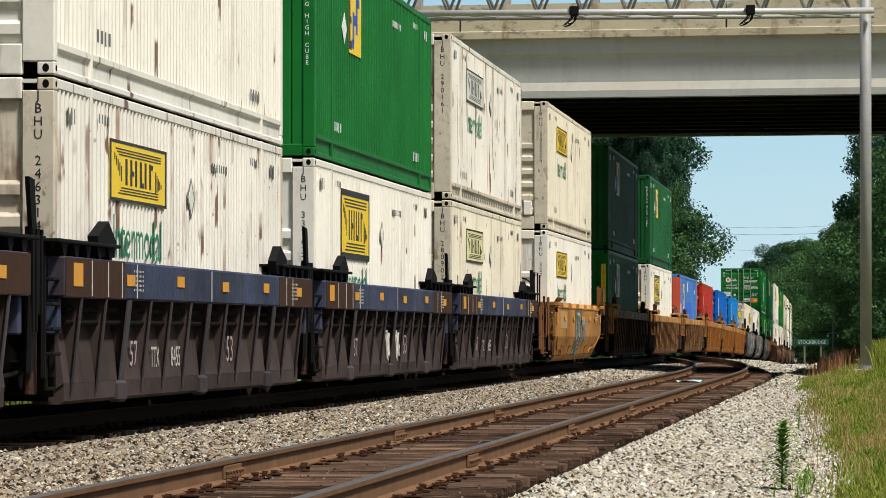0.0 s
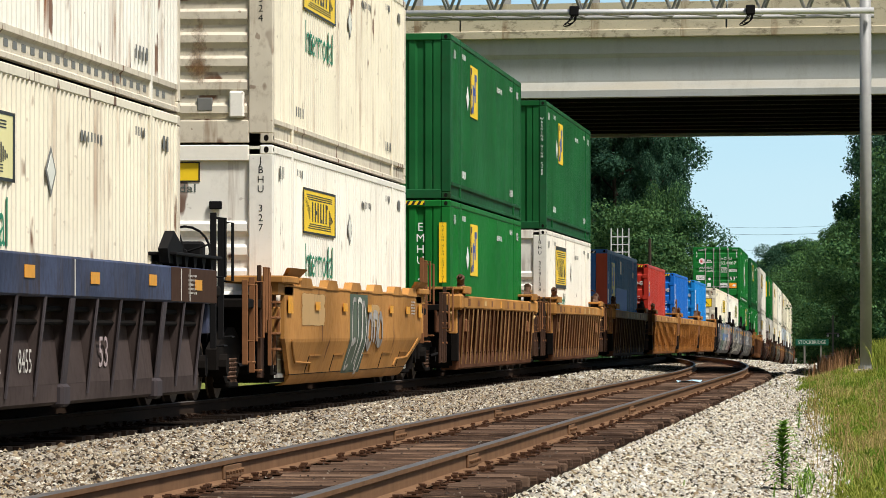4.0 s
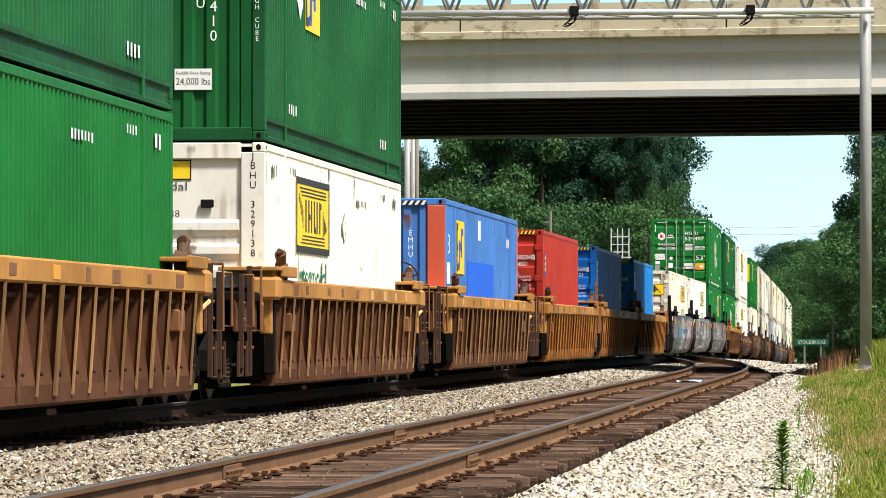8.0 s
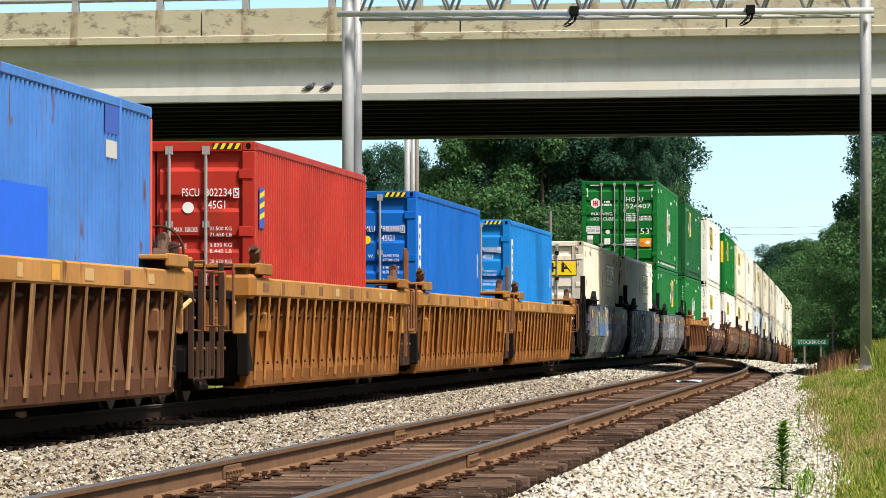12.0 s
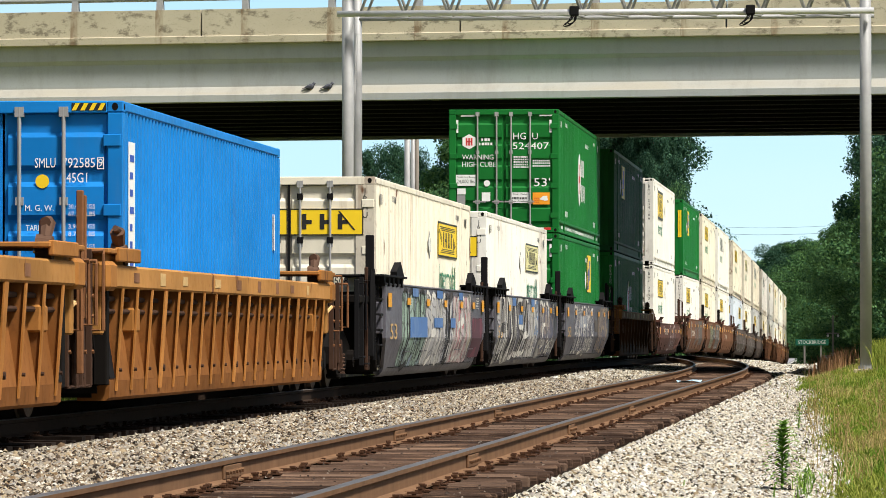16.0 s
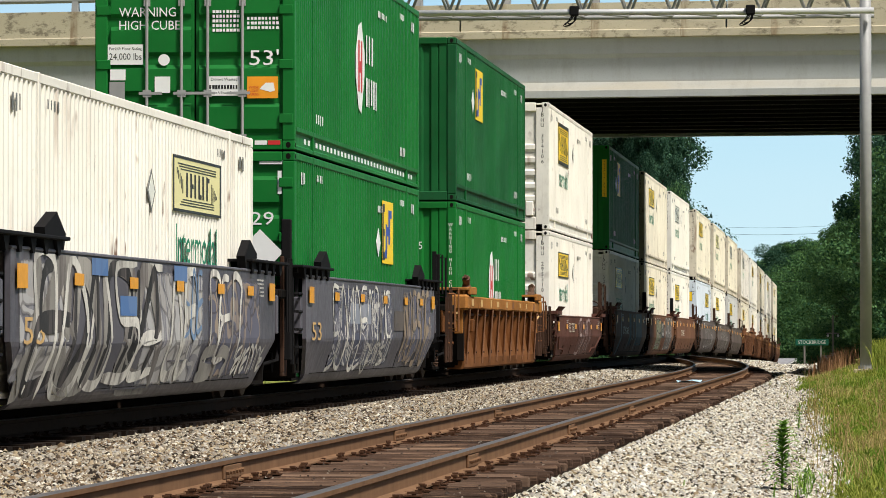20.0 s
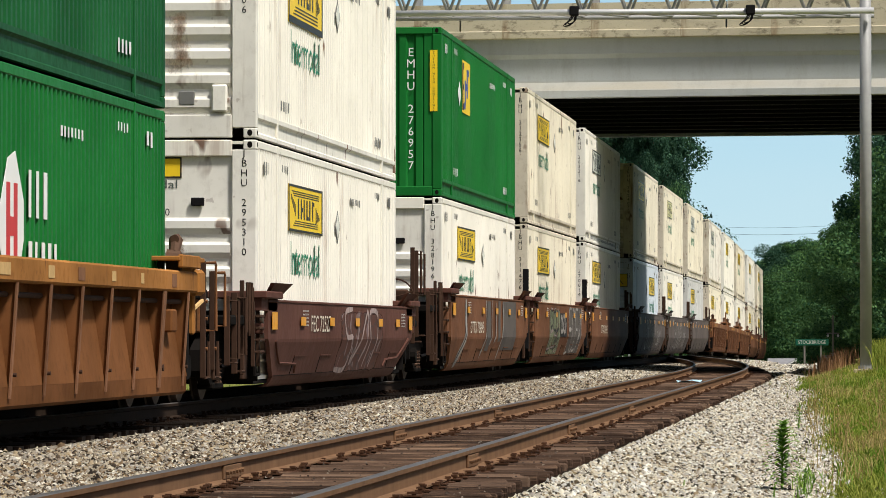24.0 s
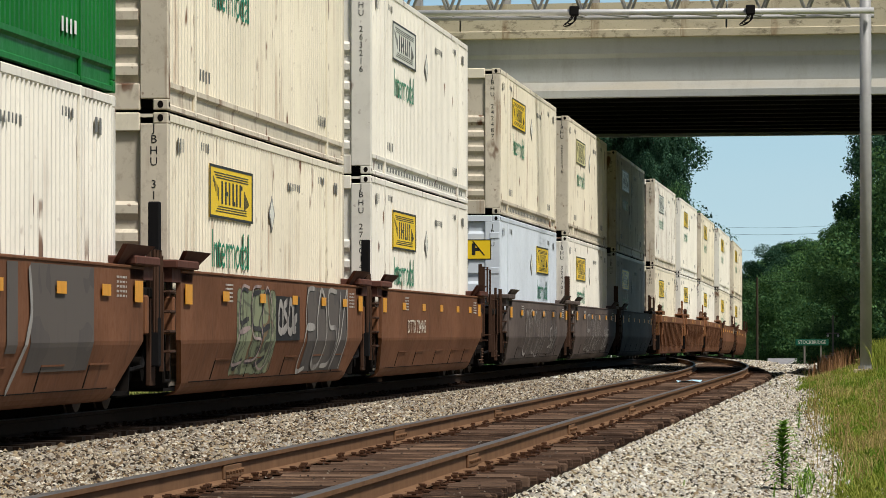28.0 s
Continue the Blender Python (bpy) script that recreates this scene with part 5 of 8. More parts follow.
    t.links.new(mix(t, rag, (0.10, 0.045, 0.020), (0.34, 0.19, 0.085)), b.inputs["Base Color"])
    b.inputs["Roughness"].default_value, b.inputs["Specular IOR Level"].default_value = 0.9, 0.05
    clear = t.nodes.new("ShaderNodeBsdfTransparent")
    ms = t.nodes.new("ShaderNodeMixShader")
    t.links.new(cover, ms.inputs[0])
    t.links.new(clear.outputs[0], ms.inputs[1])
    t.links.new(b.outputs[0], ms.inputs[2])
    t.links.new(ms.outputs[0], t.nodes["Material Output"].inputs["Surface"])
    return m


M_STAIN = stain_mat()
M_FAINT = plain("worn_black_stencil", (0.16, 0.16, 0.15), 0.6)
CW, CH = 2.59, 2.896     # width and height


def corrugated(y0, y1, z0, z1, x, period, depth, duty=0.5, slope=0.25):
    """A side sheet with upright ribs, facing +x."""
    g = Geo()
    ys = []
    n = max(1, round((y1 - y0) / period))
    p = (y1 - y0) / n
    for i in range(n):
        a = y0 + i * p
        ys += [(a, 0), (a + p * (1 - duty) * (1 - slope), 0), (a + p * (1 - duty), depth), (a + p - p * duty * slope, depth)]
    ys.append((y1, 0))
    for yy, d in ys:
        g.v += [(x + d, yy, z0), (x + d, yy, z1)]
    g.f = [(2 * i, 2 * i + 2, 2 * i + 3, 2 * i + 1) for i in range(len(ys) - 1)]
    return g


def bars(g, y0, z0, w, h, x, n, rnd, axis="y"):
    """Strokes in place of writing, on a +x face."""
    for i in range(n):
        a = y0 + w * i / n
        b = a + w / n * rnd.uniform(0.30, 0.55)
        g.box(x, x + 0.002, a, b, z0 + h * rnd.choice((0, 0, 0.1)), z0 + h)
    return g


GREEN_LABEL = "green corrugated freight container with a yellow panel"


def logo_panel(kind, c, x, y0, z0, rnd):
    """Company panel as plain shapes."""
    if kind in ("yellow", "pale", "white", "large"):
        base = {"yellow": M_LOGOY, "large": M_LOGOY, "pale": M_LOGOP, "white": M_LOGOW}[kind]
        w, h = 3.6, 0.60
        tall = 1.63 if kind == "large" else 1.0     # the larger panel has the same emblem, drawn out upward
        p = part("decal_panel", stored(("panel", kind, x), lambda: Geo().box(x, x + 0.004, 0, w, 0, h).mesh("decal_panel", base)), base, c, "yellow panel with a black border and emblem" if kind in ("yellow", "large") else "faded panel with a black border")

        def ink():
            g = Geo()
            r = random.Random(4)
            f = 0.055 if kind == "large" else 0.03
            for a, b, d, e in ((0.0, w, 0, f), (0.0, w, h - f, h), (0.0, 0.10, 0, h), (w - 0.10, w, 0, h)):
                g.box(x + 0.005, x + 0.007, a, b, d, e)
            yy = 0.95
            for k in range(6):
                g.box(x + 0.005, x + 0.007, yy, yy + 0.12, 0.17, 0.43)
                if k % 2:
                    g.box(x + 0.005, x + 0.007, yy + 0.12, yy + 0.24, 0.27 + 0.1 * (k % 3 - 1), 0.32 + 0.1 * (k % 3 - 1))
                yy += 0.30
            for k in range(3):
                g.box(x + 0.005, x + 0.007, 0.5 + 0.1 * k, w - 0.55, 0.075 + 0.028 * k, 0.086 + 0.028 * k)
                g.box(x + 0.005, x + 0.007, 0.35 + 0.1 * k, w - 0.4, h - 0.09 - 0.028 * k, h - 0.078 - 0.028 * k)
            for k in range(5):
                g.box(x + 0.005, x + 0.007, 0.28 + 0.10 * k, 0.33 + 0.10 * k, 0.40 - 0.05 * k, 0.47 - 0.03 * k)
                g.box(x + 0.005, x + 0.007, w - 0.75 + 0.09 * k, w - 0.70 + 0.09 * k, 0.14 + 0.015 * k, 0.36 - 0.03 * k)
            return g.mesh("emblem", M_INK)
        e = part("emblem", stored(("ink", x, kind == "large"), ink), M_INK, p)
        p.location, p.scale = (0, y0, z0), (1, 1, tall)
    elif kind == "tall":
        w, h = 1.55, 0.95
        p = part("decal_panel", stored(("tall", x), lambda: Geo().box(x, x + 0.004, 0, w, 0, h).mesh("decal_panel", M_LOGOY)), M_LOGOY, c, "yellow panel with a blue mark")

        def blue():
            g = Geo()
            for a, b, d, e in ((0.32, 0.62, 0.08, 0.20), (0.45, 0.66, 0.15, 0.60), (0.62, 0.95, 0.42, 0.56), (0.85, 1.06, 0.30, 0.82), (1.0, 1.30, 0.70, 0.82)):
                g.box(x + 0.005, x + 0.007, a, b, d, e)
            return g.mesh("emblem", M_BLUE)
        part("emblem", stored(("blue", x), blue), M_BLUE, p)
        part("emblem_bar", stored(("ebar", x), lambda: Geo().box(x + 0.005, x + 0.007, 0.0, 0.16, 0.05, 0.9).box(x + 0.005, x + 0.007, 0.16, 0.32, 0.05, 0.17).box(x + 0.005, x + 0.007, 0.16, 0.30, 0.42, 0.52).box(x + 0.005, x + 0.007, 0.16, 0.32, 0.78, 0.9).mesh("emblem_bar", M_INK)), M_INK, p, "black edge strokes")
        if c["label"] == GREEN_LABEL:
            part("placard", stored(("whited", x), lambda: Geo().prism([(-0.85, 0.30), (-0.55, 0.08), (-0.25, 0.30), (-0.55, 0.52)], 0, x, x + 0.004).mesh("placard", M_WHITE)), M_WHITE, p, "white diamond placard")
        p.location = (0, y0, z0)
    elif kind == "hub":
        def red():
            return Geo().prism([(0.0, 0.35), (0.35, 0.05), (0.7, 0.0), (1.1, 0.4), (1.1, 0.65), (0.7, 0.95), (0.35, 0.9), (0.0, 0.6)], 0, x, x + 0.004).mesh("decal_panel", M_WHITE)
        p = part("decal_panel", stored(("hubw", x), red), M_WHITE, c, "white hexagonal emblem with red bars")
        part("emblem", stored(("hubr", x), lambda: Geo().box(x + 0.005, x + 0.007, 0.28, 0.45, 0.22, 0.75).box(x + 0.005, x + 0.007, 0.62, 0.79, 0.22, 0.75).box(x + 0.005, x + 0.007, 0.45, 0.62, 0.42, 0.54).mesh("emblem", M_RED)), M_RED, p)
        tagged(part("lettering", stored(("hubt", x), lambda: bars(bars(Geo(), 1.35, 0.55, 1.1, 0.30, x, 3, random.Random(1)), 1.35, 0.10, 1.6, 0.30, x, 5, random.Random(2)).mesh("lettering", M_WHITE)), M_WHITE, p), kind="stuff")
        p.location, p.scale = (0, y0, z0), (1, 1, 1.4)


def container(style, length=16.15, paint_=None, logo="", end="ribs", code="", digits="", tops=False, label="", end_logo=False, word=True, big="", seed=0, marks=None, width=CW, hardware=False):
    """One freight container, its middle at the origin's x and y, its underside at z = 0, the end seen at -y."""
    rnd = random.Random(seed)
    c = thing("shipping_container", label, "container", "containers of the train")
    P = paint_
    PF = {P_CREAM: P_GRUB, P_RUST: P_GRUB, P_WHITE: P_GRUBW, P_GREEN2: P_GRUBG}.get(P, P)     # frames wear faster than sheets
    L, W, H = length / 2, width / 2, CH
    jb = style == "white"
    post = 0.30 if jb else 0.16
    key = (style, length, P.name, end)
    x_face = W - 0.028
    # posts, rails, roof and floor
    def posts(sx, sy):
        def f():
            g = Geo()
            a, b = sorted((sx * W, sx * (W - (post if sy < 0 else 0.16))))
            d, e = sorted((sy * L, sy * (L - 0.16)))
            g.box(a, b, d, e, 0.118, H - 0.118, 0.01)
            return g.mesh("corner_post", PF)
        return stored(key + ("post", sx, sy), f)
    for sx in (-1, 1):
        for sy in (-1, 1):
            pm = P_POST if style == "bluered" else PF
            ob = part("corner_post", posts(sx, sy) if style != "bluered" else stored(("redpost", sx, sy), lambda: Geo().box(*sorted((sx * (W + 0.004), sx * (W - 0.31))), *sorted((sy * (L + 0.006), sy * (L - 0.05))), 0.118, H - 0.118, 0.01).mesh("corner_post", P_POST)), pm, c)
            for z in (0, H - 0.118):
                cc = part("corner_casting", stored(("casting", sx, sy, z, length, W, PF.name), lambda: Geo().box(*sorted((sx * W, sx * (W - 0.162))), *sorted((sy * L, sy * (L - 0.178))), z, z + 0.118, 0.012).mesh("corner_casting", PF)), PF, c)
                if sx > 0 and sy < 0:     # the lashing holes that show
                    part("casting_hole", stored(("hole", z, length, W), lambda: Geo().prism([(W - 0.081 + 0.032 * math.cos(math.tau * k / 10), z + 0.059 + 0.04 * math.sin(math.tau * k / 10)) for k in range(10)], 1, -L - 0.002, -L + 0.004).prism([(-L + 0.089 + 0.04 * math.cos(math.tau * k / 10), z + 0.059 + 0.03 * math.sin(math.tau * k / 10)) for k in range(10)], 0, W - 0.004, W + 0.002).mesh("casting_hole", M_DARK)), M_DARK, cc, "dark lashing hole")
    for sx in (-1, 1):
        part("top_rail", stored(key + ("tr", sx), lambda: Geo().box(*sorted((sx * W, sx * (W - 0.06))), -L + 0.18, L - 0.18, H - 0.10, H - 0.004, 0.01).mesh("top_rail", P)), P, c)
        def brail():
            if jb or length > 13:     # a channel with a lip above and below
                g = Geo().prism([(sx * u, w) for u, w in ((W - 0.07, 0.01), (W, 0.01), (W, 0.055), (W - 0.03, 0.075), (W - 0.03, 0.215), (W + 0.003, 0.245), (W + 0.003, 0.30), (W - 0.07, 0.30))], 1, -L + 0.18, L - 0.18)
            else:
                g = Geo().box(*sorted((sx * W, sx * (W - 0.06))), -L + 0.18, L - 0.18, 0.01, 0.15, 0.012)
            return g.mesh("bottom_rail", PF)
        part("bottom_rail", stored(key + ("br", sx), brail), PF, c)
        if tops and sx > 0:
            # row of slots along the lower rail
            def slots():
                g = Geo()
                y = -L + 1.2
                while y < L - 0.8:
                    g.box(W - 0.029, W - 0.026, y, y + 0.20, 0.115, 0.185)
                    y += 0.42
                return g.mesh("slot_row", M_FAINT if jb else M_WHITE)
            tagged(part("slotted_rail", stored((jb, length, "slots"), slots), M_INK, c, "row of small slots along the lower rail"), kind="stuff")
    part("roof", stored(key + ("roof",), lambda: Geo().box(-W + 0.06, W - 0.06, -L + 0.01, L - 0.01, H - 0.05, H - 0.015).mesh("roof", P)), P, c)
    part("floor", stored(key + ("floor",), lambda: Geo().box(-W + 0.062, W - 0.062, -L + 0.18, L - 0.18, 0.03, 0.14).mesh("floor", M_DARK)), M_DARK, c)
    # side sheets
    zlo = 0.30 if jb or length > 13 else 0.15
    per, dep, duty = (0.22, 0.026, 0.36) if jb else (0.22, 0.036, 0.5)
    if jb and tops:
        zlo = 0.30
    for sx in (-1, 1):
        def side():
            g = corrugated(-L + (0.04 if style == "bluered" else 0.16), L - (0.04 if style == "bluered" else 0.16), zlo, H - 0.10, W - 0.045 if not jb else W - 0.031, per, dep, duty)
            if sx < 0:
                g.v = [(-x, y, z) for x, y, z in g.v]
            return g.mesh("side_panel", P, fix=False)
        part("side_panel", stored(key + ("side", sx), side), P, c)
    # seams: upright straps a little in from both ends (lifting posts at 40 feet)
    if length > 13:
        for y in (-L + 1.98, L - 1.98):
            part("lifting_post", stored(key + ("lift", y), lambda: Geo().box(W - 0.03, W + 0.006, y - 0.05, y + 0.05, 0.02, H, 0.008).mesh("lifting_post", P)), P, c)
    # rear end
    part("end_panel", stored(key + ("rear",), lambda: Geo().box(-W + 0.16, W - 0.16, L - 0.06, L - 0.02, 0.02, H - 0.05).mesh("end_panel", P)), P, c)
    # the end that faces the camera
    if end == "ribs":
        def ribs():
            return Geo().box(-W + post, W - post, -L + 0.05, -L + 0.07, 0.12, H - 0.1).mesh("end_panel", PF)
        ep = part("end_panel", stored(key + ("ribs",), ribs), PF, c, "end wall with level ribs")
        for k in range(6):
            r = part("rib", stored(key + ("endrib",), lambda: Geo().prism([(-L + 0.049, 0), (-L + 0.004, 0.07), (-L + 0.004, 0.16), (-L + 0.049, 0.20)], 0, -W + post + 0.02, W - post - 0.02).mesh("rib", PF)), PF, ep)
            r.location = (0, 0, 0.30 + k * 0.292)
    elif end == "upright":
        def up():
            g = corrugated(-W + 0.3, W - 0.3, 0.15, H - 0.12, 0, 0.30, 0.035, 0.5)
            g.v = [(y, -L + 0.06 - x, z) for x, y, z in g.v]
            g.box(-W + 0.16, -W + 0.3, -L + 0.02, -L + 0.06, 0.15, H - 0.12)
            g.box(W - 0.3, W - 0.16, -L + 0.02, -L + 0.06, 0.15, H - 0.12)
            return g.mesh("end_panel", P)
        part("end_panel", stored(key + ("up",), up), P, c, "end wall with upright ribs")
    elif end == "doors":
        for s in (-1, 1):
            def leaf():
                g = Geo()
                a, b = sorted((s * 0.012, s * (W - 0.16)))
                g.box(a, b, -L + 0.055, -L + 0.075, 0.14, H - 0.13)
                return g.mesh("door", P)
            d = part("door", stored(key + ("leaf", s), leaf), P, c, "ribbed steel door")
            a, b = sorted((s * 0.012, s * (W - 0.16)))
            for k in range(5):
                r = part("rib", stored(key + ("doorrib", s), lambda: Geo().prism([(-L + 0.054, 0), (-L + 0.02, 0.05), (-L + 0.02, 0.33), (-L + 0.054, 0.38)], 0, a + 0.04, b - 0.04).mesh("rib", P)), P, d)
                r.location = (0, 0, 0.22 + k * (H - 0.42) / 5)
            for x in (0.17, 0.62):
                bm_ = M_STEEL
                part("locking_bar", stored(("bar", s * x, length, jb), lambda: Geo().tube((s * x, -L - 0.012, 0.10), (s * x, -L - 0.012, H - 0.06), 0.020, 8).box(s * x - 0.045, s * x + 0.045, -L - 0.03, -L + 0.05, H - 0.16, H - 0.06).box(s * x - 0.045, s * x + 0.045, -L - 0.03, -L + 0.05, 0.10, 0.20).box(s * x - 0.04, s * x + 0.04, -L - 0.02, -L + 0.05, 1.85, 1.93).box(s * x - 0.05, s * x + 0.05, -L - 0.03, -L + 0.05, 0.68, 0.77).mesh("locking_bar", bm_)), bm_, d)
                part("door_handle", stored(("handle", s * x, length), lambda: Geo().box(*sorted((s * (x + 0.10), s * (x - 0.20))), -L - 0.035, -L - 0.015, 0.71, 0.745).mesh("door_handle", M_STEEL)), M_STEEL, d)
            for z in (0.4, 1.1, 1.8, 2.5):
                part("hinge", stored(("hinge", s, z, length, P.name), lambda: Geo().box(*sorted((s * (W - 0.20), s * (W - 0.02))), -L - 0.012, -L + 0.02, z - 0.06, z + 0.06, 0.006).mesh("hinge", P)), P, d)
        part("end_sill", stored(key + ("ef",), lambda: Geo().box(-W + 0.16, W - 0.16, -L, -L + 0.08, 0.0, 0.13, 0.01).mesh("end_sill", PF)), PF, c)
        part("end_header", stored(key + ("eh",), lambda: Geo().box(-W + 0.16, W - 0.16, -L, -L + 0.08, H - 0.125, H, 0.01).mesh("end_header", P)), P, c)
    if end != "doors":
        part("end_sill", stored(key + ("ef2",), lambda: Geo().box(-W + post, W - post, -L, -L + 0.10, 0.0, 0.16 if not jb else 0.28, 0.012).mesh("end_sill", PF)), PF, c)
        part("end_header", stored(key + ("eh2",), lambda: Geo().box(-W + post, W - post, -L, -L + 0.10, H - 0.12 - 0.08 * jb, H, 0.012).mesh("end_header", P)), P, c)
    # marks on the long side
    xm = x_face + (0.025 if not jb else 0.028)
    flip = end == "doors"
    if logo in ("yellow", "pale", "white", "large"):
        logo_panel(logo, c, xm, -L + 3.0 if not flip else L - 6.35, 1.61 if logo == "large" else 1.87, rnd)
        if word:
            write("Intermodal", 0.62, M_DGREEN, c, SIDE(-L + 4.75 if not flip else L - 4.6, 1.28 if logo == "large" else 1.50, xm + 0.004), 3.05)
        g = stored(("diamond", xm, L), lambda: Geo().prism([(-L + 8.35, 1.80), (-L + 8.62, 2.03), (-L + 8.35, 2.26), (-L + 8.08, 2.03)], 0, xm + 0.001, xm + 0.006).mesh("placard", M_FAINT))
        pl = part("placard", g, M_FAINT, c, "diamond-shaped placard holder")
        part("plate", stored(("diamond2", xm, L), lambda: Geo().prism([(-L + 8.35, 1.86), (-L + 8.55, 2.03), (-L + 8.35, 2.20), (-L + 8.15, 2.03)], 0, xm + 0.006, xm + 0.009).mesh("plate", M_LOGOW)), M_LOGOW, pl)
    elif logo == "tall":
        logo_panel("tall", c, xm, (-L + 4.0 if not flip else L - 5.6) if style != "bluered" else -L + 2.2, 1.62, rnd)
    elif logo == "hub":
        logo_panel("hub", c, xm, -L + 7.0, 0.82, rnd)
    ink = M_FAINT if jb else M_WHITE
    def small():
        g = Geo()
        r = random.Random(7)
        bars(g, -L + 0.7, H - 0.40, 0.5, 0.16, xm, 3, r)
        bars(g, -L + 2.4, H - 0.32, 0.7, 0.10, xm, 4, r)
        bars(g, L - 3.0, H - 0.34, 0.7, 0.10, xm, 4, r)
        bars(g, L - 1.2, H - 0.42, 0.5, 0.16, xm, 2, r)
        bars(g, L - 6.2, H - 0.52, 1.3, 0.10, xm, 7, r)
        bars(g, -L + 2.3, 0.42, 0.9, 0.14, xm, 4, r)
        bars(g, L - 3.0, 0.42, 0.9, 0.14, xm, 4, r)
        return g.mesh("stencil", ink)
    if length > 13 and style != "bluered":
        tagged(part("stencil", stored((jb, "small", L, xm), small), ink, c), kind="stuff")
    # upright code on the end post
    if code:
        if jb:
            write(code + " " + digits, 0.125, M_INK, c, FRONT(W - post / 2, 2.69 - 0.0505 * len(code + " " + digits), -L - 0.003), stacked=True)
        elif end == "upright":
            if style == "bluered":
                write(code + " " + digits, 0.13, M_WHITE, c, FRONT(W - 0.60, 1.80, -L + 0.018), stacked=True)
            elif big == "caution":
                write(code + " " + digits, 0.205, M_WHITE, c, FRONT(W - 0.53, 2.40 - 0.083 * len(code + " " + digits), -L + 0.018), stacked=True)
            else:
                write(code, 0.17, M_WHITE, c, FRONT(W - 0.80, 2.19 - 0.068 * len(code), -L + 0.018), stacked=True)
                write(digits, 0.19, M_WHITE, c, FRONT(W - 0.64, 2.19 - 0.077 * len(digits), -L + 0.018), stacked=True)
                floor_label(c, W - 0.89, 0.75, -L + 0.019)
            if big == "caution":
                g = part("decal_panel", stored(("caution", L), lambda: Geo().box(W - 0.20, W - 0.07, -L - 0.004, -L - 0.001, 1.45, 2.50).mesh("decal_panel", M_LOGOY)), M_LOGOY, c, "yellow caution strip")
                write("CAUTION HIGH CONTAINER", 0.052, M_INK, g, FRONT(W - 0.135, 1.97, -L - 0.006), stacked=True)
            elif style != "bluered":
                write("WARNING HIGH CUBE", 0.082, M_WHITE, c, FRONT(W - 0.10, 1.86, -L - 0.004), stacked=True)
    if end_logo:
        yy = -L + 0.048
        g = part("decal_panel", stored(("endlogo", L), lambda: Geo().box(-0.62, 0.38, yy - 0.004, yy, 2.44, 2.69).mesh("decal_panel", M_LOGOY)), M_LOGOY, c, "yellow panel with a black emblem")
        part("emblem", stored(("endink", L), lambda: frame_bars(Geo(), -0.62, 0.38, 2.44, 2.69, yy - 0.007, 0.018).box(-0.45, -0.38, yy - 0.007, yy - 0.005, 2.50, 2.63).box(-0.32, -0.25, yy - 0.007, yy - 0.005, 2.50, 2.63).box(-0.19, -0.12, yy - 0.007, yy - 0.005, 2.50, 2.63).box(-0.06, 0.01, yy - 0.007, yy - 0.005, 2.50, 2.63).mesh("emblem", M_INK)), M_INK, g)
        write("Intermodal", 0.15, plain("decal_grey", (0.08, 0.10, 0.09), 0.6), c, FRONT(-0.10, 2.36, yy - 0.004), 0.85)
        if digits:
            write(digits, 0.13, M_INK, c, FRONT(0.05, 2.02, -L - 0.002))
        part("end_vent", stored(("vent", L), lambda: Geo().box(0.50, 0.66, -L - 0.006, -L + 0.03, 2.10, 2.20, 0.01).mesh("end_vent", M_BLACK)), M_BLACK, c, "small dark vent")
    if jb and end == "ribs" and (end_logo or hardware):
        part("rust_stain", stored(("stain", L, hardware), lambda: Geo().box(-0.05, 0.80, -L + 0.0005, -L + 0.0035, 0.35, 2.05 if hardware else 2.3).mesh("rust_stain", M_STAIN)), M_STAIN, c, "brown rust smear down the end wall")
    if hardware:     # document box and vent low on the end wall
        part("document_box", stored(("docbox", L), lambda: Geo().box(0.75, 0.94, -L - 0.03, -L + 0.05, 0.31, 0.64, 0.02).mesh("document_box", P_GRUBW)), P_GRUBW, c, "small white document box")
        part("end_vent", stored(("lowvent", L), lambda: Geo().box(0.35, 0.54, -L - 0.004, -L + 0.05, 0.40, 0.56, 0.008).mesh("end_vent", M_FAINT)), M_FAINT, c, "small grey vent grille")
    if marks:
        marks(c, L, W)
    return c


def frame_bars(g, x0, x1, z0, z1, y, w):
    for a, b, d, e in ((x0, x1, z0, z0 + w), (x0, x1, z1 - w, z1), (x0, x0 + w, z0 + w, z1 - w), (x1 - w, x1, z0 + w, z1 - w)):
        g.box(a, b, y, y + 0.002, d, e)
    return g


def flat(c, name, mat, x, z, w, h, y, label=""):
    """A thin plate or sticker on an end wall, centred at x and z."""
    return part(name, stored(("flat", mat.name, round(x, 3), round(z, 3), w, h, round(y, 3)), lambda: Geo().box(x - w / 2, x + w / 2, y, y + 0.003, z - h / 2, z + h / 2).mesh(name, mat)), mat, c, label)


def small_bars(c, mat, x, z, w, h, y, rows, n, seed=1):
    r = random.Random(seed)
    g = Geo()
    for k in range(rows):
        zz = z + h / 2 - h * (k + 0.85) / rows
        for i in range(n):
            a = x - w / 2 + w * i / n
            g.box(a, a + w / n * r.uniform(0.5, 0.85), y, y + 0.002, zz, zz + h / rows * 0.62)
    tagged(part("lettering", g.mesh("lettering", mat), mat, c), kind="stuff")


def disc(c, name, mat, x, z, r, y, label="", n=18):
    ring = [(x + r * math.cos(math.tau * (k + 0.5) / n), z + r * math.sin(math.tau * (k + 0.5) / n)) for k in range(n)]
    return part(name, Geo().prism(ring, 1, y, y + 0.003), mat, c, label)


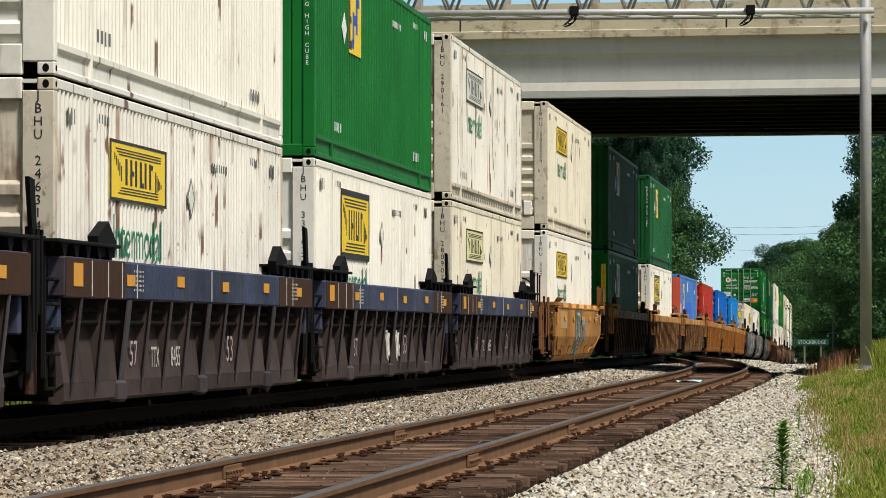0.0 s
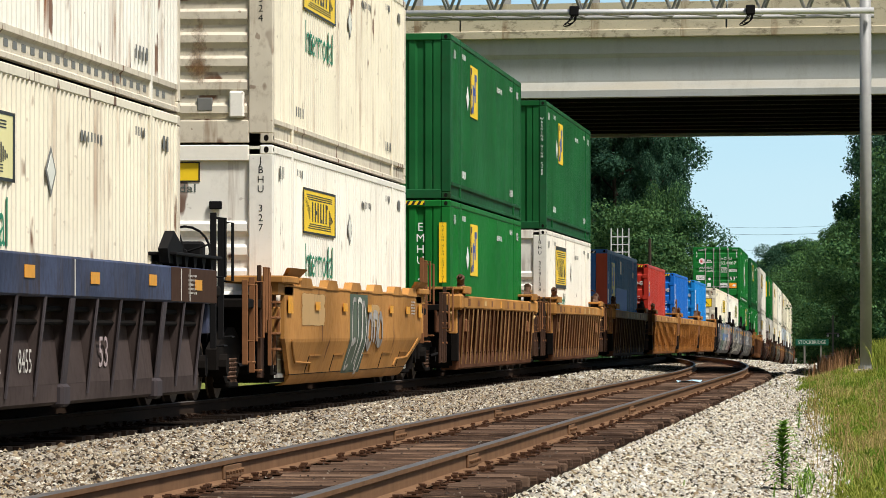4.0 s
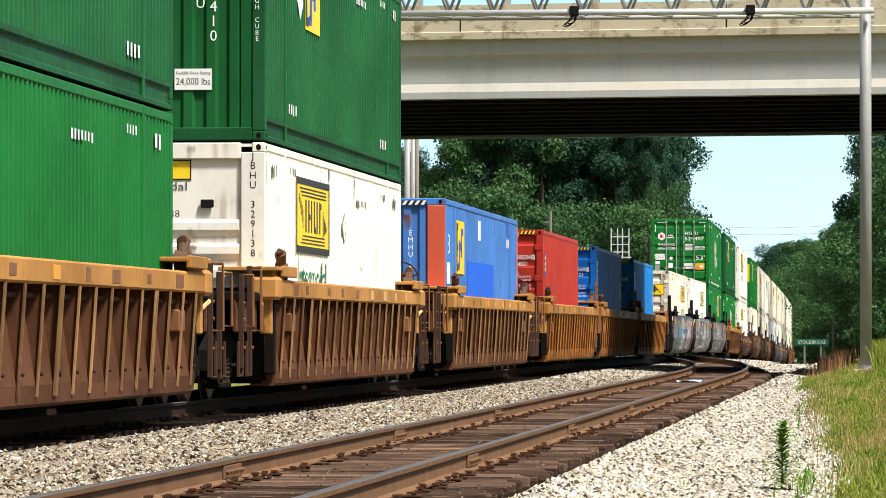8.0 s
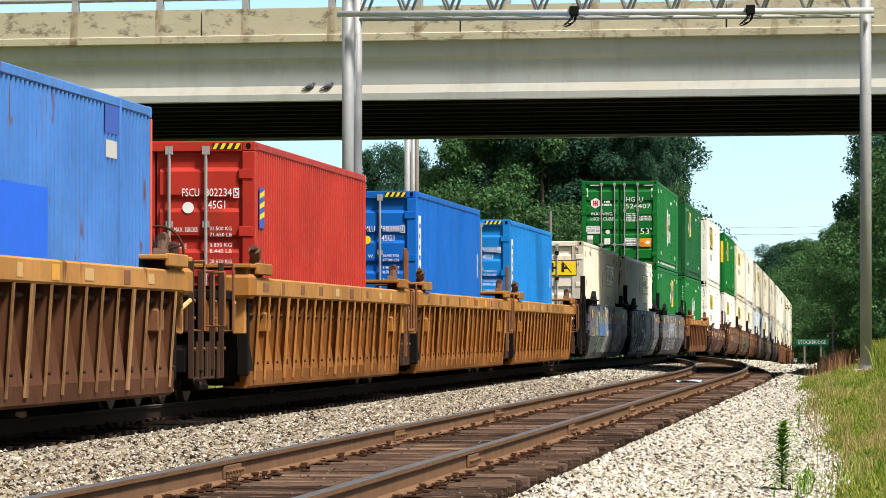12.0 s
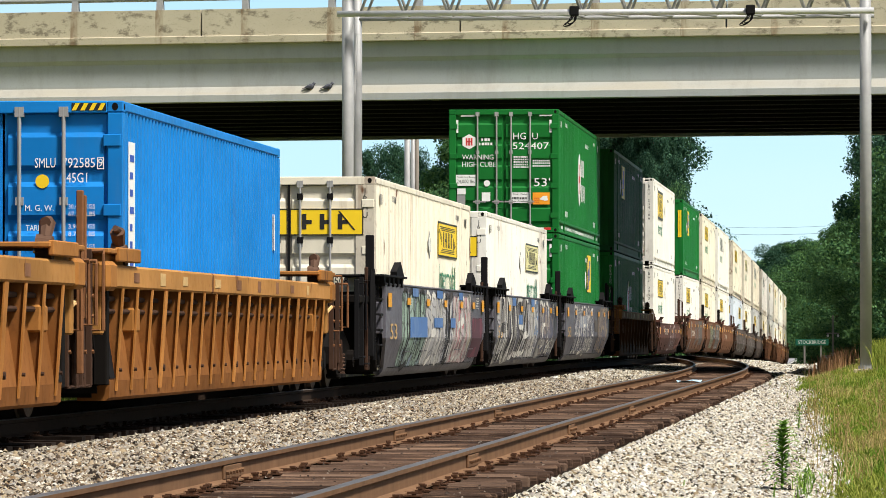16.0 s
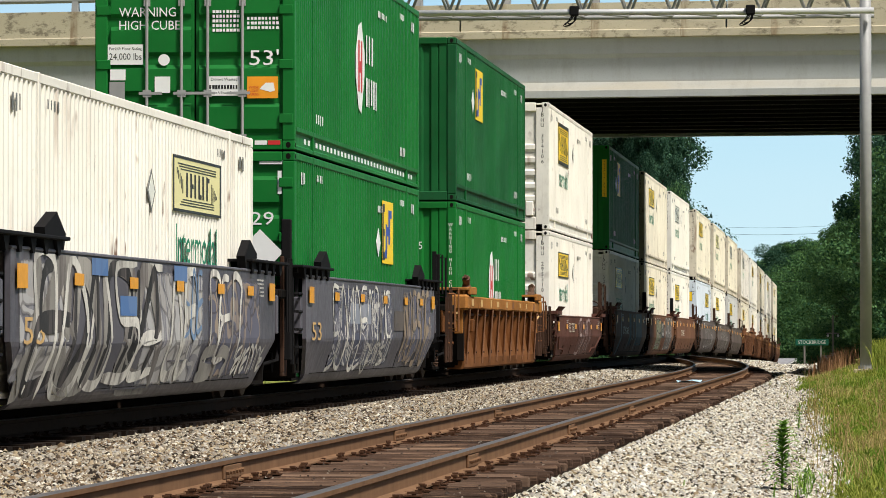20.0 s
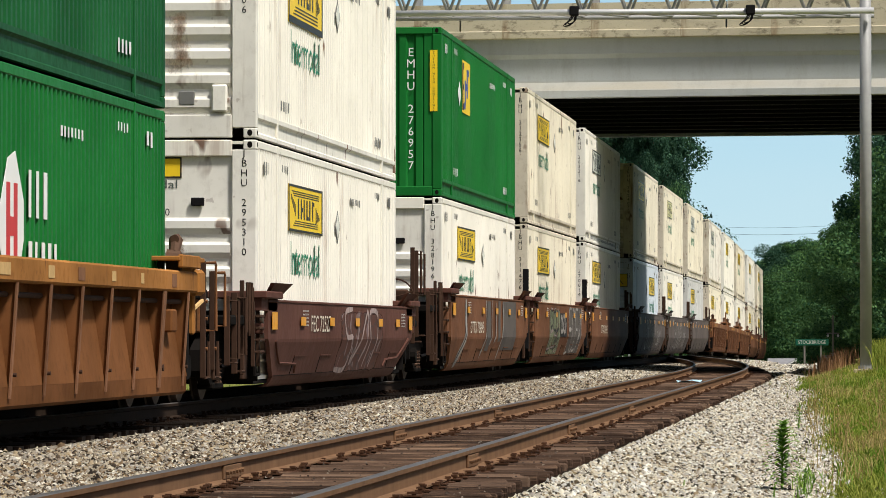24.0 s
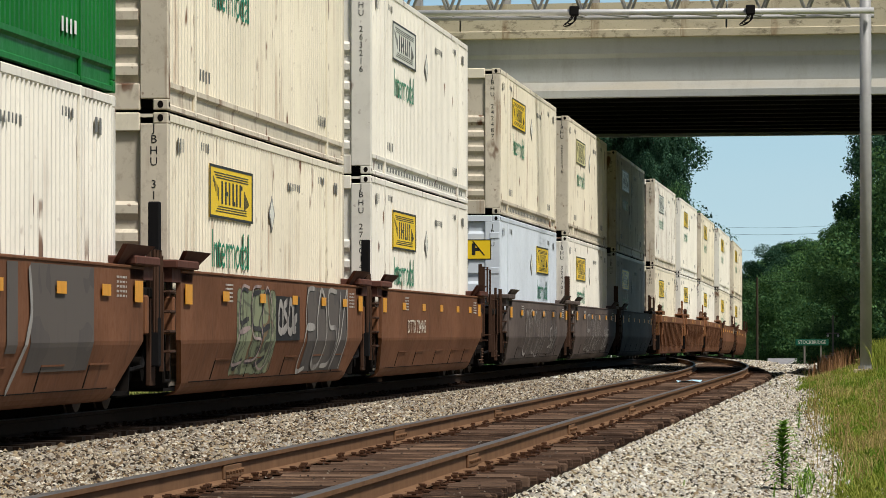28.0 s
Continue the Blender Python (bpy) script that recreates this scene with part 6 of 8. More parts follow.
def floor_label(c, x, z, y):
    p = flat(c, "floor_label", M_WHITE, x, z, 0.46, 0.26, y - 0.006, "white label with a floor rating")
    write("Forklift Floor Rating", 0.055, M_INK, p, FRONT(x, z + 0.075, y - 0.008), 0.42)
    write("24,000 lbs", 0.125, M_INK, p, FRONT(x, z - 0.03, y - 0.008), 0.42)


def hazard(c, x0, x1, z, y, mat=None):
    """Slanting warning stripes along a top edge."""
    mat = mat or M_LOGOY
    p = flat(c, "hazard_strip", M_INK, (x0 + x1) / 2, z, x1 - x0, 0.075, y, "striped warning strip")
    n = 4
    for k in range(n):
        a = x0 + (x1 - x0) * k / n
        w = (x1 - x0) / n
        part("stripe", Geo().prism([(a, z - 0.036), (a + w * 0.5, z - 0.036), (a + w * 0.95, z + 0.036), (a + w * 0.45, z + 0.036)], 1, y - 0.003, y - 0.001), mat, p)


def iso_doors(owner, digits, check, band=False, colour=None):
    def f(c, L, W):
        y = -L + 0.012
        write(owner, 0.14, M_WHITE, c, FRONT(0.43, 2.27, y), 0.21)
        write(digits, 0.14, M_WHITE, c, FRONT(0.77, 2.27, y), 0.33)
        part("check_box", frame_bars(Geo(), 0.955, 1.025, 2.21, 2.33, y, 0.010), M_WHITE, c)
        write(check, 0.12, M_WHITE, c, FRONT(0.99, 2.27, y))
        write("45G1", 0.14, M_WHITE, c, FRONT(0.76, 2.12, y), 0.21)
        disc(c, "emblem", M_WHITE if band is False else M_LOGOY, 0.40, 2.09, 0.07, y, "round emblem")
        gross, kg = ("MAX. GROSS", (("32.500 KG", "71.650 LB"), ("3.830 KG", "8.440 LB"), ("28.670 KG",))) if owner == "FSCU" else ("M. G. W.", (("30.480 KGS", "67.200 LBS"), ("3.900 KGS", "8.780 LBS"), ("26.580 KGS",)))
        for k, word in enumerate((gross, "TARE", "NET")):
            z = 1.82 - 0.20 * k
            write(word, 0.085, M_WHITE, c, FRONT(0.37 if k == 0 else 0.31, z, y), 0.29 if k == 0 else 0.15)
            for m, line in enumerate(kg[k]):
                write(line, 0.065, M_WHITE, c, FRONT(0.80, z + 0.015 - 0.075 * m, y), 0.27)
        hazard(c, 0.70, 1.05, CH - 0.06, -L - 0.004)
        x = W - 0.002
        if band:
            part("white_band", Geo().box(x, x + 0.003, -L + 0.35, -L + 0.75, 0.5, 2.5), M_WHITE, c, "upright white band with worn lettering")
            r = random.Random(3)
            g = Geo()
            for k in range(11):
                g.box(x + 0.004, x + 0.006, -L + 0.42, -L + 0.42 + r.uniform(0.15, 0.26), 0.55 + 0.175 * k, 0.62 + 0.175 * k)
            tagged(part("lettering", g, colour or M_BLUE, c), kind="stuff")
            tagged(part("lettering", bars(Geo(), L - 0.7, 1.55, 0.3, 0.5, x, 2, r), M_WHITE, c), kind="stuff")
        else:
            p = part("sticker", Geo().box(x, x + 0.003, -L + 0.42, -L + 0.85, 1.85, 2.35), M_BLUE, c, "small blue and yellow striped sticker")
            for k in range(3):
                part("stripe", Geo().prism([(-L + 0.42, 1.95 + 0.13 * k), (-L + 0.85, 2.0 + 0.13 * k), (-L + 0.85, 2.06 + 0.13 * k), (-L + 0.42, 2.01 + 0.13 * k)], 0, x + 0.004, x + 0.006), M_LOGOY, p)
    return f


def hub_doors(c, L, W):
    y = -L + 0.012
    hx = disc(c, "emblem", M_WHITE, -0.82, 2.14, 0.18, y, "white hexagonal emblem with red bars", 6)
    for a, b, d, e in ((-0.90, -0.86, 2.05, 2.23), (-0.84, -0.80, 2.05, 2.23), (-0.78, -0.74, 2.05, 2.23), (-0.86, -0.78, 2.125, 2.155)):
        part("emblem_bar", Geo().box(a, b, y - 0.003, y - 0.001, d, e), M_RED, hx)
    small_bars(c, M_WHITE, -0.42, 2.19, 0.22, 0.10, y, 1, 3)
    small_bars(c, M_WHITE, -0.42, 2.09, 0.34, 0.10, y, 1, 5)
    write("HG IU", 0.23, M_WHITE, c, FRONT(0.51, 2.26, y), 0.58)
    write("524407", 0.23, M_WHITE, c, FRONT(0.63, 2.03, y), 0.85)
    write("WARNING", 0.17, M_WHITE, c, FRONT(-0.61, 1.77, y), 0.74)
    write("HIGH CUBE", 0.17, M_WHITE, c, FRONT(-0.59, 1.60, y), 0.79)
    small_bars(c, M_WHITE, 0.41, 1.66, 0.36, 0.30, y, 5, 8, 2)
    small_bars(c, M_WHITE, 0.89, 1.63, 0.42, 0.18, y, 3, 9, 3)
    floor_label(c, -0.90, 1.23, y)
    disc(c, "seal", M_WHITE, -0.40, 1.16, 0.075, y, "round seal")
    flat(c, "sticker", M_WHITE, -1.0, 0.97, 0.20, 0.14, y)
    flat(c, "sticker", M_STEEL, -1.01, 0.76, 0.20, 0.24, y, "grey plate")
    flat(c, "sticker", M_WHITE, -0.42, 0.84, 0.20, 0.21, y)
    write("53'", 0.28, M_WHITE, c, FRONT(0.90, 1.17, y), 0.38)
    p = flat(c, "notice", M_WHITE, 0.38, 0.82, 0.42, 0.25, y, "white notice")
    write("Drivers Wanted", 0.055, M_INK, p, FRONT(0.38, 0.905, y - 0.002), 0.34)
    small_bars(p, M_INK, 0.38, 0.81, 0.38, 0.08, y - 0.003, 1, 10)
    write("Drive A Better Career", 0.045, M_INK, p, FRONT(0.38, 0.735, y - 0.002), 0.36)
    p = flat(c, "notice", M_ORANGE, 0.88, 0.80, 0.40, 0.28, y, "orange notice with a white shape")
    part("symbol", Geo().prism([(0.84, 0.78), (0.92, 0.86), (1.02, 0.86), (1.04, 0.76), (0.98, 0.74)], 1, y - 0.003, y - 0.001), M_WHITE, p)
    for k, w in enumerate(("WIDE", "RIGHT", "TURNS")):
        write(w, 0.045, M_RED, p, FRONT(0.765, 0.80 - 0.045 * k, y - 0.003), 0.13)
    for a, mm in ((0.86, M_WHITE), (1.03, M_RED)):
        flat(c, "reflective_tape", mm, a, 0.09, 0.16, 0.055, -L - 0.004)
    for a in (-0.85, 1.0):
        flat(c, "reflective_tape", M_WHITE, a, 2.76, 0.32, 0.05, y)
    for a in (-1.10, 1.19 - 0.09):
        flat(c, "reflective_tape", M_WHITE, a, 2.50, 0.05, 0.30, y)


def green_doors(c, L, W):
    y = -L + 0.012
    write("629", 0.24, M_WHITE, c, FRONT(0.80, 2.03, y), 0.45)
    part("placard", Geo().prism([(0.85, 1.30), (1.15, 1.60), (0.85, 1.90), (0.55, 1.60)], 1, y - 0.02, y - 0.016), M_WHITE, c, "white diamond placard")
    flat(c, "reflective_tape", M_WHITE, 1.0, 2.76, 0.32, 0.05, y)
    flat(c, "reflective_tape", M_WHITE, 1.10, 2.50, 0.05, 0.30, y)


def banner_doors(digits):
    def f(c, L, W):
        y = -L - 0.002
        for s, a, b in ((-1, -1.12, -0.015), (1, 0.015, 1.12)):
            p = part("decal_panel", Geo().box(a, b, y, y + 0.006, 2.02, 2.42), M_LOGOY, c, "yellow banner across the doors")
            part("emblem", frame_bars(Geo(), a, b, 2.02, 2.42, y - 0.003, 0.018), M_INK, p)
            for k in range(3):
                x = a + 0.18 + 0.27 * k
                if x < b - 0.3 or s < 0:
                    part("emblem_bar", Geo().box(x, x + 0.07, y - 0.003, y - 0.001, 2.11, 2.34).box(x + 0.07, x + 0.15, y - 0.003, y - 0.001, 2.19, 2.25), M_INK, p)
        part("emblem_bar", Geo().prism([(0.74, 2.38), (0.77, 2.38), (1.0, 2.10), (0.97, 2.10)], 1, y - 0.003, y - 0.001), M_INK, c)
        if digits:
            write(digits, 0.14, M_INK, c, FRONT(0.75, 1.34, -L + 0.01))
        for z in (0.35, 1.05, 1.95, 2.6):
            for s in (-0.62, -0.17, 0.17, 0.62):
                part("bar_keeper", stored(("keeper", s, z, L), lambda: Geo().box(s - 0.045, s + 0.045, -L - 0.035, -L + 0.03, z - 0.05, z + 0.05, 0.01).mesh("bar_keeper", M_BLACK)), M_BLACK, c)
        part("door_seal", frame_bars(Geo(), -W + 0.17, W - 0.17, 0.12, CH - 0.10, -L + 0.005, 0.03).box(-0.02, 0.02, -L + 0.005, -L + 0.03, 0.12, CH - 0.1), M_BLACK, c, "black rubber door seal")
    return f


def patched_blue(c, L, W):
    y, x = -L + 0.018, W - 0.012
    write("3", 0.50, M_WHITE, c, FRONT(0.08, 2.09, y))
    flat(c, "sticker", M_WHITE, 0.05, 1.58, 0.32, 0.34, y)
    write("3", 0.50, M_WHITE, c, SIDE(-L + 0.85, 2.10, x), 0.5)
    for a, b, d, e, m, lab in ((0.45, 1.05, 1.42, 1.80, M_WHITE, "white patch"), (6.75, 7.3, 2.30, 2.67, M_WHITE, "white patch"), (4.5, 10.2, 1.12, 1.88, plain("overpaint_blue", (0.007, 0.118, 0.70), 0.6), "brighter blue patch of overpaint"), (13.3, 14.2, 2.52, 2.80, M_BLUE, "dark blue patch"), (13.35, 14.0, 2.28, 2.45, M_GRIMEW, "pale number patch")):
        part("patch", Geo().box(x, x + 0.004, -L + a, -L + b, d, e), m, c, lab)
    hazard(c, 0.55, 0.98, CH - 0.075, -L - 0.004, M_WHITE)


def end_emblem(c, L, W):
    p = flat(c, "decal_panel", M_WHITE, 0.16, 2.38, 0.34, 0.40, -L + 0.016, "white panel with a blue mark")
    for a, b, d, e in ((0.04, 0.09, 2.25, 2.48), (0.09, 0.14, 2.40, 2.48), (0.16, 0.20, 2.30, 2.48), (0.22, 0.30, 2.40, 2.48)):
        part("emblem_bar", Geo().box(a, b, -L + 0.012, -L + 0.014, d, e), M_BLUE, p)
    hazard(c, 0.45, 0.85, CH - 0.05, -L - 0.004)


# ---- well cars ----
def axle_mesh():
    g = Geo()
    g.tube((-0.85, 0, 0), (0.85, 0, 0), 0.075, 8)
    for s in (-1, 1):
        prof = [(0.80, 0.10), (0.815, 0.30), (0.79, 0.36), (0.77, 0.42), (0.70, 0.422), (0.685, 0.445), (0.675, 0.44), (0.70, 0.36), (0.73, 0.30), (0.70, 0.10)]
        n = 24
        base = len(g.v)
        for k in range(n):
            a = math.tau * k / n
            g.v += [(s * x, r * math.cos(a), r * math.sin(a)) for x, r in prof]
        m = len(prof)
        for k in range(n):
            for j in range(m):
                g.f.append((base + k * m + j, base + k * m + (j + 1) % m, base + ((k + 1) % n) * m + (j + 1) % m, base + ((k + 1) % n) * m + j))
        for k in range(4):   # marks of wear and lightening bosses on the disc
            a = math.tau * (k + 0.3) / 4
            g.tube((s * 0.79, 0.21 * math.cos(a), 0.21 * math.sin(a)), (s * 0.822, 0.21 * math.cos(a), 0.21 * math.sin(a)), 0.03, 6)
    return g.mesh("wheelset", plain("wheel_steel", (0.085, 0.06, 0.045), 0.6, 0.4, 0.3, 8.0))


AXLES = []


def truck(car, y, style_mat):
    """A two-axle bogie under a car's end."""
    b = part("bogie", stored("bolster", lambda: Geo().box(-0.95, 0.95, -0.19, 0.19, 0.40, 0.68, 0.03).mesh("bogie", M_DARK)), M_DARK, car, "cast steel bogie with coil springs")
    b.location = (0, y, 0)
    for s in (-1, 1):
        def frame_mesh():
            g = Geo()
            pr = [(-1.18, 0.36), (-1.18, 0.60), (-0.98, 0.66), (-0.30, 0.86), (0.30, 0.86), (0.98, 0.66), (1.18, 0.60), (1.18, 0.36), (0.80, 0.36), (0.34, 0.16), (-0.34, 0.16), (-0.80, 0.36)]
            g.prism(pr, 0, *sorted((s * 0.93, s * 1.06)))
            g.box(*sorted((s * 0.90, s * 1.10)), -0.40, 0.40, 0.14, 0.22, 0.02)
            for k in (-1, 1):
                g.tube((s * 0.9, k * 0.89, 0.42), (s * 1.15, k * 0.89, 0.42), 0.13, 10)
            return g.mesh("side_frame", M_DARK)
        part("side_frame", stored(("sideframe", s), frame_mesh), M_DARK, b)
        def coil():
            g = Geo()
            for o in (-0.2, 0.0, 0.2):
                n = 36
                pts = [(s * 1.02 + 0.075 * math.cos(k / n * math.tau * 5), o + 0.075 * math.sin(k / n * math.tau * 5), 0.22 + 0.26 * k / n) for k in range(n + 1)]
                g.path(pts, 0.018, 4)
            return g.mesh("coil_spring", M_RUSTY)
        part("coil_spring", stored(("coil", s), coil), M_RUSTY, b, "nest of coil springs")
    for k in (-0.89, 0.89):
        w = part("wheelset", stored("axle", axle_mesh), M_DARK, b)
        w.location = (0, k, 0.42)
        AXLES.append(w)


M_MAUVE = plain("worn_mauve_spray", (0.36, 0.29, 0.29), 0.8, 0, 0.4, 5.0)
M_CHALK = plain("chalky_stencil", (0.62, 0.57, 0.47), 0.8, 0, 0.2, 10.0)
M_RUSTB = plain("rust_orange_steel", (0.19, 0.085, 0.038), 0.8, 0, 0.4, 8.0)
M_GRIT = plain("grimy_brown_steel", (0.055, 0.030, 0.020), 0.8, 0, 0.3, 7.0)
M_CHIP = plain("pale_yellow_stencil", (0.52, 0.34, 0.15), 0.8, 0, 0.3, 12.0)
M_RUSTY = plain("rusty_spring", (0.11, 0.065, 0.045), 0.8, 0.2, 0.3, 9.0)


def ladder(car, x, y, z0, z1, mat, s):
    """Side ladder of bent rods."""
    for k in range(4):
        r = part("rung", stored(("rung", mat.name), lambda: Geo().path([(-0.05, -0.2, 0), (0.03, -0.2, 0), (0.03, 0.2, 0), (-0.05, 0.2, 0)], 0.013, 6).mesh("rung", mat)), mat, car, "bent steel rung")
        r.location = (x, y, z0 + (z1 - z0) * (k + 0.5) / 4)
    for o in (-0.215, 0.215):
        part("stile", Geo().box(x - 0.06, x - 0.02, y + o - 0.025, y + o + 0.025, z0 - 0.1, z1 + 0.1), mat, car)


def brake_wheel(car, x, y, z, mat):
    g = Geo()
    n = 20
    pts = [(x + 0.28 * math.cos(math.tau * k / n), y, z + 0.28 * math.sin(math.tau * k / n)) for k in range(n + 1)]
    g.path(pts, 0.014, 6)
    for k in range(4):
        a = math.tau * k / 4 + 0.3
        g.tube((x, y, z), (x + 0.28 * math.cos(a), y, z + 0.28 * math.sin(a)), 0.012, 5)
    g.tube((x, y - 0.06, z), (x, y + 0.15, z), 0.03, 8)
    w = part("brake_wheel", g, mat, car, "spoked hand brake wheel")
    part("brake_housing", Geo().box(x - 0.18, x + 0.18, y + 0.1, y + 0.35, z - 0.45, z + 0.12, 0.03), mat, car)


def spray(name, colours, bands=1.6, warp=1.3, seed=0.0):
    """Spray-painted letters run together: bent bands of colour with dark and light outlines."""
    if "spray_" + name in MATS:
        return MATS["spray_" + name]
    m, t, b = nodes_of("spray_" + name)
    tc = t.nodes.new("ShaderNodeTexCoord")
    mp = t.nodes.new("ShaderNodeMapping")
    mp.inputs["Location"].default_value = (seed, seed * 1.7, seed * 0.6)
    mp.inputs["Scale"].default_value = (0.0, 0.75, 1.5)
    t.links.new(tc.outputs["Object"], mp.inputs["Vector"])
    n = t.nodes.new("ShaderNodeTexNoise")
    n.inputs["Scale"].default_value, n.inputs["Detail"].default_value = 1.1, 1.5
    t.links.new(mp.outputs["Vector"], n.inputs["Vector"])
    va = t.nodes.new("ShaderNodeVectorMath")
    va.operation = "MULTIPLY_ADD"
    va.inputs[1].default_value = (warp, warp, warp * 0.5)
    t.links.new(n.outputs["Color"], va.inputs[0])
    t.links.new(mp.outputs["Vector"], va.inputs[2])
    w = t.nodes.new("ShaderNodeTexWave")
    w.bands_direction, w.wave_profile = "Y", "TRI"
    w.inputs["Scale"].default_value, w.inputs["Distortion"].default_value, w.inputs["Detail"].default_value, w.inputs["Detail Scale"].default_value = bands * 0.16, 3.5, 1.5, 1.4
    t.links.new(va.outputs[0], w.inputs["Vector"])
    r = t.nodes.new("ShaderNodeValToRGB")
    r.color_ramp.interpolation = "CONSTANT"
    el = r.color_ramp.elements
    while len(el) < len(colours):
        el.new(0.5)
    for k, (e, c) in enumerate(zip(el, colours)):
        e.position, e.color = c[0], (*c[1], 1)
    # letters: cells of flat colour with dark rims, laid over the bands
    cell = t.nodes.new("ShaderNodeTexVoronoi")
    cell.inputs["Scale"].default_value = 1.7
    t.links.new(va.outputs[0], cell.inputs["Vector"])
    rim = t.nodes.new("ShaderNodeTexVoronoi")
    rim.feature = "DISTANCE_TO_EDGE"
    rim.inputs["Scale"].default_value = 1.7
    t.links.new(va.outputs[0], rim.inputs["Vector"])
    sep = t.nodes.new("ShaderNodeSeparateColor")
    t.links.new(cell.outputs["Color"], sep.inputs[0])
    blend = mix(t, 0.62, w.outputs["Fac"], sep.outputs[0])
    t.links.new(blend, r.inputs["Fac"])
    fine = noise_node(t, coords(t, (4, 3.0, 1.2), 11.0), 1.0, 6, 0.7)
    col = mix(t, ramp(t, fine, [(0.42, GREY(0.1)), (0.72, GREY(0.8))]), r.outputs["Color"], colours[0][1])
    col = mix(t, ramp(t, rim.outputs["Distance"], [(0.03, GREY(0.55 if len(colours) > 3 else 0.0)), (0.06, GREY(0))]), col, (0.05, 0.045, 0.045))
    col = mix(t, ramp(t, fine, [(0.55, GREY(0)), (0.80, GREY(0.6))]), col, (0.085, 0.070, 0.062))
    t.links.new(col, b.inputs["Base Color"])
    b.inputs["Roughness"].default_value, b.inputs["Specular IOR Level"].default_value = 0.7, 0.08
    # the paint thins out raggedly towards the field's edges
    gen = t.nodes.new("ShaderNodeSeparateXYZ")
    t.links.new(tc.outputs["Generated"], gen.inputs[0])
    if "patch" not in name and "block" not in name:
        edge = None
        for out in ("Y", "Z"):
            e = ramp(t, gen.outputs[out], [(0.0, GREY(0)), (0.10, GREY(1)), (0.90, GREY(1)), (1.0, GREY(0.15))])
            edge = e if edge is None else mix(t, 1.0, edge, e, "MULTIPLY")
        rag = noise_node(t, coords(t, (3, 2.2, 1.6), 5.0), 1.0, 5, 0.65)
        cover = ramp(t, mix(t, 0.5, edge, rag), [(0.50, GREY(0)), (0.62, GREY(0.93))])
        clear = t.nodes.new("ShaderNodeBsdfTransparent")
        ms = t.nodes.new("ShaderNodeMixShader")
        t.links.new(cover, ms.inputs[0])
        t.links.new(clear.outputs[0], ms.inputs[1])
        t.links.new(b.outputs[0], ms.inputs[2])
        t.links.new(ms.outputs[0], t.nodes["Material Output"].inputs["Surface"])
    MATS["spray_" + name] = m
    return m


def flare(d, s, HB, zt):
    """A guide that leans outward from the rim, longer at its top."""
    g = Geo()
    a0, a1, b0, b1 = d * (HB - 0.15), d * (HB - 1.15), d * (HB + 0.25), d * (HB - 1.45)
    lo, hi = s * 1.44, s * 1.60
    v = []
    for t in (0, s * -0.05):
        v += [(lo + t, a0, zt + 0.03), (lo + t, a1, zt + 0.03), (hi + t, b1, zt + 0.23), (hi + t, b0, zt + 0.23)]
    return g.add(v, [(0, 1, 2, 3), (7, 6, 5, 4), (0, 4, 5, 1), (1, 5, 6, 2), (2, 6, 7, 3), (3, 7, 4, 0)])


def ribbon(g, pts, w, surf, top, lift=0.0):
    """A painted stroke of even width along a smooth curve through (y, z) points on a side."""
    P = [Vector(p) for p in pts]
    P = [P[0] * 2 - P[1], *P, P[-1] * 2 - P[-2]]
    run = []
    for i in range(1, len(P) - 2):
        a, b, c, d = P[i - 1:i + 3]
        for j in range(5):
            f = j / 5
            run.append(0.5 * (2 * b + (c - a) * f + (2 * a - 5 * b + 4 * c - d) * f * f + (3 * b - a - 3 * c + d) * f ** 3))
    run.append(P[-2])
    base, m = len(g.v), len(run)
    for i, p in enumerate(run):
        t = run[min(i + 1, m - 1)] - run[max(i - 1, 0)]
        n = Vector((-t.y, t.x)).normalized() * w / 2 * (0.7 if i in (0, m - 1) else 1.0)
        for q in (p + n, p - n):
            z = min(max(q.y, 0.18), top)
            g.v.append((surf(z) + lift + 0.00006 * i, q.x, z))
    g.f += [(base + 2 * i, base + 2 * i + 1, base + 2 * i + 3, base + 2 * i + 2) for i in range(m - 1)]


def tag(rnd, y0, y1, n, z0, z1, w, surf, top):
    """A row of tall invented letter shapes, which lean over below the kink; plain stems where n is negative."""
    g = Geo()
    stems, n = n < 0, abs(n)
    step = (y1 - y0) / n
    for k in range(n):
        a, b = y0 + step * k, y0 + step * (k + rnd.uniform(0.66, 0.86))
        m = z0 + (z1 - z0) * rnd.uniform(0.42, 0.66)
        lo = z0 + rnd.uniform(0, 0.12) * (z1 - z0)
        form = ([(a, lo), (a + 0.1 * step, m), (a + 0.1 * step, z1), (b, z1 - 0.05), (b, m), (b - 0.2 * step, lo)],
                [(b, z1), (a, z1 - 0.06), (a + 0.1 * step, m), (b, m - 0.06), (b - 0.1 * step, lo + 0.05), (a - 0.2 * step, lo)],
                [(b, z1), (a + 0.1 * step, z1 - 0.04), (a, m), (b, m + 0.02), (a, m - 0.04), (a - 0.2 * step, lo), (b - 0.2 * step, lo + 0.05)],
                [(a, m), (a + 0.3 * step, z1), (b, m + 0.1), (b - 0.1 * step, lo), (a - 0.1 * step, lo + 0.05), (a, m)],
                [(a + 0.1 * step, z1), (a, m), (a - 0.2 * step, lo), (a + 0.3 * step, m), (b, z1), (b, m), (b - 0.2 * step, lo)])[rnd.randrange(5)]
        if stems:
            form = [(a + 0.1 * step, z1), (a + 0.08 * step, 0.95), (a + 0.05 * step, 0.72), (a - 0.25 * step, z0)]
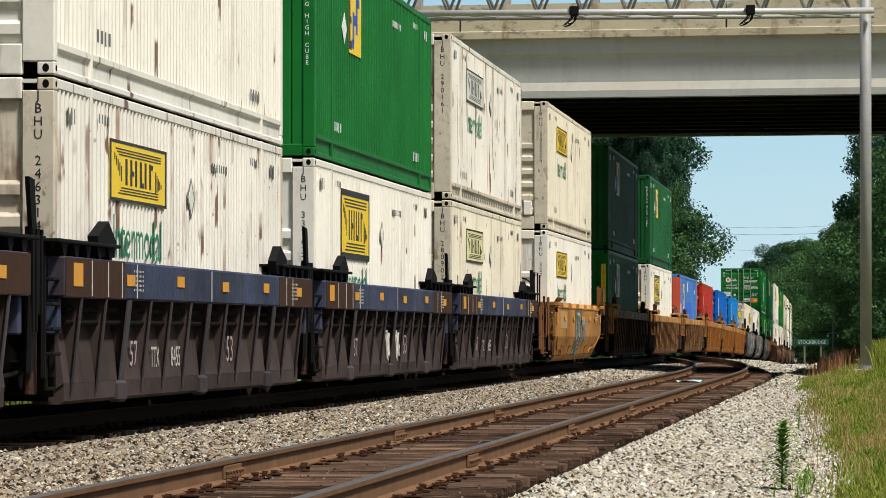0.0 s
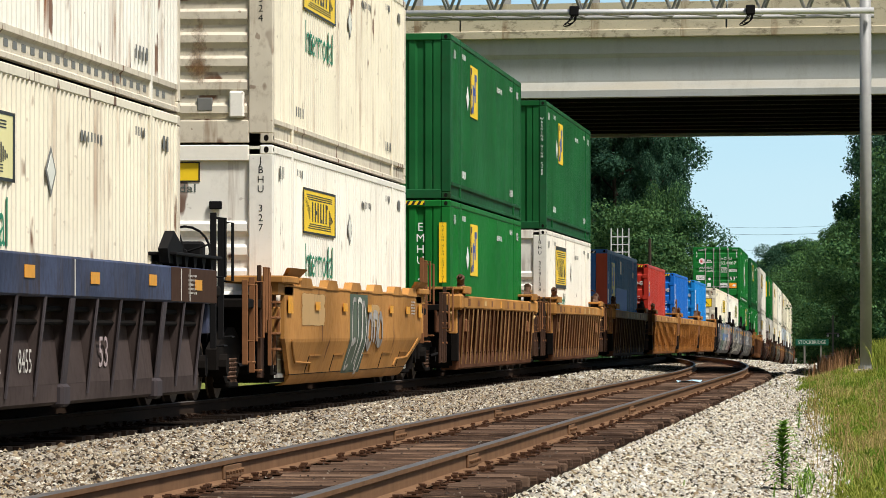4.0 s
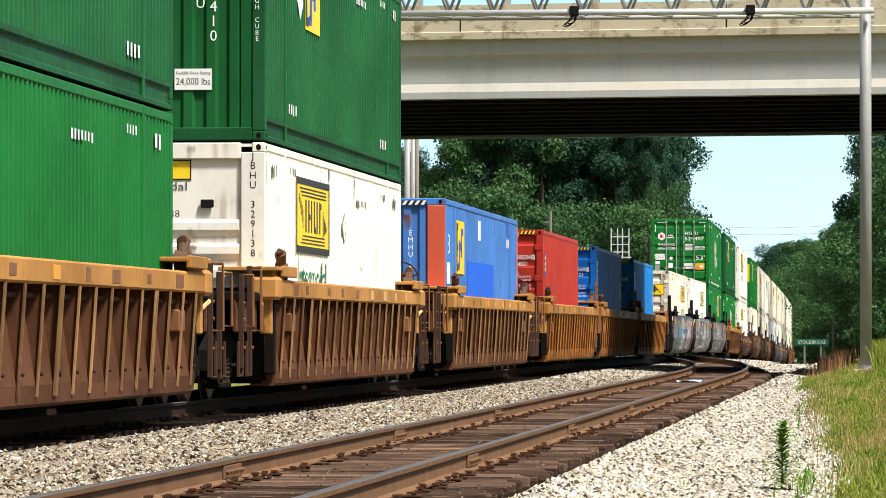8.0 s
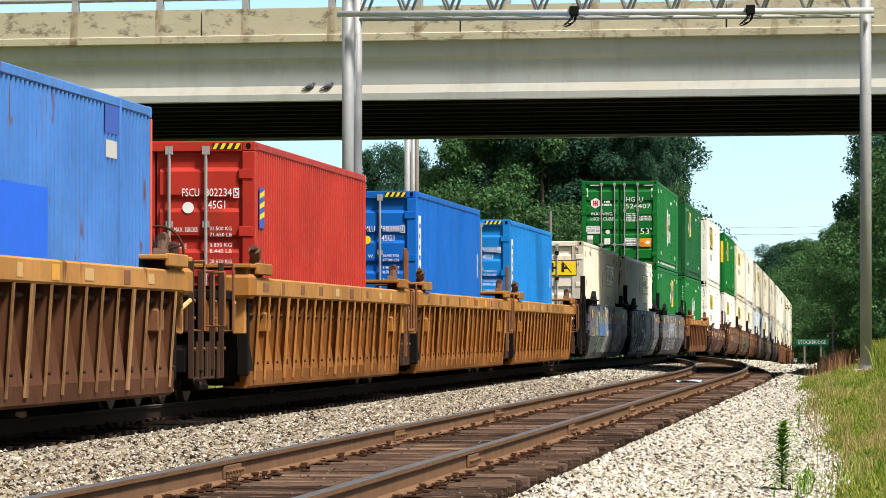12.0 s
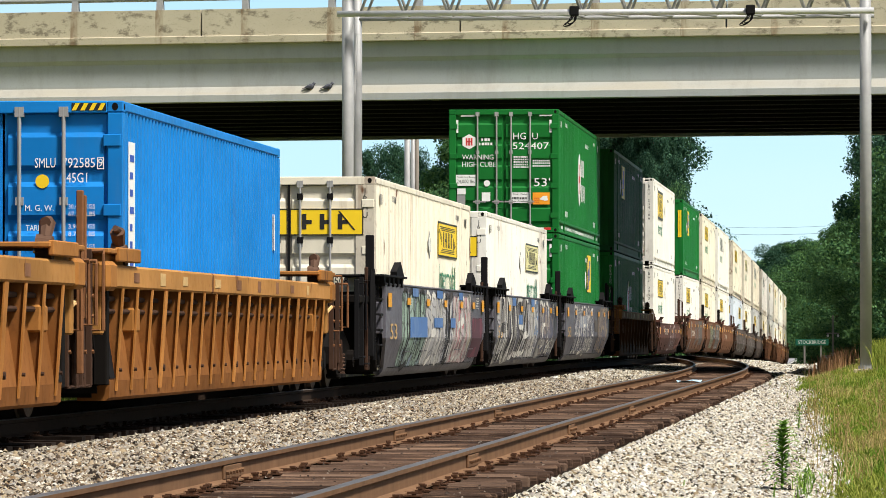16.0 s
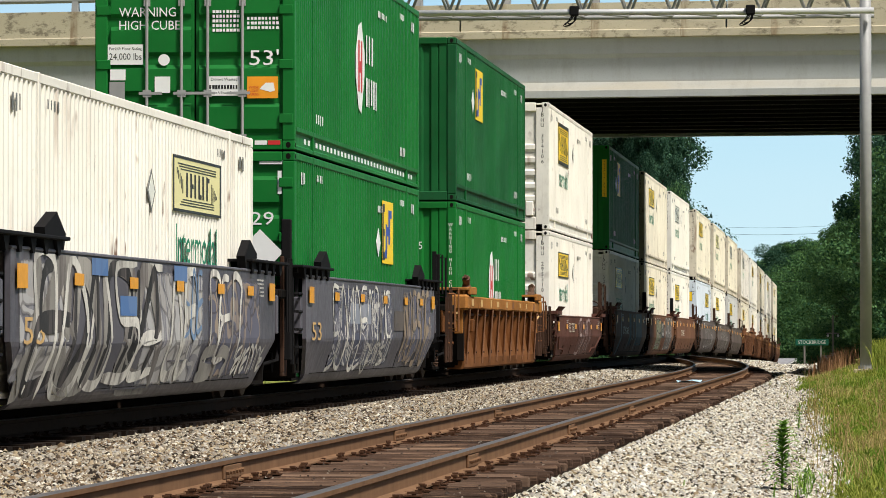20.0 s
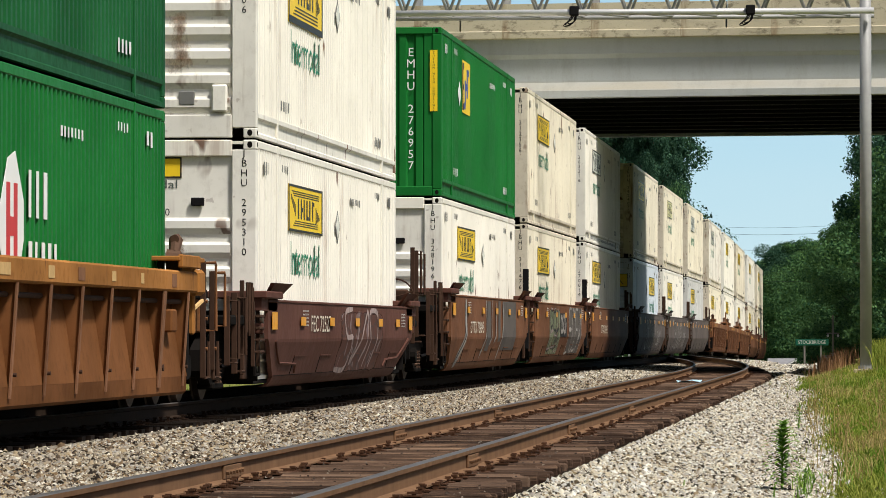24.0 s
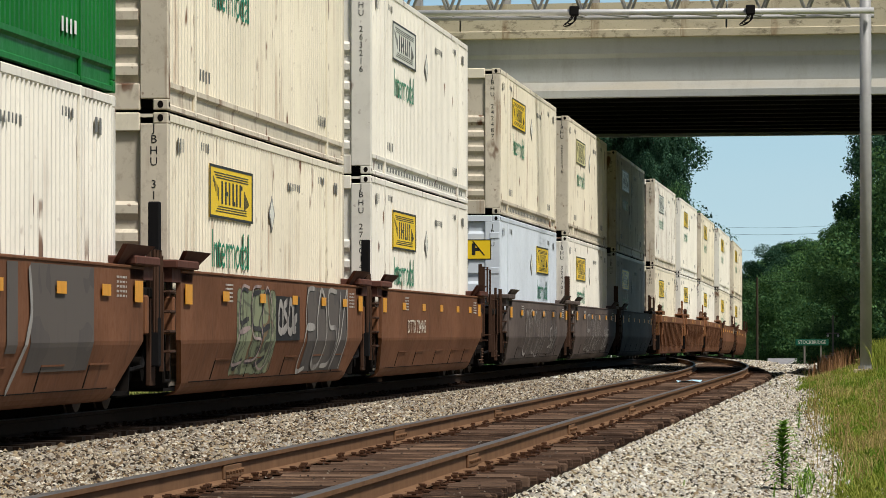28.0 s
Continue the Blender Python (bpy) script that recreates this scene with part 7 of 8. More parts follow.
        ribbon(g, [(p + rnd.uniform(-0.07, 0.07) * step, q + rnd.uniform(-0.03, 0.03)) for p, q in form], w * rnd.uniform(0.75, 1.2), surf, top, 0.002 * (k % 2))
    return g


def field(g, rnd, y0, y1, z0, z1, surf, crisp=False):
    """A painted area on a side; crisp ones keep straight edges."""
    n, prev, ph = 22, None, rnd.uniform(0, 6)
    for k in range(n + 1):
        z = z0 + (z1 - z0) * k / n
        ea, eb = (0, 0) if crisp else (0.10 * math.sin(ph + k * 0.55) + 0.05 * math.sin(ph * 2 + k * 1.9), 0.10 * math.sin(ph + 2 + k * 0.6) + 0.05 * math.sin(ph + k * 1.7))
        p = ((surf(z), y0 + ea, z), (surf(z), y1 + eb, z))
        if prev:
            g.quad(prev[0], prev[1], p[1], p[0])
        prev = p
    return g


def well_car(kind, reach, trucks, label, number="", ladders=(-1,), seed=0, graffiti=(), brake=False, big53=False, joint=False, scrawls=(), tags=()):
    """One well unit, its middle at the origin on the rail tops. reach: from the middle to the joint or coupler at the front and the rear."""
    rnd = random.Random(seed)
    K = WELLS[kind]
    side_m, chord_m, rib_m = K["side"], K["chord"], K["rib"]
    zt, ch = K["top"], K["chord_h"]
    c = thing("well_car", label, "freight car", "well cars of the train")
    HB = 8.42
    X = 1.56
    key = ("well", kind)
    guide_m = K["guide"]
    end_m = {"gold": M_RUSTB, "blue": M_BLACK, "slate": M_BLACK, "ribgold": M_RUSTB, "riborange": M_RUSTB, "ribbrown": M_RUSTB, "ribrust": M_RUSTB}.get(kind, M_GRIT)
    foot = 1.46 if K["heavy"] else 1.49
    sheet_x = lambda z: foot - 0.015 - (z - 0.34) / (zt - ch - 0.34) * (foot - 0.015 - 1.335)
    if K["ribbed"]:
        for s in (-1, 1):
            part("top_chord", stored(key + ("chord", s), lambda: Geo().box(*sorted((s * 1.38, s * X)), -HB - 0.55, HB + 0.55, zt - ch, zt, 0.02).mesh("top_chord", chord_m)), chord_m, c, K["chord_label"])
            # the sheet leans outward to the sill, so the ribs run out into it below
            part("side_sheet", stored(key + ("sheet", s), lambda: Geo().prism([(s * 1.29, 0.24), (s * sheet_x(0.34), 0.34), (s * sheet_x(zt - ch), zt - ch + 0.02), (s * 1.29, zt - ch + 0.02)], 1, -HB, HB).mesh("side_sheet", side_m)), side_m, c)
            part("bottom_sill", stored(key + ("sill", s), lambda: Geo().prism([(s * 1.16, 0.15), (s * (foot - 0.06), 0.15), (s * (foot - 0.022), 0.18), (s * (foot - 0.016), 0.34), (s * 1.16, 0.34)], 1, -HB + 0.02, HB - 0.02).mesh("bottom_sill", side_m)), side_m, c)
        n = K["ribs"]
        for i in range(n):
            y = -HB + 0.35 + (2 * HB - 0.7) * i / (n - 1)
            wide = (0.24 if i % 4 == 2 else 0.07) if K["heavy"] else (0.17 if i % 6 == 3 else 0.075)
            def rib():
                return Geo().prism([(1.333, 0.24), (foot - 0.016, 0.24), (1.54, zt - ch), (1.333, zt - ch)], 1, -wide * 0.16, wide * 0.16).mesh("rib", side_m)

            def flange():
                g = Geo()
                g.prism([(foot - 0.015, 0.24), (foot, 0.24), (1.557, zt - ch), (1.541, zt - ch)], 1, -wide / 2, wide / 2)
                if K["heavy"] and wide > 0.1:
                    g.box(foot - 0.10, foot + 0.04, -wide * 0.8, wide * 0.8, 0.13, 0.34, 0.03)
                return g.mesh("flange", K["flange"])

            def pin():
                r0 = 0.034 if wide > 0.1 else 0.017
                return Geo().tube((foot - 0.03, 0.17, 0.44), (foot + 0.02, 0.17, 0.44), r0, 8).mesh("foot_stud", M_GRIT)
            r = part("rib", stored(key + ("rib", wide), rib), side_m, c)
            part("flange", stored(key + ("flange", wide), flange), K["flange"], r, "worn rib edge")
            if not K["heavy"]:
                part("foot_stud", stored(key + ("pin", wide), pin), M_GRIT, r)
            r.location = (0, y, 0)
        # air pipes behind the ribs, under the chord
        for z in (zt - ch - 0.10, zt - ch - 0.22):
            if K["heavy"] or kind == "riborange" or z > zt - ch - 0.15:
                pm = M_GRIT if not K["heavy"] else M_DARK
                part("air_pipe", stored(key + ("pipe", z), lambda: Geo().tube((1.45, -HB, z), (1.45, HB, z), 0.026, 8).mesh("air_pipe", pm)), pm, c)
        if not K["heavy"]:     # worn plates and stickers on the chord
            for k in range(9):
                y, w = -7.4 + 1.75 * k + rnd.uniform(-0.4, 0.4), rnd.uniform(0.18, 0.5)
                pm = (M_YELLOW, F_BROWN, M_CHIP, F_BROWN, F_BROWN, M_CHIP, F_BROWN)[rnd.randrange(7)]
                q = part("chord_plate", stored(("cp", pm.name), lambda: Geo().box(0, 0.004, -0.5, 0.5, -0.065, 0.065).mesh("chord_plate", pm)), pm, c)
                q.location, q.scale = (X + 0.001, y, zt - ch / 2), (1, w, rnd.uniform(0.7, 1.1))
        for y in (-HB + 1.2, HB - 1.3):
            if not K["heavy"]:
                part("gusset_box", stored(key + ("gus", y), lambda: Geo().box(1.34, 1.52, y, y + 0.35, zt - ch - 0.42, zt - ch - 0.18, 0.02).mesh("gusset_box", rib_m)), rib_m, c)
        surf = lambda z: 1.56 + 0.004
    else:
        # smooth side sheet, kinked inward below, with cut-back ends
        def prof(z):
            lean = 1.50 if z > 0.70 else 1.50 - (0.70 - z) * 0.30
            return lean - (0.10 * (1 - math.sqrt(max(0.0, 1 - ((0.26 - z) / 0.13) ** 2))) if z < 0.26 else 0.0)
        surf = lambda z: prof(z) + 0.005
        for s in (-1, 1):
            def sheet():
                g = Geo()
                zs = [0.13, 0.145, 0.17, 0.21, 0.26, 0.68, 0.72, zt - 0.10, zt]
                cut = K["cut"]
                for z in zs:
                    e = HB + 0.1 - cut * min(1.0, max(0, (0.72 - z) / 0.46))
                    g.v += [(s * prof(z), -e, z), (s * prof(z), e, z), (s * (prof(z) - 0.05), -e, z), (s * (prof(z) - 0.05), e, z)]
                m = len(zs)
                for k in range(m - 1):
                    a, b = 4 * k, 4 * (k + 1)
                    g.f += [(a, a + 1, b + 1, b), (a + 2, b + 2, b + 3, a + 3), (a, b, b + 2, a + 2), (a + 1, a + 3, b + 3, b + 1)]
                g.f += [(0, 2, 3, 1), (4 * m - 4, 4 * m - 3, 4 * m - 1, 4 * m - 2)]
                return g.mesh("side_sheet", side_m)
            part("side_sheet", stored(key + ("smooth", s), sheet), side_m, c, "smooth steel side, kinked inward below")
            part("top_chord", stored(key + ("lip", s), lambda: Geo().box(*sorted((s * 1.37, s * 1.512)), -HB - 0.1, HB + 0.1, zt, zt + 0.035, 0.01).mesh("top_chord", side_m)), side_m, c)
        for y in (-5.6, -2.9, 0.4, 3.2, 5.7):
            q = part("panel_seam", stored(key + ("seam", y), lambda: Geo().prism([(prof(0.28) - 0.02, 0.28), (prof(0.28) + 0.006, 0.28), (prof(0.50) + 0.006, 0.50), (prof(0.50) - 0.02, 0.50)], 1, y, y + 0.045).mesh("panel_seam", M_DARK)), M_DARK, c)
            part("seam_lip", stored(key + ("seamlip", y), lambda: Geo().prism([(prof(0.50) - 0.02, 0.495), (prof(0.50) + 0.010, 0.495), (prof(0.51) + 0.010, 0.512), (prof(0.51) - 0.02, 0.512)], 1, y, y + 1.15).mesh("seam_lip", side_m)), side_m, q)
        part("lower_seam", stored(key + ("lowseam",), lambda: Geo().box(prof(0.27) - 0.01, prof(0.27) + 0.004, -HB + 1.3, HB - 1.3, 0.262, 0.272).mesh("lower_seam", M_DARK)), M_DARK, c)
        if K["cut"] > 1:     # raised stiffener along the cut-back ends
            for d in (-1, 1):
                part("stiffener", stored(key + ("stiff", d), lambda: Geo().path([(prof(z) + 0.006, d * y, z) for y, z in ((HB - 3.2, 0.30), (HB - 3.1, 0.40), (HB - 1.5, 0.42), (HB - 1.0, 0.55), (HB - 0.55, 0.70))], 0.017, 5).mesh("stiffener", side_m)), side_m, c)
        if K["scallop"]:
            for y in (-6.4, -3.6, -0.8, 2.0, 4.8, 7.0):
                part("scallop", stored(key + ("sc", y), lambda: Geo().prism([(y - 0.7, zt), (y - 0.45, zt + 0.13), (y + 0.45, zt + 0.13), (y + 0.7, zt)], 0, 1.40, 1.515).mesh("scallop", side_m)), side_m, c, "raised lip of the side")
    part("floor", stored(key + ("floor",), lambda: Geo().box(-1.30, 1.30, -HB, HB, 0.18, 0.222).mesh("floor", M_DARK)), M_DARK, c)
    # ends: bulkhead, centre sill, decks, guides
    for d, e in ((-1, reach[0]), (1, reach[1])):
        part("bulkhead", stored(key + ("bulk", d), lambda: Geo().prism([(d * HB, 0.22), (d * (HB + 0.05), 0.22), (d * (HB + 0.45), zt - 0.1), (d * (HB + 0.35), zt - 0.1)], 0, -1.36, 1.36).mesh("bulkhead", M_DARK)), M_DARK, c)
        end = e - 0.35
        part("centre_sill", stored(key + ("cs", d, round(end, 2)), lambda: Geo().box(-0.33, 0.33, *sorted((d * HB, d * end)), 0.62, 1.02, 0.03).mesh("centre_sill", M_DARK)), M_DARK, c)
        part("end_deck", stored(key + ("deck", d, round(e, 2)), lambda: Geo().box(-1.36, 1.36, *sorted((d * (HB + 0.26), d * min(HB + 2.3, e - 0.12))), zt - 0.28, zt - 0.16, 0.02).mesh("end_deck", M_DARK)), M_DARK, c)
        for s in (-1, 1):
            if K["ribbed"] and not K["heavy"]:     # a stout shelf with a plate along its outer edge
                part("corner_bracket", stored(key + ("brk", d, s), lambda: Geo().box(*sorted((s * 0.85, s * 1.575)), *sorted((d * (HB - 1.15), d * (HB + 0.62))), zt + 0.10, zt + 0.15, 0.01).box(*sorted((s * 1.545, s * 1.60)), *sorted((d * (HB - 1.1), d * (HB + 0.15))), zt + 0.03, zt + 0.165, 0.012).box(*sorted((s * 1.38, s * 1.50)), *sorted((d * (HB - 0.7), d * (HB + 0.5))), zt - 0.1, zt + 0.12).mesh("corner_bracket", guide_m)), guide_m, c, K["bracket_label"])
                part("end_block", stored(key + ("eblk", d, s), lambda: Geo().box(*sorted((s * 1.20, s * 1.585)), *sorted((d * (HB + 0.18), d * (HB + 0.62))), zt - ch - 0.03, zt + 0.03, 0.04).mesh("end_block", guide_m)), guide_m, c)
            elif K["fins"]:     # a long thin black shelf on struts
                part("corner_bracket", stored(key + ("brk", d, s), lambda: Geo().box(*sorted((s * 0.85, s * 1.57)), *sorted((d * (HB - 2.4), d * (HB + 0.95))), zt + 0.115, zt + 0.15, 0.008).box(*sorted((s * 1.2, s * 1.46)), *sorted((d * (HB - 2.2), d * (HB + 0.7))), zt + 0.055, zt + 0.12).mesh("corner_bracket", guide_m)), guide_m, c, "long black steel shelf on the rim")
                for k in range(5):
                    part("strut", stored(key + ("strut", d, s, k), lambda: Geo().prism([(d * (HB - 2.1 + 0.62 * k), zt - 0.02), (d * (HB - 2.02 + 0.62 * k), zt - 0.02), (d * (HB - 1.9 + 0.62 * k), zt + 0.116), (d * (HB - 2.2 + 0.62 * k), zt + 0.116)], 0, *sorted((s * 1.38, s * 1.53))).mesh("strut", guide_m)), guide_m, c)
            else:
                part("corner_bracket", stored(key + ("brk", d, s), lambda: Geo().box(*sorted((s * 0.85, s * 1.57)), *sorted((d * (HB - 0.75), d * (HB + 0.75))), zt + 0.04, zt + 0.13, 0.015).box(*sorted((s * 1.38, s * 1.50)), *sorted((d * (HB - 0.7), d * (HB + 0.7))), zt - 0.1, zt + 0.045).mesh("corner_bracket", guide_m)), guide_m, c, K["bracket_label"])
            if K["fins"]:
                part("container_guide", stored(key + ("fin", d, s), lambda: Geo().prism([(d * (HB - 1.55), zt + 0.03), (d * (HB - 1.50), zt + 0.22), (d * (HB - 2.10), zt + 0.37), (d * (HB - 2.55), zt + 0.18), (d * (HB - 2.45), zt + 0.03)], 0, *sorted((s * 1.40, s * 1.50))).mesh("container_guide", M_BLACK)), M_BLACK, c, "black tapered container guide")
            elif not K["ribbed"]:
                part("flared_guide", stored(key + ("flare", d, s), lambda: flare(d, s, HB, zt).mesh("flared_guide", guide_m)), guide_m, c, "flared steel guide on the rim")
            elif K["ribbed"]:
                part("lock_casting", stored(key + ("lock", d, s), lambda: Geo().tube((s * 1.38, d * (HB - 0.72), zt + 0.10), (s * 1.52, d * (HB - 0.72), zt + 0.10), 0.13, 12, 0.11).tube((s * 1.45, d * (HB - 0.72), zt + 0.18), (s * 1.45, d * (HB - 0.60), zt + 0.33), 0.055, 8, 0.075).tube((s * 1.45, d * (HB - 0.70), zt + 0.33), (s * 1.45, d * (HB - 0.48), zt + 0.36), 0.05, 8, 0.03).mesh("lock_casting", M_RUSTY)), M_RUSTY, c, "rusty lock casting on the chord")
        part("end_post", stored(key + ("ep", d), lambda: Geo().box(1.34, 1.49, *sorted((d * (HB + 0.38), d * (HB + 0.52))), 0.78, zt - ch, 0.015).mesh("end_post", chord_m)), chord_m, c)
        light_rib = K["ribbed"] and not K["heavy"]
        if light_rib:
            for k, yy in enumerate((min(HB + 1.75, e - 0.62), min(HB + 2.45, e - 0.22))):
                bar = part("upright_bar", stored(key + ("ubar", d, round(yy, 2)), lambda: Geo().box(1.36, 1.42, d * yy - 0.035, d * yy + 0.035, 0.30 + 0.08 * k, zt + 0.14 - 0.10 * k, 0.006).mesh("upright_bar", M_GRIT)), M_GRIT, c, "flat upright steel bar")
                lo, hi = zt - 0.62 + 0.05 * k, zt + 0.12 - 0.10 * k
                part("handrail", stored(key + ("uloop", d, round(yy, 2)), lambda: Geo().path([(1.42, d * yy, hi), (1.53, d * yy, hi), (1.53, d * (yy + 0.02), hi - 0.03), (1.53, d * (yy + 0.02), lo), (1.42, d * yy, lo)], 0.014, 6).mesh("handrail", end_m)), end_m, bar, "bent handrail")
                part("stirrup", stored(key + ("ustir", d, round(yy, 2)), lambda: Geo().path([(1.40, d * yy, 0.70), (1.40, d * yy, 0.30), (1.40, d * (yy + 0.34), 0.30), (1.40, d * (yy + 0.34), 0.70)], 0.018, 6).mesh("stirrup", M_GRIT)), M_GRIT, bar, "bent steel step")
                for z in (0.62, 0.95, zt - 0.3):
                    part("bolt", stored(key + ("ubolt", d, round(yy, 2), z), lambda: Geo().tube((1.415, d * yy, z), (1.44, d * yy, z), 0.02, 6).mesh("bolt", M_RUSTB)), M_RUSTB, bar)
            part("end_plate", stored(key + ("rplate", d, round(e, 2)), lambda: Geo().box(1.26, 1.31, *sorted((d * (HB + 0.50), d * min(HB + 2.3, e - 0.25))), 0.80, zt - 0.25, 0.02).mesh("end_plate", side_m)), side_m, c, "worn steel end plate")
            if e < 10.6 and d > 0:
                for k in (0, 1):
                    bar = part("joint_bar", stored(key + ("jbar", k), lambda: Geo().box(1.44, 1.50, HB + 0.92 + 0.16 * k, HB + 0.99 + 0.16 * k, 0.42 + 0.5 * k, zt + 0.66 - 0.04 * k, 0.008).mesh("joint_bar", M_RUSTB)), M_RUSTB, c, "tall rusty bar at the joint")
                    part("bolt", stored(key + ("jbolt", k), lambda: Geo().tube((1.49, HB + 0.955 + 0.16 * k, zt - 0.2), (1.53, HB + 0.955 + 0.16 * k, zt - 0.2), 0.03, 8).mesh("bolt", M_RUSTY)), M_RUSTY, bar)
            part("sheet_end", stored(key + ("shend", d), lambda: Geo().box(1.345, 1.475, *sorted((d * (HB + 0.004), d * (HB + 0.16))), 0.30, zt - ch - 0.004, 0.01).mesh("sheet_end", M_DARK)), M_DARK, c, "black end of the side")
            if kind == "riborange":     # black last bay of the side
                part("end_plate", stored(key + ("endplate", d), lambda: Geo().prism([(sheet_x(0.36), 0.36), (sheet_x(0.36) + 0.008, 0.36), (sheet_x(zt - ch) + 0.008, zt - ch - 0.004), (sheet_x(zt - ch), zt - ch - 0.004)], 1, *sorted((d * (HB - 0.30), d * (HB - 0.004)))).mesh("end_plate", M_BLACK)), M_BLACK, c, "black end bay")
            part("lever", stored(key + ("lev", d), lambda: Geo().tube((1.40, d * (HB + 0.75), zt - 0.42), (1.46, d * (HB + 1.20), zt - 0.30), 0.025, 6).mesh("lever", M_CHIP)), M_CHIP, c)
            part("air_hose", stored(key + ("hose", d), lambda: Geo().path([(1.2, d * (HB + 0.9), 0.9), (1.28, d * (HB + 1.0), 0.7), (1.26, d * (HB + 1.15), 0.45), (1.1, d * (HB + 1.3), 0.4)], 0.025, 6).mesh("air_hose", M_BLACK)), M_BLACK, c, "black rubber air hose")
        elif d in ladders:
            ladder(c, 1.46, d * (HB + 0.66), 0.5, zt - 0.1, end_m, 1)
            part("step", Geo().path([(1.43, d * (HB + 0.42), 0.62), (1.43, d * (HB + 0.42), 0.30), (1.43, d * (HB + 0.82), 0.30), (1.43, d * (HB + 0.82), 0.62)], 0.016, 6), M_DARK, c)
            part("handrail", Geo().path([(1.40, d * (HB + 0.75), zt - 0.2), (1.40, d * (HB + 0.75), zt + 0.16), (1.40, d * (HB + 1.05), zt + 0.16), (1.40, d * (HB + 1.05), zt - 0.4)], 0.015, 6), end_m, c, "bent steel handrail")
            for yy, zb in ((HB + 0.98, 0.95), (HB + 1.22, 0.80)):
                part("handrail", Geo().path([(1.42, d * yy, zb), (1.42, d * yy, zt + 0.22), (1.42, d * (yy + 0.16), zt + 0.22), (1.42, d * (yy + 0.16), zb)], 0.014, 6), end_m, c, "narrow steel handrail loop")
            part("stanchion", Geo().box(1.30, 1.35, d * (HB + 1.12) - 0.03, d * (HB + 1.12) + 0.03, 0.30, zt + 0.25, 0.008), M_GRIT, c)
            part("hanger_plate", Geo().box(1.28, 1.33, *sorted((d * (HB + 0.70), d * (HB + 1.05))), 0.25, 0.95, 0.01), M_GRIT, c, "grimy steel hanger plate")
            part("air_hose", Geo().path([(1.2, d * (HB + 0.9), 0.9), (1.28, d * (HB + 1.0), 0.7), (1.26, d * (HB + 1.15), 0.45), (1.1, d * (HB + 1.3), 0.4)], 0.025, 6), M_BLACK, c, "black rubber air hose")
        if K["heavy"]:     # grimy end of the chord
            part("end_plate", stored(key + ("eplate", d), lambda: Geo().box(X + 0.001, X + 0.003, *sorted((d * (HB + 0.54), d * (HB - 2.7))), zt - ch + 0.01, zt - 0.01).mesh("end_plate", M_GRIT)), M_GRIT, c, "grime-blackened chord end")
        if e > 10.8 and not light_rib:     # flat upright bars with bent handrails at a coupled end, taller at the rear
            z0, z1 = (0.62, zt + (1.0 if kind == "fec" else 0.66)) if d > 0 else (0.32, zt + 0.10)
            for k, yy in enumerate((HB + 1.85, HB + 2.45)):
                zb, za = z0 + 0.1 * k, z1 - 0.04 * k
                bar = part("upright_bar", Geo().box(1.30, 1.37, d * yy - 0.02, d * yy + 0.02, zb, za, 0.006), end_m, c, "flat upright steel bar")
                part("handrail", Geo().path([(1.37, d * yy, za - 0.06), (1.47, d * yy, za - 0.06), (1.47, d * yy, za - 0.72), (1.37, d * yy, za - 0.72)], 0.013, 6), end_m, bar, "bent handrail")
                part("foothold", Geo().path([(1.33, d * yy, zb + 0.03), (1.45, d * yy, zb + 0.03), (1.45, d * (yy + 0.25), zb + 0.03)], 0.012, 6), end_m, bar)
        if trucks[0 if d < 0 else 1]:
            truck(c, d * trucks[0 if d < 0 else 1], rib_m)
        if e > 10.8:
            part("coupler", Geo().box(-0.13, 0.13, *sorted((d * (e - 0.4), d * (e + 0.02))), 0.72, 0.98, 0.03), M_DARK, c, "knuckle coupler")
    if brake:
        brake_wheel(c, 1.18, HB + 0.75, zt + 0.20, M_BLACK if K["fins"] else M_GRIT)
    if K["mast"] and joint and K["heavy"]:
        part("mast", Geo().prism([(-HB - 1.28, 0.45), (-HB - 1.14, 0.45), (-HB - 0.92, zt + 0.02), (-HB - 1.10, zt + 0.66), (-HB - 1.36, zt + 0.68), (-HB - 1.14, zt + 0.02)], 0, 1.34, 1.38), K["mast"], c, "thin leaning steel bar at the joint")
    elif K["mast"] and joint:
        part("mast", Geo().box(1.30, 1.42, -HB - 1.02, -HB - 0.90, 0.45, zt + 0.72, 0.012).box(1.33, 1.39, -HB - 0.90, -HB - 0.78, zt + 0.3, zt + 0.62, 0.01), K["mast"], c, "tall upright steel post at the joint")
    # reflectors along the side
    ys = [-8.35, -5.4, -2.2, 1.1, 4.5, 7.6] if K["heavy"] else [-8.1, -5.3, -2.2, 0.8, 3.8, 6.2, 8.1]
    if K["reflect"]:
        for k, y in enumerate(ys):
            tall = k in (0, 6)
            z = zt - 0.16 - 0.02 * (k % 2) if K["ribbed"] else zt - 0.22
            h = 0.105 if tall else 0.055
            xx = X + 0.005 if K["ribbed"] else 1.523 if tags else 1.504
            r = part("reflector", stored(("refl", tall), lambda: Geo().box(0, 0.004, -0.24, 0.24, -h, h).mesh("reflector", M_YELLOW)), M_YELLOW, c, "yellow-orange reflector plate")
            r.location = (xx, y, z)
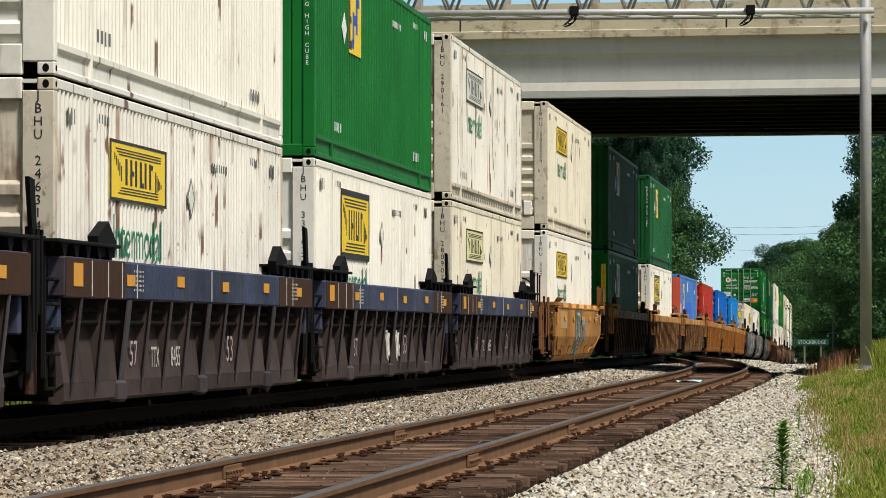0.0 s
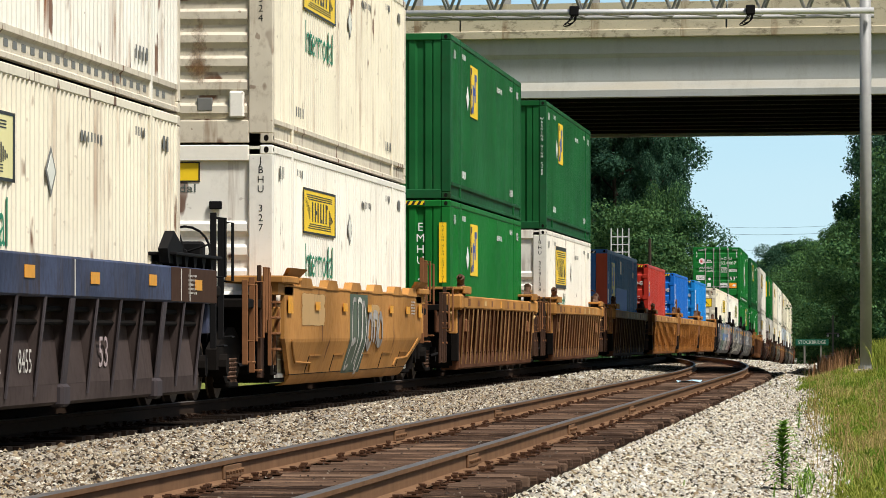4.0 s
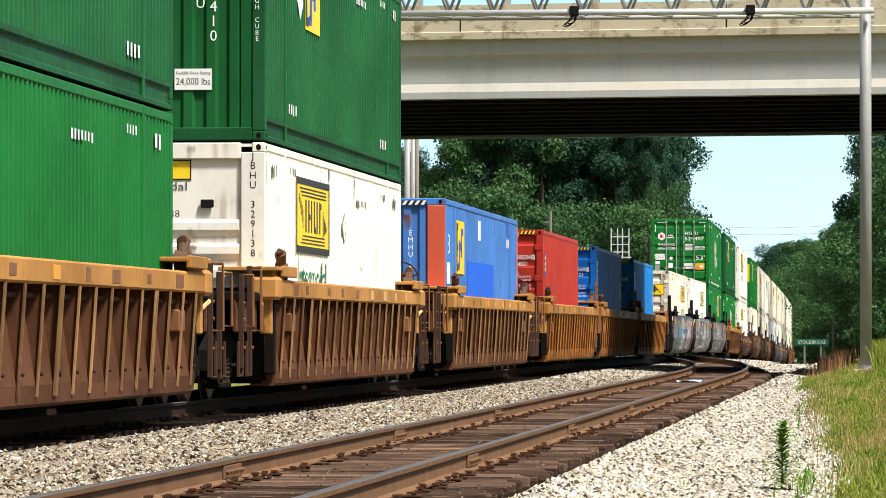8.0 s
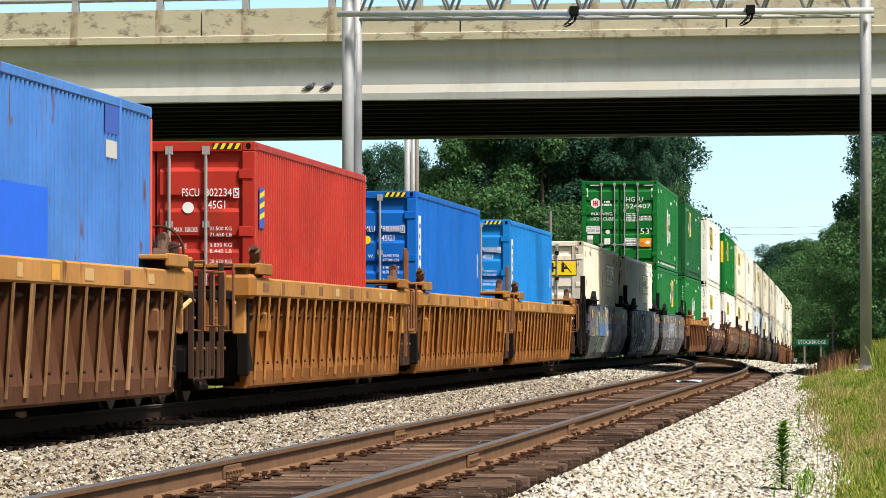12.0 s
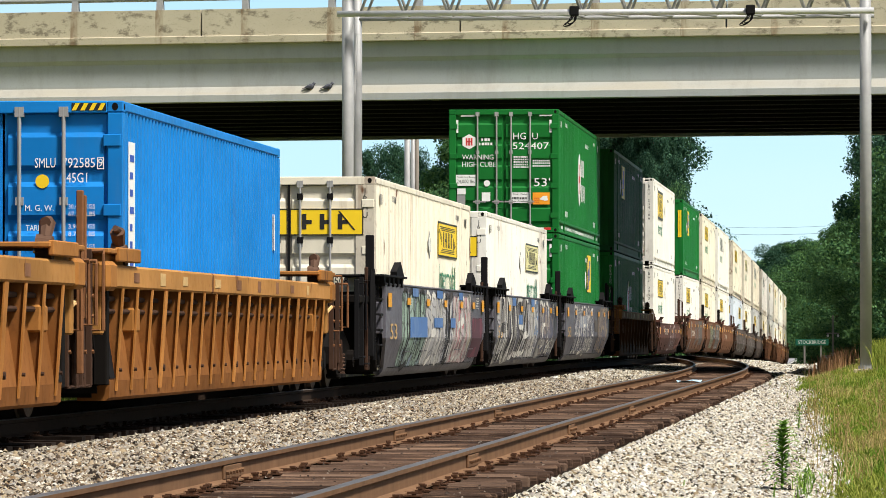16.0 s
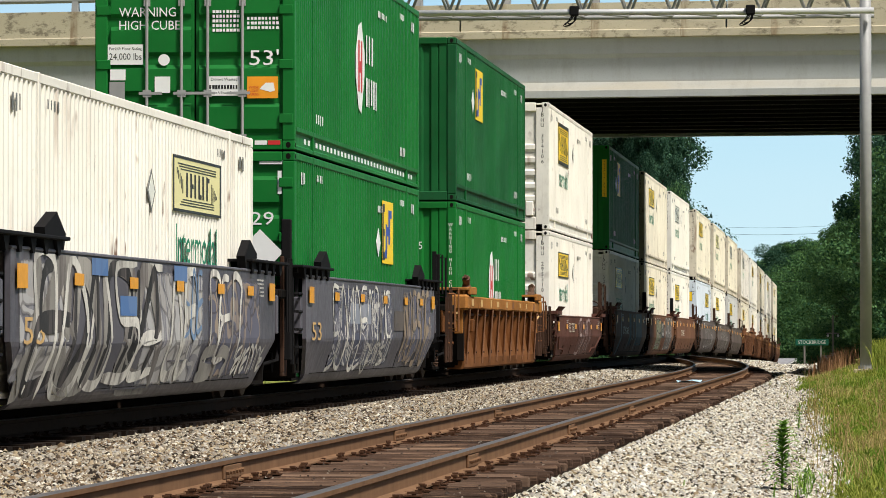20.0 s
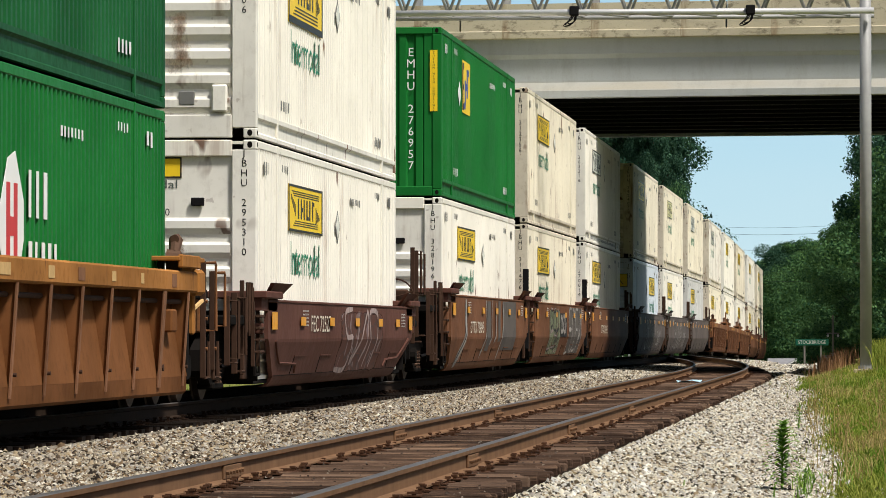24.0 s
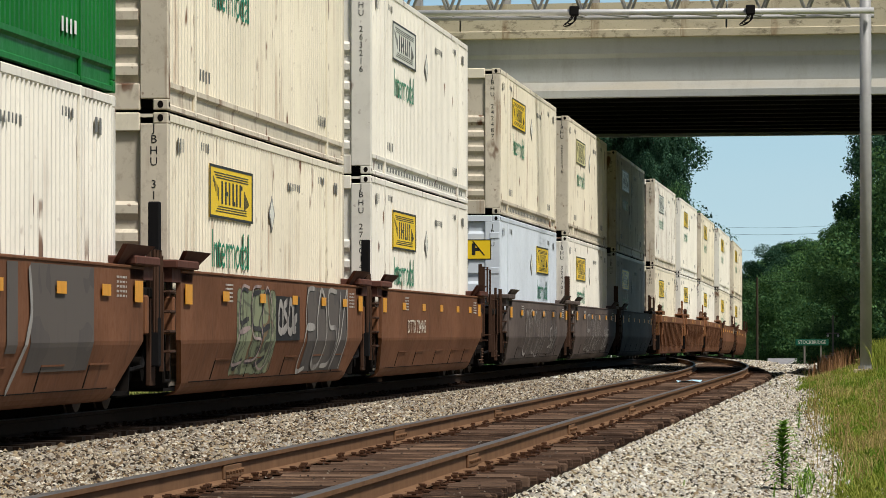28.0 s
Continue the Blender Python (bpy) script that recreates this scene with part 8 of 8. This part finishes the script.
    if number:
        zz, y0, xx = (0.54, -2.3, 1.345) if K["heavy"] else (0.90, -1.6, 1.525)
        if K["ribbed"] and not K["heavy"]:
            zz, xx = zt - 0.12, 1.565
        sz = 0.30 if zz < 1 else 0.15
        if K["heavy"]:     # between two ribs each
            write(number, sz, M_GRIMEW, c, SIDE(-1.72, zz, sheet_x(zz - 0.15)), 0.62)
            write("TTX", sz, M_GRIMEW, c, SIDE(-3.10, zz, sheet_x(zz - 0.15)), 0.55)
        else:
            wide, yc = {"fec": (2.1, -3.35), "slate": (2.4, -3.85)}.get(kind, (2.8, -3.4))
            write({"fec": "FEC ", "slate": "DTTX ", "tan": "DTTX "}.get(kind, "") + number, 0.30, M_CHALK, c, SIDE(yc, 0.88 if kind != "fec" else 0.90, 1.512), wide)
    if big53:
        write("53", 0.42, M_MAUVE, c, SIDE(2.33, 0.60, sheet_x(0.40)), 0.5)
        write("57", 0.36, M_MAUVE, c, SIDE(-4.45, 0.58, sheet_x(0.40)), 0.45)
        for y in (-7.6, -6.7, -5.9, -5.0, 0.05, 6.4, 7.0):     # thin white lines down the chord
            part("chord_line", stored(("cline",), lambda: Geo().box(X + 0.001, X + 0.0045, -0.022, 0.022, -0.165, 0.165).mesh("chord_line", M_GRIMEW)), M_GRIMEW, c).location = (0, y, zt - ch / 2)
    if kind == "slate":
        write("53", 0.34, M_CHIP, c, SIDE(-7.45, 0.80, 1.512), 1.0)
    def caps():
        g = Geo()
        r = random.Random(9)
        for y in (-5.2, 6.9):
            for k in range(5):
                bars(g, y, zt - 0.10 - 0.045 * k, 0.62, 0.022, (X if K["ribbed"] else 1.50) + 0.004, 7, r)
        return g.mesh("lettering", M_GRIMEW)
    if K["reflect"]:
        tagged(part("lettering", stored(key + ("caps",), caps), M_GRIMEW, c), kind="stuff")
    for y, z, h in scrawls:
        g, ph = Geo(), rnd.uniform(0, 6)
        pts = [(sheet_x(z - h * 0.5) + 0.004, y + h * (0.5 * math.sin(k * 0.9 + ph) + 0.06 * k - 0.6) * 0.55, z + h * 0.5 * math.cos(k * 1.35 + ph) * (1 - 0.02 * k)) for k in range(24)]
        part("graffiti", g.path(pts, 0.011, 4), M_GRIMEW, c, "thin white spray-painted scrawl")
    for layer, (nm, y0, y1, z0, z1) in enumerate(graffiti):
        skin = lambda z, o=0.0006 * (layer + 1) + (0.0115 if nm == "blue_patch" else 0.0): surf(z) + o
        gm = SPRAY[nm]
        tagged(part("graffiti", field(Geo(), rnd, y0, y1, z0, z1, skin, "patch" in nm or "block" in nm).mesh("graffiti", gm, fix=False), gm, c, "spray-painted graffiti"), kind="stuff")
    for layer, (col, y0, y1, n, z0, z1, w) in enumerate(tags):
        skin = lambda z, o=0.006 + 0.005 * layer / max(1, len(tags)): surf(z) + o
        gm = INKS[col]
        tagged(part("graffiti", tag(rnd, y0, y1, n, z0, z1, w, skin, zt - 0.01).mesh("graffiti", gm, fix=False), gm, c, "spray-painted letter strokes"), kind="stuff")
    return c


def _w(side, chord, rib, top, chord_h=0.25, ribbed=True, ribs=15, heavy=False, guide=None, fins=False, scallop=False, cut=0.9, reflect=True, chord_label="", bracket_label="", mast=None):
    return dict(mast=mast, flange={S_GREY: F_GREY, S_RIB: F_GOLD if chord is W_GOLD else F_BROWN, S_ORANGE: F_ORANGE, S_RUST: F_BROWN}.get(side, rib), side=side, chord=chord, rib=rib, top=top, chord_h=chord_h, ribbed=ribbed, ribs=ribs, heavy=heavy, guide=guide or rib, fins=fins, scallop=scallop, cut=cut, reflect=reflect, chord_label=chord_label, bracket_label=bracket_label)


WELLS = {
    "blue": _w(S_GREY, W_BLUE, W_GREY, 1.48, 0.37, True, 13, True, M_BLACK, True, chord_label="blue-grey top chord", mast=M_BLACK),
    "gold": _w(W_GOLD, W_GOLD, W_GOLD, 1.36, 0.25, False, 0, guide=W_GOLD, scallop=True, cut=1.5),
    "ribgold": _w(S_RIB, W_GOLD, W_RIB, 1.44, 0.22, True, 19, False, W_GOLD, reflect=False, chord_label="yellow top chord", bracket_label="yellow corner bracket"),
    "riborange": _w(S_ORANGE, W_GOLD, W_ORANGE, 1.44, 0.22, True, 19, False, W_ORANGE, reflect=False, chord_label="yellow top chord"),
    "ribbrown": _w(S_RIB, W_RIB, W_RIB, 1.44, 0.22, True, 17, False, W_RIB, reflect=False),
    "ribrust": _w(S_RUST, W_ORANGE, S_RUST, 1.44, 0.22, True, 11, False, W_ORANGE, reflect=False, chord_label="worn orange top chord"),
    "slate": _w(W_SLATE, W_SLATE, W_SLATE, 1.50, 0.25, False, 0, guide=M_BLACK, fins=True, mast=M_BLACK),
    "fec": _w(W_BROWN, W_BROWN, W_BROWN, 1.16, 0.25, False, 0, guide=W_BROWN, cut=1.35),
    "tan": _w(W_TAN, W_TAN, W_TAN, 1.42, 0.25, False, 0, guide=W_BROWN, mast=M_BLACK),
    "taupe": _w(W_TAUPE, W_TAUPE, W_TAUPE, 1.42, 0.25, False, 0, guide=W_TAUPE, mast=M_GRIT),
}

# ---- the train ----
GW, GC, GR = "white ribbed freight container with a yellow side panel", "cream-white ribbed freight container with a yellow side panel", "rust-streaked white freight container"
GG = "green corrugated freight container with a yellow panel"
_mint, _dk, _silv, _whit, _pink, _slat = (0.27, 0.36, 0.29), (0.04, 0.045, 0.045), (0.42, 0.41, 0.40), (0.64, 0.62, 0.57), (0.48, 0.30, 0.30), (0.128, 0.128, 0.165)
SPRAY = {
    "mint": spray("mint", [(0.0, _mint), (0.30, _dk), (0.36, _mint), (0.62, (0.32, 0.40, 0.36)), (0.80, _dk), (0.86, (0.22, 0.27, 0.32))], 2.0, 1.6, 1.0),
    "silver": spray("silver", [(0.0, _silv), (0.28, (0.36, 0.34, 0.32)), (0.50, _slat), (0.60, _silv), (0.85, (0.40, 0.36, 0.30))], 2.2, 1.5, 4.0),
    "pink": spray("pink", [(0.0, _pink), (0.35, (0.46, 0.40, 0.38)), (0.58, (0.40, 0.12, 0.13)), (0.66, _silv), (0.88, (0.36, 0.36, 0.24))], 2.2, 1.6, 9.0),
    "letters": spray("letters", [(0.0, _slat), (0.26, _whit), (0.42, _dk), (0.56, _silv), (0.74, _whit), (0.82, _dk)], 2.6, 1.9, 2.5),
    "outline": spray("outline", [(0.0, _slat), (0.24, _whit), (0.31, _slat), (0.55, _whit), (0.60, (0.07, 0.08, 0.12)), (0.86, _whit), (0.91, _slat)], 2.8, 2.2, 6.0),
    "tan": spray("tan", [(0.0, _slat), (0.3, (0.34, 0.27, 0.20)), (0.42, _slat), (0.7, (0.30, 0.24, 0.19)), (0.8, _dk)], 3.0, 1.8, 3.3),
    "plum": spray("plum", [(0.0, (0.10, 0.05, 0.06)), (0.5, (0.17, 0.06, 0.08)), (0.8, (0.08, 0.06, 0.06))], 1.5, 1.0, 5.0),
    "dark_block": spray("dark_block", [(0.0, (0.095, 0.092, 0.105)), (0.6, (0.125, 0.12, 0.13))], 1.0, 1.0, 1.0),
    "black_block": spray("black_block", [(0.0, (0.025, 0.024, 0.024)), (0.6, (0.035, 0.033, 0.033))], 1.0, 1.0, 1.0),
    "pale_patch": spray("pale_patch", [(0.0, (0.24, 0.26, 0.30)), (0.6, (0.30, 0.31, 0.34))], 1.0, 1.0, 1.0),
    "blue_patch": spray("blue_patch", [(0.0, (0.085, 0.165, 0.34)), (0.6, (0.12, 0.20, 0.36))], 1.0, 1.0, 1.0),
    "grey_patch": spray("grey_patch", [(0.0, (0.11, 0.095, 0.085)), (0.6, (0.085, 0.075, 0.07))], 1.0, 1.0, 1.0),
    "mauve_line": spray("mauve_line", [(0.0, (0.105, 0.046, 0.034)), (0.42, (0.26, 0.20, 0.20)), (0.50, (0.105, 0.046, 0.034)), (0.84, (0.24, 0.18, 0.18)), (0.89, (0.10, 0.045, 0.033))], 1.9, 1.4, 8.0),
    "teal_patch": spray("teal_patch", [(0.0, (0.085, 0.115, 0.085)), (0.6, (0.115, 0.135, 0.095))], 1.0, 1.0, 3.0),
    "pale_gold": spray("pale_gold", [(0.0, (0.48, 0.31, 0.14)), (0.7, (0.42, 0.25, 0.10))], 1.0, 1.0, 2.0),
    "taupe_line": spray("taupe_line", [(0.0, (0.115, 0.092, 0.082)), (0.46, (0.27, 0.25, 0.24)), (0.50, (0.115, 0.092, 0.082)), (0.88, (0.25, 0.23, 0.22)), (0.92, (0.11, 0.09, 0.08))], 1.8, 1.7, 5.0),
    "mint_brown": spray("mint_brown", [(0.0, (0.20, 0.23, 0.14)), (0.32, (0.05, 0.05, 0.04)), (0.38, (0.24, 0.26, 0.16)), (0.72, (0.155, 0.068, 0.036)), (0.84, (0.05, 0.05, 0.04)), (0.90, (0.20, 0.23, 0.14))], 2.4, 1.6, 2.0),
}
SP1 = [("mint", -6.3, -2.3, 0.20, 1.49), ("silver", -2.6, 1.2, 0.20, 1.47), ("letters", 0.9, 2.4, 0.22, 1.46), ("pink", 2.2, 5.9, 0.20, 1.47), ("plum", 6.0, 8.2, 0.30, 1.1), ("blue_patch", -4.7, -3.8, 1.36, 1.49), ("blue_patch", -0.7, 0.3, 1.36, 1.49), ("blue_patch", 3.3, 4.1, 1.36, 1.49), ("blue_patch", -5.1, -2.35, 0.72, 1.04), ("blue_patch", -1.2, 0.3, 0.88, 1.04), ("blue_patch", 1.7, 2.6, 0.88, 1.04)]
SP2 = [("dark_block", -7.6, -0.2, 0.24, 1.49), ("silver", -8.2, -5.6, 0.30, 1.47), ("silver", -1.6, 2.6, 0.20, 1.47), ("tan", 2.8, 7.2, 0.24, 1.45), ("blue_patch", -4.6, -3.7, 1.33, 1.49), ("blue_patch", -3.0, -2.0, 0.96, 1.15), ("blue_patch", 0.4, 1.3, 1.33, 1.49)]
SP3 = [("outline", -5.9, 2.2, 0.26, 1.46), ("pale_patch", -3.6, -1.0, 0.92, 1.20), ("tan", 3.4, 7.9, 0.26, 1.45), ("grey_patch", 2.2, 4.0, 0.82, 1.12)]
SP4 = [("grey_patch", 2.4, 5.6, 0.45, 1.40), ("grey_patch", -1.2, -0.4, 0.45, 1.38), ("grey_patch", 1.3, 1.8, 0.62, 1.40)]
SP5 = [("mint_brown", -4.4, -0.8, 0.24, 1.36), ("black_block", -0.9, 1.4, 0.70, 1.24), ("grey_patch", 2.2, 6.6, 0.30, 1.38)]
SP6 = [("mauve_line", -1.2, 4.4, 0.20, 1.12)]
SP7 = [("taupe_line", -4.6, 5.6, 0.26, 1.34)]
SP8 = [("teal_patch", -1.5, 0.7, 0.24, 1.33), ("pale_gold", -6.9, -4.4, 0.86, 1.32), ("pale_gold", 1.2, 2.2, 0.85, 1.22)]
# letter strokes: paint, from, to, how many, foot, head, width
TG1 = [("dark", -6.0, -2.6, 4, 0.26, 1.44, 0.10), ("white", -2.4, 1.0, 4, 0.26, 1.40, 0.09), ("dark", 1.0, 2.3, 2, 0.30, 1.42, 0.10), ("white", 2.4, 5.8, 5, 0.28, 1.40, 0.08)]
TG2 = [("silver", -7.4, -0.2, 4, 0.26, 1.46, 0.34), ("dark", -7.2, -0.3, 4, 0.30, 1.40, 0.16), ("white", -7.5, -0.1, 5, 0.24, 1.47, 0.13), ("white", 0.3, 2.2, 2, 0.28, 1.44, 0.12), ("white", 3.0, 5.6, 3, 0.40, 1.42, 0.09), ("blue", 1.2, 2.6, 3, 0.74, 1.44, 0.06), ("silver", 2.8, 4.8, 2, 0.28, 0.60, 0.14), ("white", 5.4, 7.8, 7, 0.34, 0.62, 0.05)]
TG3 = [("white", -5.6, 1.8, 9, 0.30, 1.42, 0.055), ("white", -1.4, 1.2, 4, 0.30, 0.64, 0.05), ("tan", 3.6, 7.6, 6, 0.30, 1.40, 0.09)]
TG4 = [("pale", -5.9, -2.4, -1, 0.24, 1.40, 0.34), ("dark", -5.8, -2.4, -1, 0.30, 1.36, 0.05), ("pale", -1.6, -0.2, -1, 0.36, 1.42, 0.12), ("pale", -0.3, 1.5, -2, 0.62, 1.40, 0.09), ("pale", 2.2, 4.2, -1, 0.26, 1.40, 0.14)]
TG5 = [("dark", -4.0, -1.2, 3, 0.34, 1.30, 0.06), ("pink", -4.1, -1.1, 3, 0.40, 1.33, 0.03), ("pale", -0.7, 1.2, 4, 0.78, 1.18, 0.10), ("pale", 2.0, 6.8, 4, 0.28, 1.36, 0.075)]
TG6 = [("pink", -0.6, 3.9, 3, 0.26, 1.10, 0.065)]
TG7 = [("pale", -4.0, 1.8, 5, 0.30, 1.24, 0.05), ("pale", 3.0, 5.2, 3, 0.40, 0.90, 0.05)]
TG8 = [("white", -1.2, 0.6, 3, 0.26, 1.24, 0.06), ("pale", 0.7, 2.8, 3, 0.62, 1.06, 0.15)]
INKS = {k: paint("sprayed_" + k, col, 0.75, 0.75, (0.11, 0.10, 0.10), 0.9, (0.12, 0.105, 0.10), 0.18, bite=0.50) for k, col in (("white", (0.62, 0.60, 0.54)), ("silver", (0.30, 0.285, 0.255)), ("dark", (0.035, 0.035, 0.035)), ("pale", (0.37, 0.35, 0.32)), ("pink", (0.40, 0.31, 0.29)), ("tan", (0.33, 0.26, 0.19)), ("blue", (0.16, 0.24, 0.36)))}
# front of the container at time zero's reckoning, well kind, lower container, upper container, car's other traits
J = lambda paint_, logo, digits, label, **k: dict(style="white", paint_=paint_, logo=logo, code="JBHU", digits=digits, label=label, **k)
G = lambda code, digits, label, **k: dict(style="green", paint_=k.pop("paint_", P_GREEN), logo=k.pop("logo", "tall"), end=k.pop("end", "upright"), code=code, digits=digits, label=label, **k)
TRAIN = [
    (24.2, "blue", J(P_CREAM, "yellow", "", GC), J(P_WHITE, "yellow", "", GW), dict(label="blue-grey and brown ribbed well car")),
    (43.85, "blue", J(P_RUST, "yellow", "246314", GR + " with a yellow panel", end_logo=True), J(P_WHITE, "yellow", "", GW), dict(label="blue-grey and brown ribbed well car", number="8455", big53=True)),
    (63.3, "blue", J(P_WHITE, "large", "337637", GW), G("EMHU", "990", GG), dict(label="blue-grey and brown ribbed well car", number="", big53=True, scrawls=((-0.32, 0.60, 0.50), (1.03, 0.60, 0.50)))),
    (83.0, "blue", J(P_CREAM, "pale", "280902", "white ribbed freight container with a faded panel"), J(P_RUST, "white", "290161", GR + " with a pale panel", tops=True, hardware=True), dict(label="blue-grey and brown ribbed well car", number="8455", big53=True, brake=True)),
    (106.75, "gold", J(P_WHITE, "yellow", "327", GW, end_logo=True), J(P_CREAM, "yellow", "305524", GC, hardware=True), dict(label="golden yellow smooth-sided well car with scalloped edges", number="", graffiti=SP8, tags=TG8)),
    (130.6, "ribgold", G("EMHU", "275", GG, big="caution", marks=end_emblem), G("", "650919", GG, paint_=P_GREEN2), dict(label="rust-brown ribbed well car with a yellow top chord")),
    (154.15, "ribgold", J(P_WHITE, "large", "329138", GW, end_logo=True), G("EMHU", "654410", GG, paint_=P_GREEN2), dict(label="rust-brown ribbed well car with a yellow top chord", brake=True)),
    (177.7, "ribgold", dict(style="bluered", paint_=P_BLUE, logo="tall", end="upright", code="EMHU", digits="2032", label="faded blue corrugated container with red corner posts", marks=patched_blue), None, dict(label="rust-brown ribbed well car with a yellow top chord", brake=True)),
    (202.3, "riborange", dict(style="red", length=12.19, paint_=P_REDC, end="doors", label="red corrugated container with steel doors", width=2.44, marks=iso_doors("FSCU", "802234", "5")), None, dict(label="orange-brown ribbed well car")),
    (222.0, "riborange", dict(style="blue", length=12.19, paint_=P_BLUE2, end="doors", label="bright blue container with steel doors", width=2.44, marks=iso_doors("SMLU", "798388", "1", True)), None, dict(label="orange-brown ribbed well car")),
    (241.4, "riborange", dict(style="blue", length=12.19, paint_=P_BLUE3, end="doors", label="light blue container with steel doors", width=2.44, marks=iso_doors("SMLU", "792585", "9", True)), None, dict(label="orange-brown ribbed well car")),
    (264.0, "slate", J(P_CREAM, "yellow", "", "cream-white container with barred doors and a yellow panel", end="doors", marks=banner_doors("2508")), None, dict(label="slate grey well car covered in graffiti", graffiti=SP1, tags=TG1, number="888592")),
    (283.7, "slate", J(P_WHITE, "pale", "", "white container with barred doors", end="doors", marks=banner_doors("")), None, dict(label="slate grey well car covered in graffiti", graffiti=SP2, tags=TG2)),
    (303.8, "slate", G("", "", GG, end="doors", marks=green_doors), G("HGIU", "524407", "green container with barred doors and a red and white emblem", end="doors", logo="hub", tops=True, marks=hub_doors), dict(label="slate grey well car with white graffiti", graffiti=SP3, tags=TG3)),
    (326.6, "ribrust", G("HGIU", "5", "green corrugated container with a red and white emblem", logo="hub"), G("", "652510", GG, paint_=P_GREEN2), dict(label="brown ribbed well car")),
    (349.9, "fec", J(P_WHITE, "yellow", "295310", GW, end_logo=True), J(P_WHITE, "large", "334106", GW, hardware=True), dict(label="red-brown smooth well car with low sides", number="72527", brake=True, graffiti=SP6, tags=TG6)),
    (373.6, "tan", J(P_WHITE, "yellow", "328196", GW, end_logo=True), G("EMHU", "276957", GG, big="caution"), dict(label="tan-brown smooth well car with graffiti", number="724645", graffiti=SP4, tags=TG4)),
    (393.1, "tan", J(P_CREAM, "yellow", "311476", GC), J(P_CREAM, "yellow", "312356", GC), dict(label="tan-brown smooth well car with graffiti", graffiti=SP5, tags=TG5)),
    (412.7, "tan", J(P_WHITE, "yellow", "270014", GW), J(P_WHITE, "white", "263216", "white ribbed freight container with a pale panel", tops=True), dict(label="tan-brown smooth well car", number="724945")),
    (436.1, "taupe", J(P_BLUEW, "yellow", "", "pale blue-white container with yellow panels", end="doors", marks=banner_doors("")), J(P_CREAM, "yellow", "242487", GC, tops=True), dict(label="grey-brown smooth well car", graffiti=SP7, tags=TG7)),
    (456.3, "taupe", J(P_WHITE, "yellow", "324701", GW), J(P_CREAM, "pale", "252246", "cream-white container with a faded panel"), dict(label="grey-brown smooth well car", graffiti=SP7, tags=TG7)),
    (477.0, "taupe", J(P_GREYW, "yellow", "", "greyish white container with a yellow panel"), J(P_CREAM, "white", "", "cream-white container with a pale panel"), dict(label="grey-brown smooth well car")),
    (500.0, "ribbrown", J(P_CREAM, "yellow", "", GC), J(P_RUST, "white", "", GR + " with a pale panel"), dict(label="brown ribbed well car")),
    (520.5, "ribbrown", J(P_WHITE, "yellow", "", GW), J(P_WHITE, "yellow", "", GW), dict(label="brown ribbed well car")),
    (541.0, "ribbrown", J(P_WHITE, "yellow", "", GW), J(P_CREAM, "yellow", "", GC), dict(label="brown ribbed well car")),
    (563.5, "tan", J(P_CREAM, "yellow", "", GC), J(P_WHITE, "yellow", "", GW), dict(label="brown smooth well car")),
    (586.0, "tan", J(P_CREAM, "yellow", "", GC), J(P_CREAM, "yellow", "", GC), dict(label="brown smooth well car")),
]
MOVERS = []     # thing, its middle along the line, half length, height above the rails


def make_train():
    mids = [r[0] + (8.075 if r[2].get("length", 16.15) > 13 else 6.095) for r in TRAIN]
    for i, (front, kind, low, up, car) in enumerate(TRAIN):
        mid = mids[i]
        gap_f = (mid - mids[i - 1]) / 2 if i else 9.8
        gap_r = (mids[i + 1] - mid) / 2 if i + 1 < len(TRAIN) else 11.4
        joint_f, joint_r = gap_f < 10.6, gap_r < 10.6
        tf = gap_f if joint_f else gap_f - 1.75
        trr = 0 if joint_r else gap_r - 1.75     # a joint's bogie belongs to the unit behind it
        c = well_car(kind, (gap_f, gap_r), (tf, trr), seed=i, joint=joint_f or kind == "slate", **car)
        MOVERS.append((c, mid, 8.4, 0.0))
        low_l = low.get("length", 16.15)
        b = container(seed=i, **low)
        MOVERS.append((b, mid, 8.4, 0.224))
        if up:
            u = container(seed=i + 50, **up)
            MOVERS.append((u, mid, 8.4, 0.224 + CH + 0.026))


make_train()
make_stones()


def motions():
    """Bring the whole train along the line, its wheels rolling."""
    times = [2.0 * k for k in range(15)]
    for ob, mid, half, z in MOVERS:
        rows = []
        for t in times:
            s = mid - gone(t)
            a, b = on_line(s - half), on_line(s + half)
            d = b - a
            m = Matrix.Translation((a + b) / 2 + Vector((0, 0, z))) @ Matrix.Rotation(math.atan2(-d.x, d.y), 4, "Z") @ Matrix.Rotation(math.atan2(d.z, math.hypot(d.x, d.y)), 4, "X")
            rows.append((t, m))
        walk(ob, rows)
    spin = [k / 30 for k in range(841)]
    for w in AXLES:
        at = Matrix.Translation(w.location)
        walk(w, [(t, at @ Matrix.Rotation(gone(t) / 0.42, 4, "X")) for t in spin])


motions()
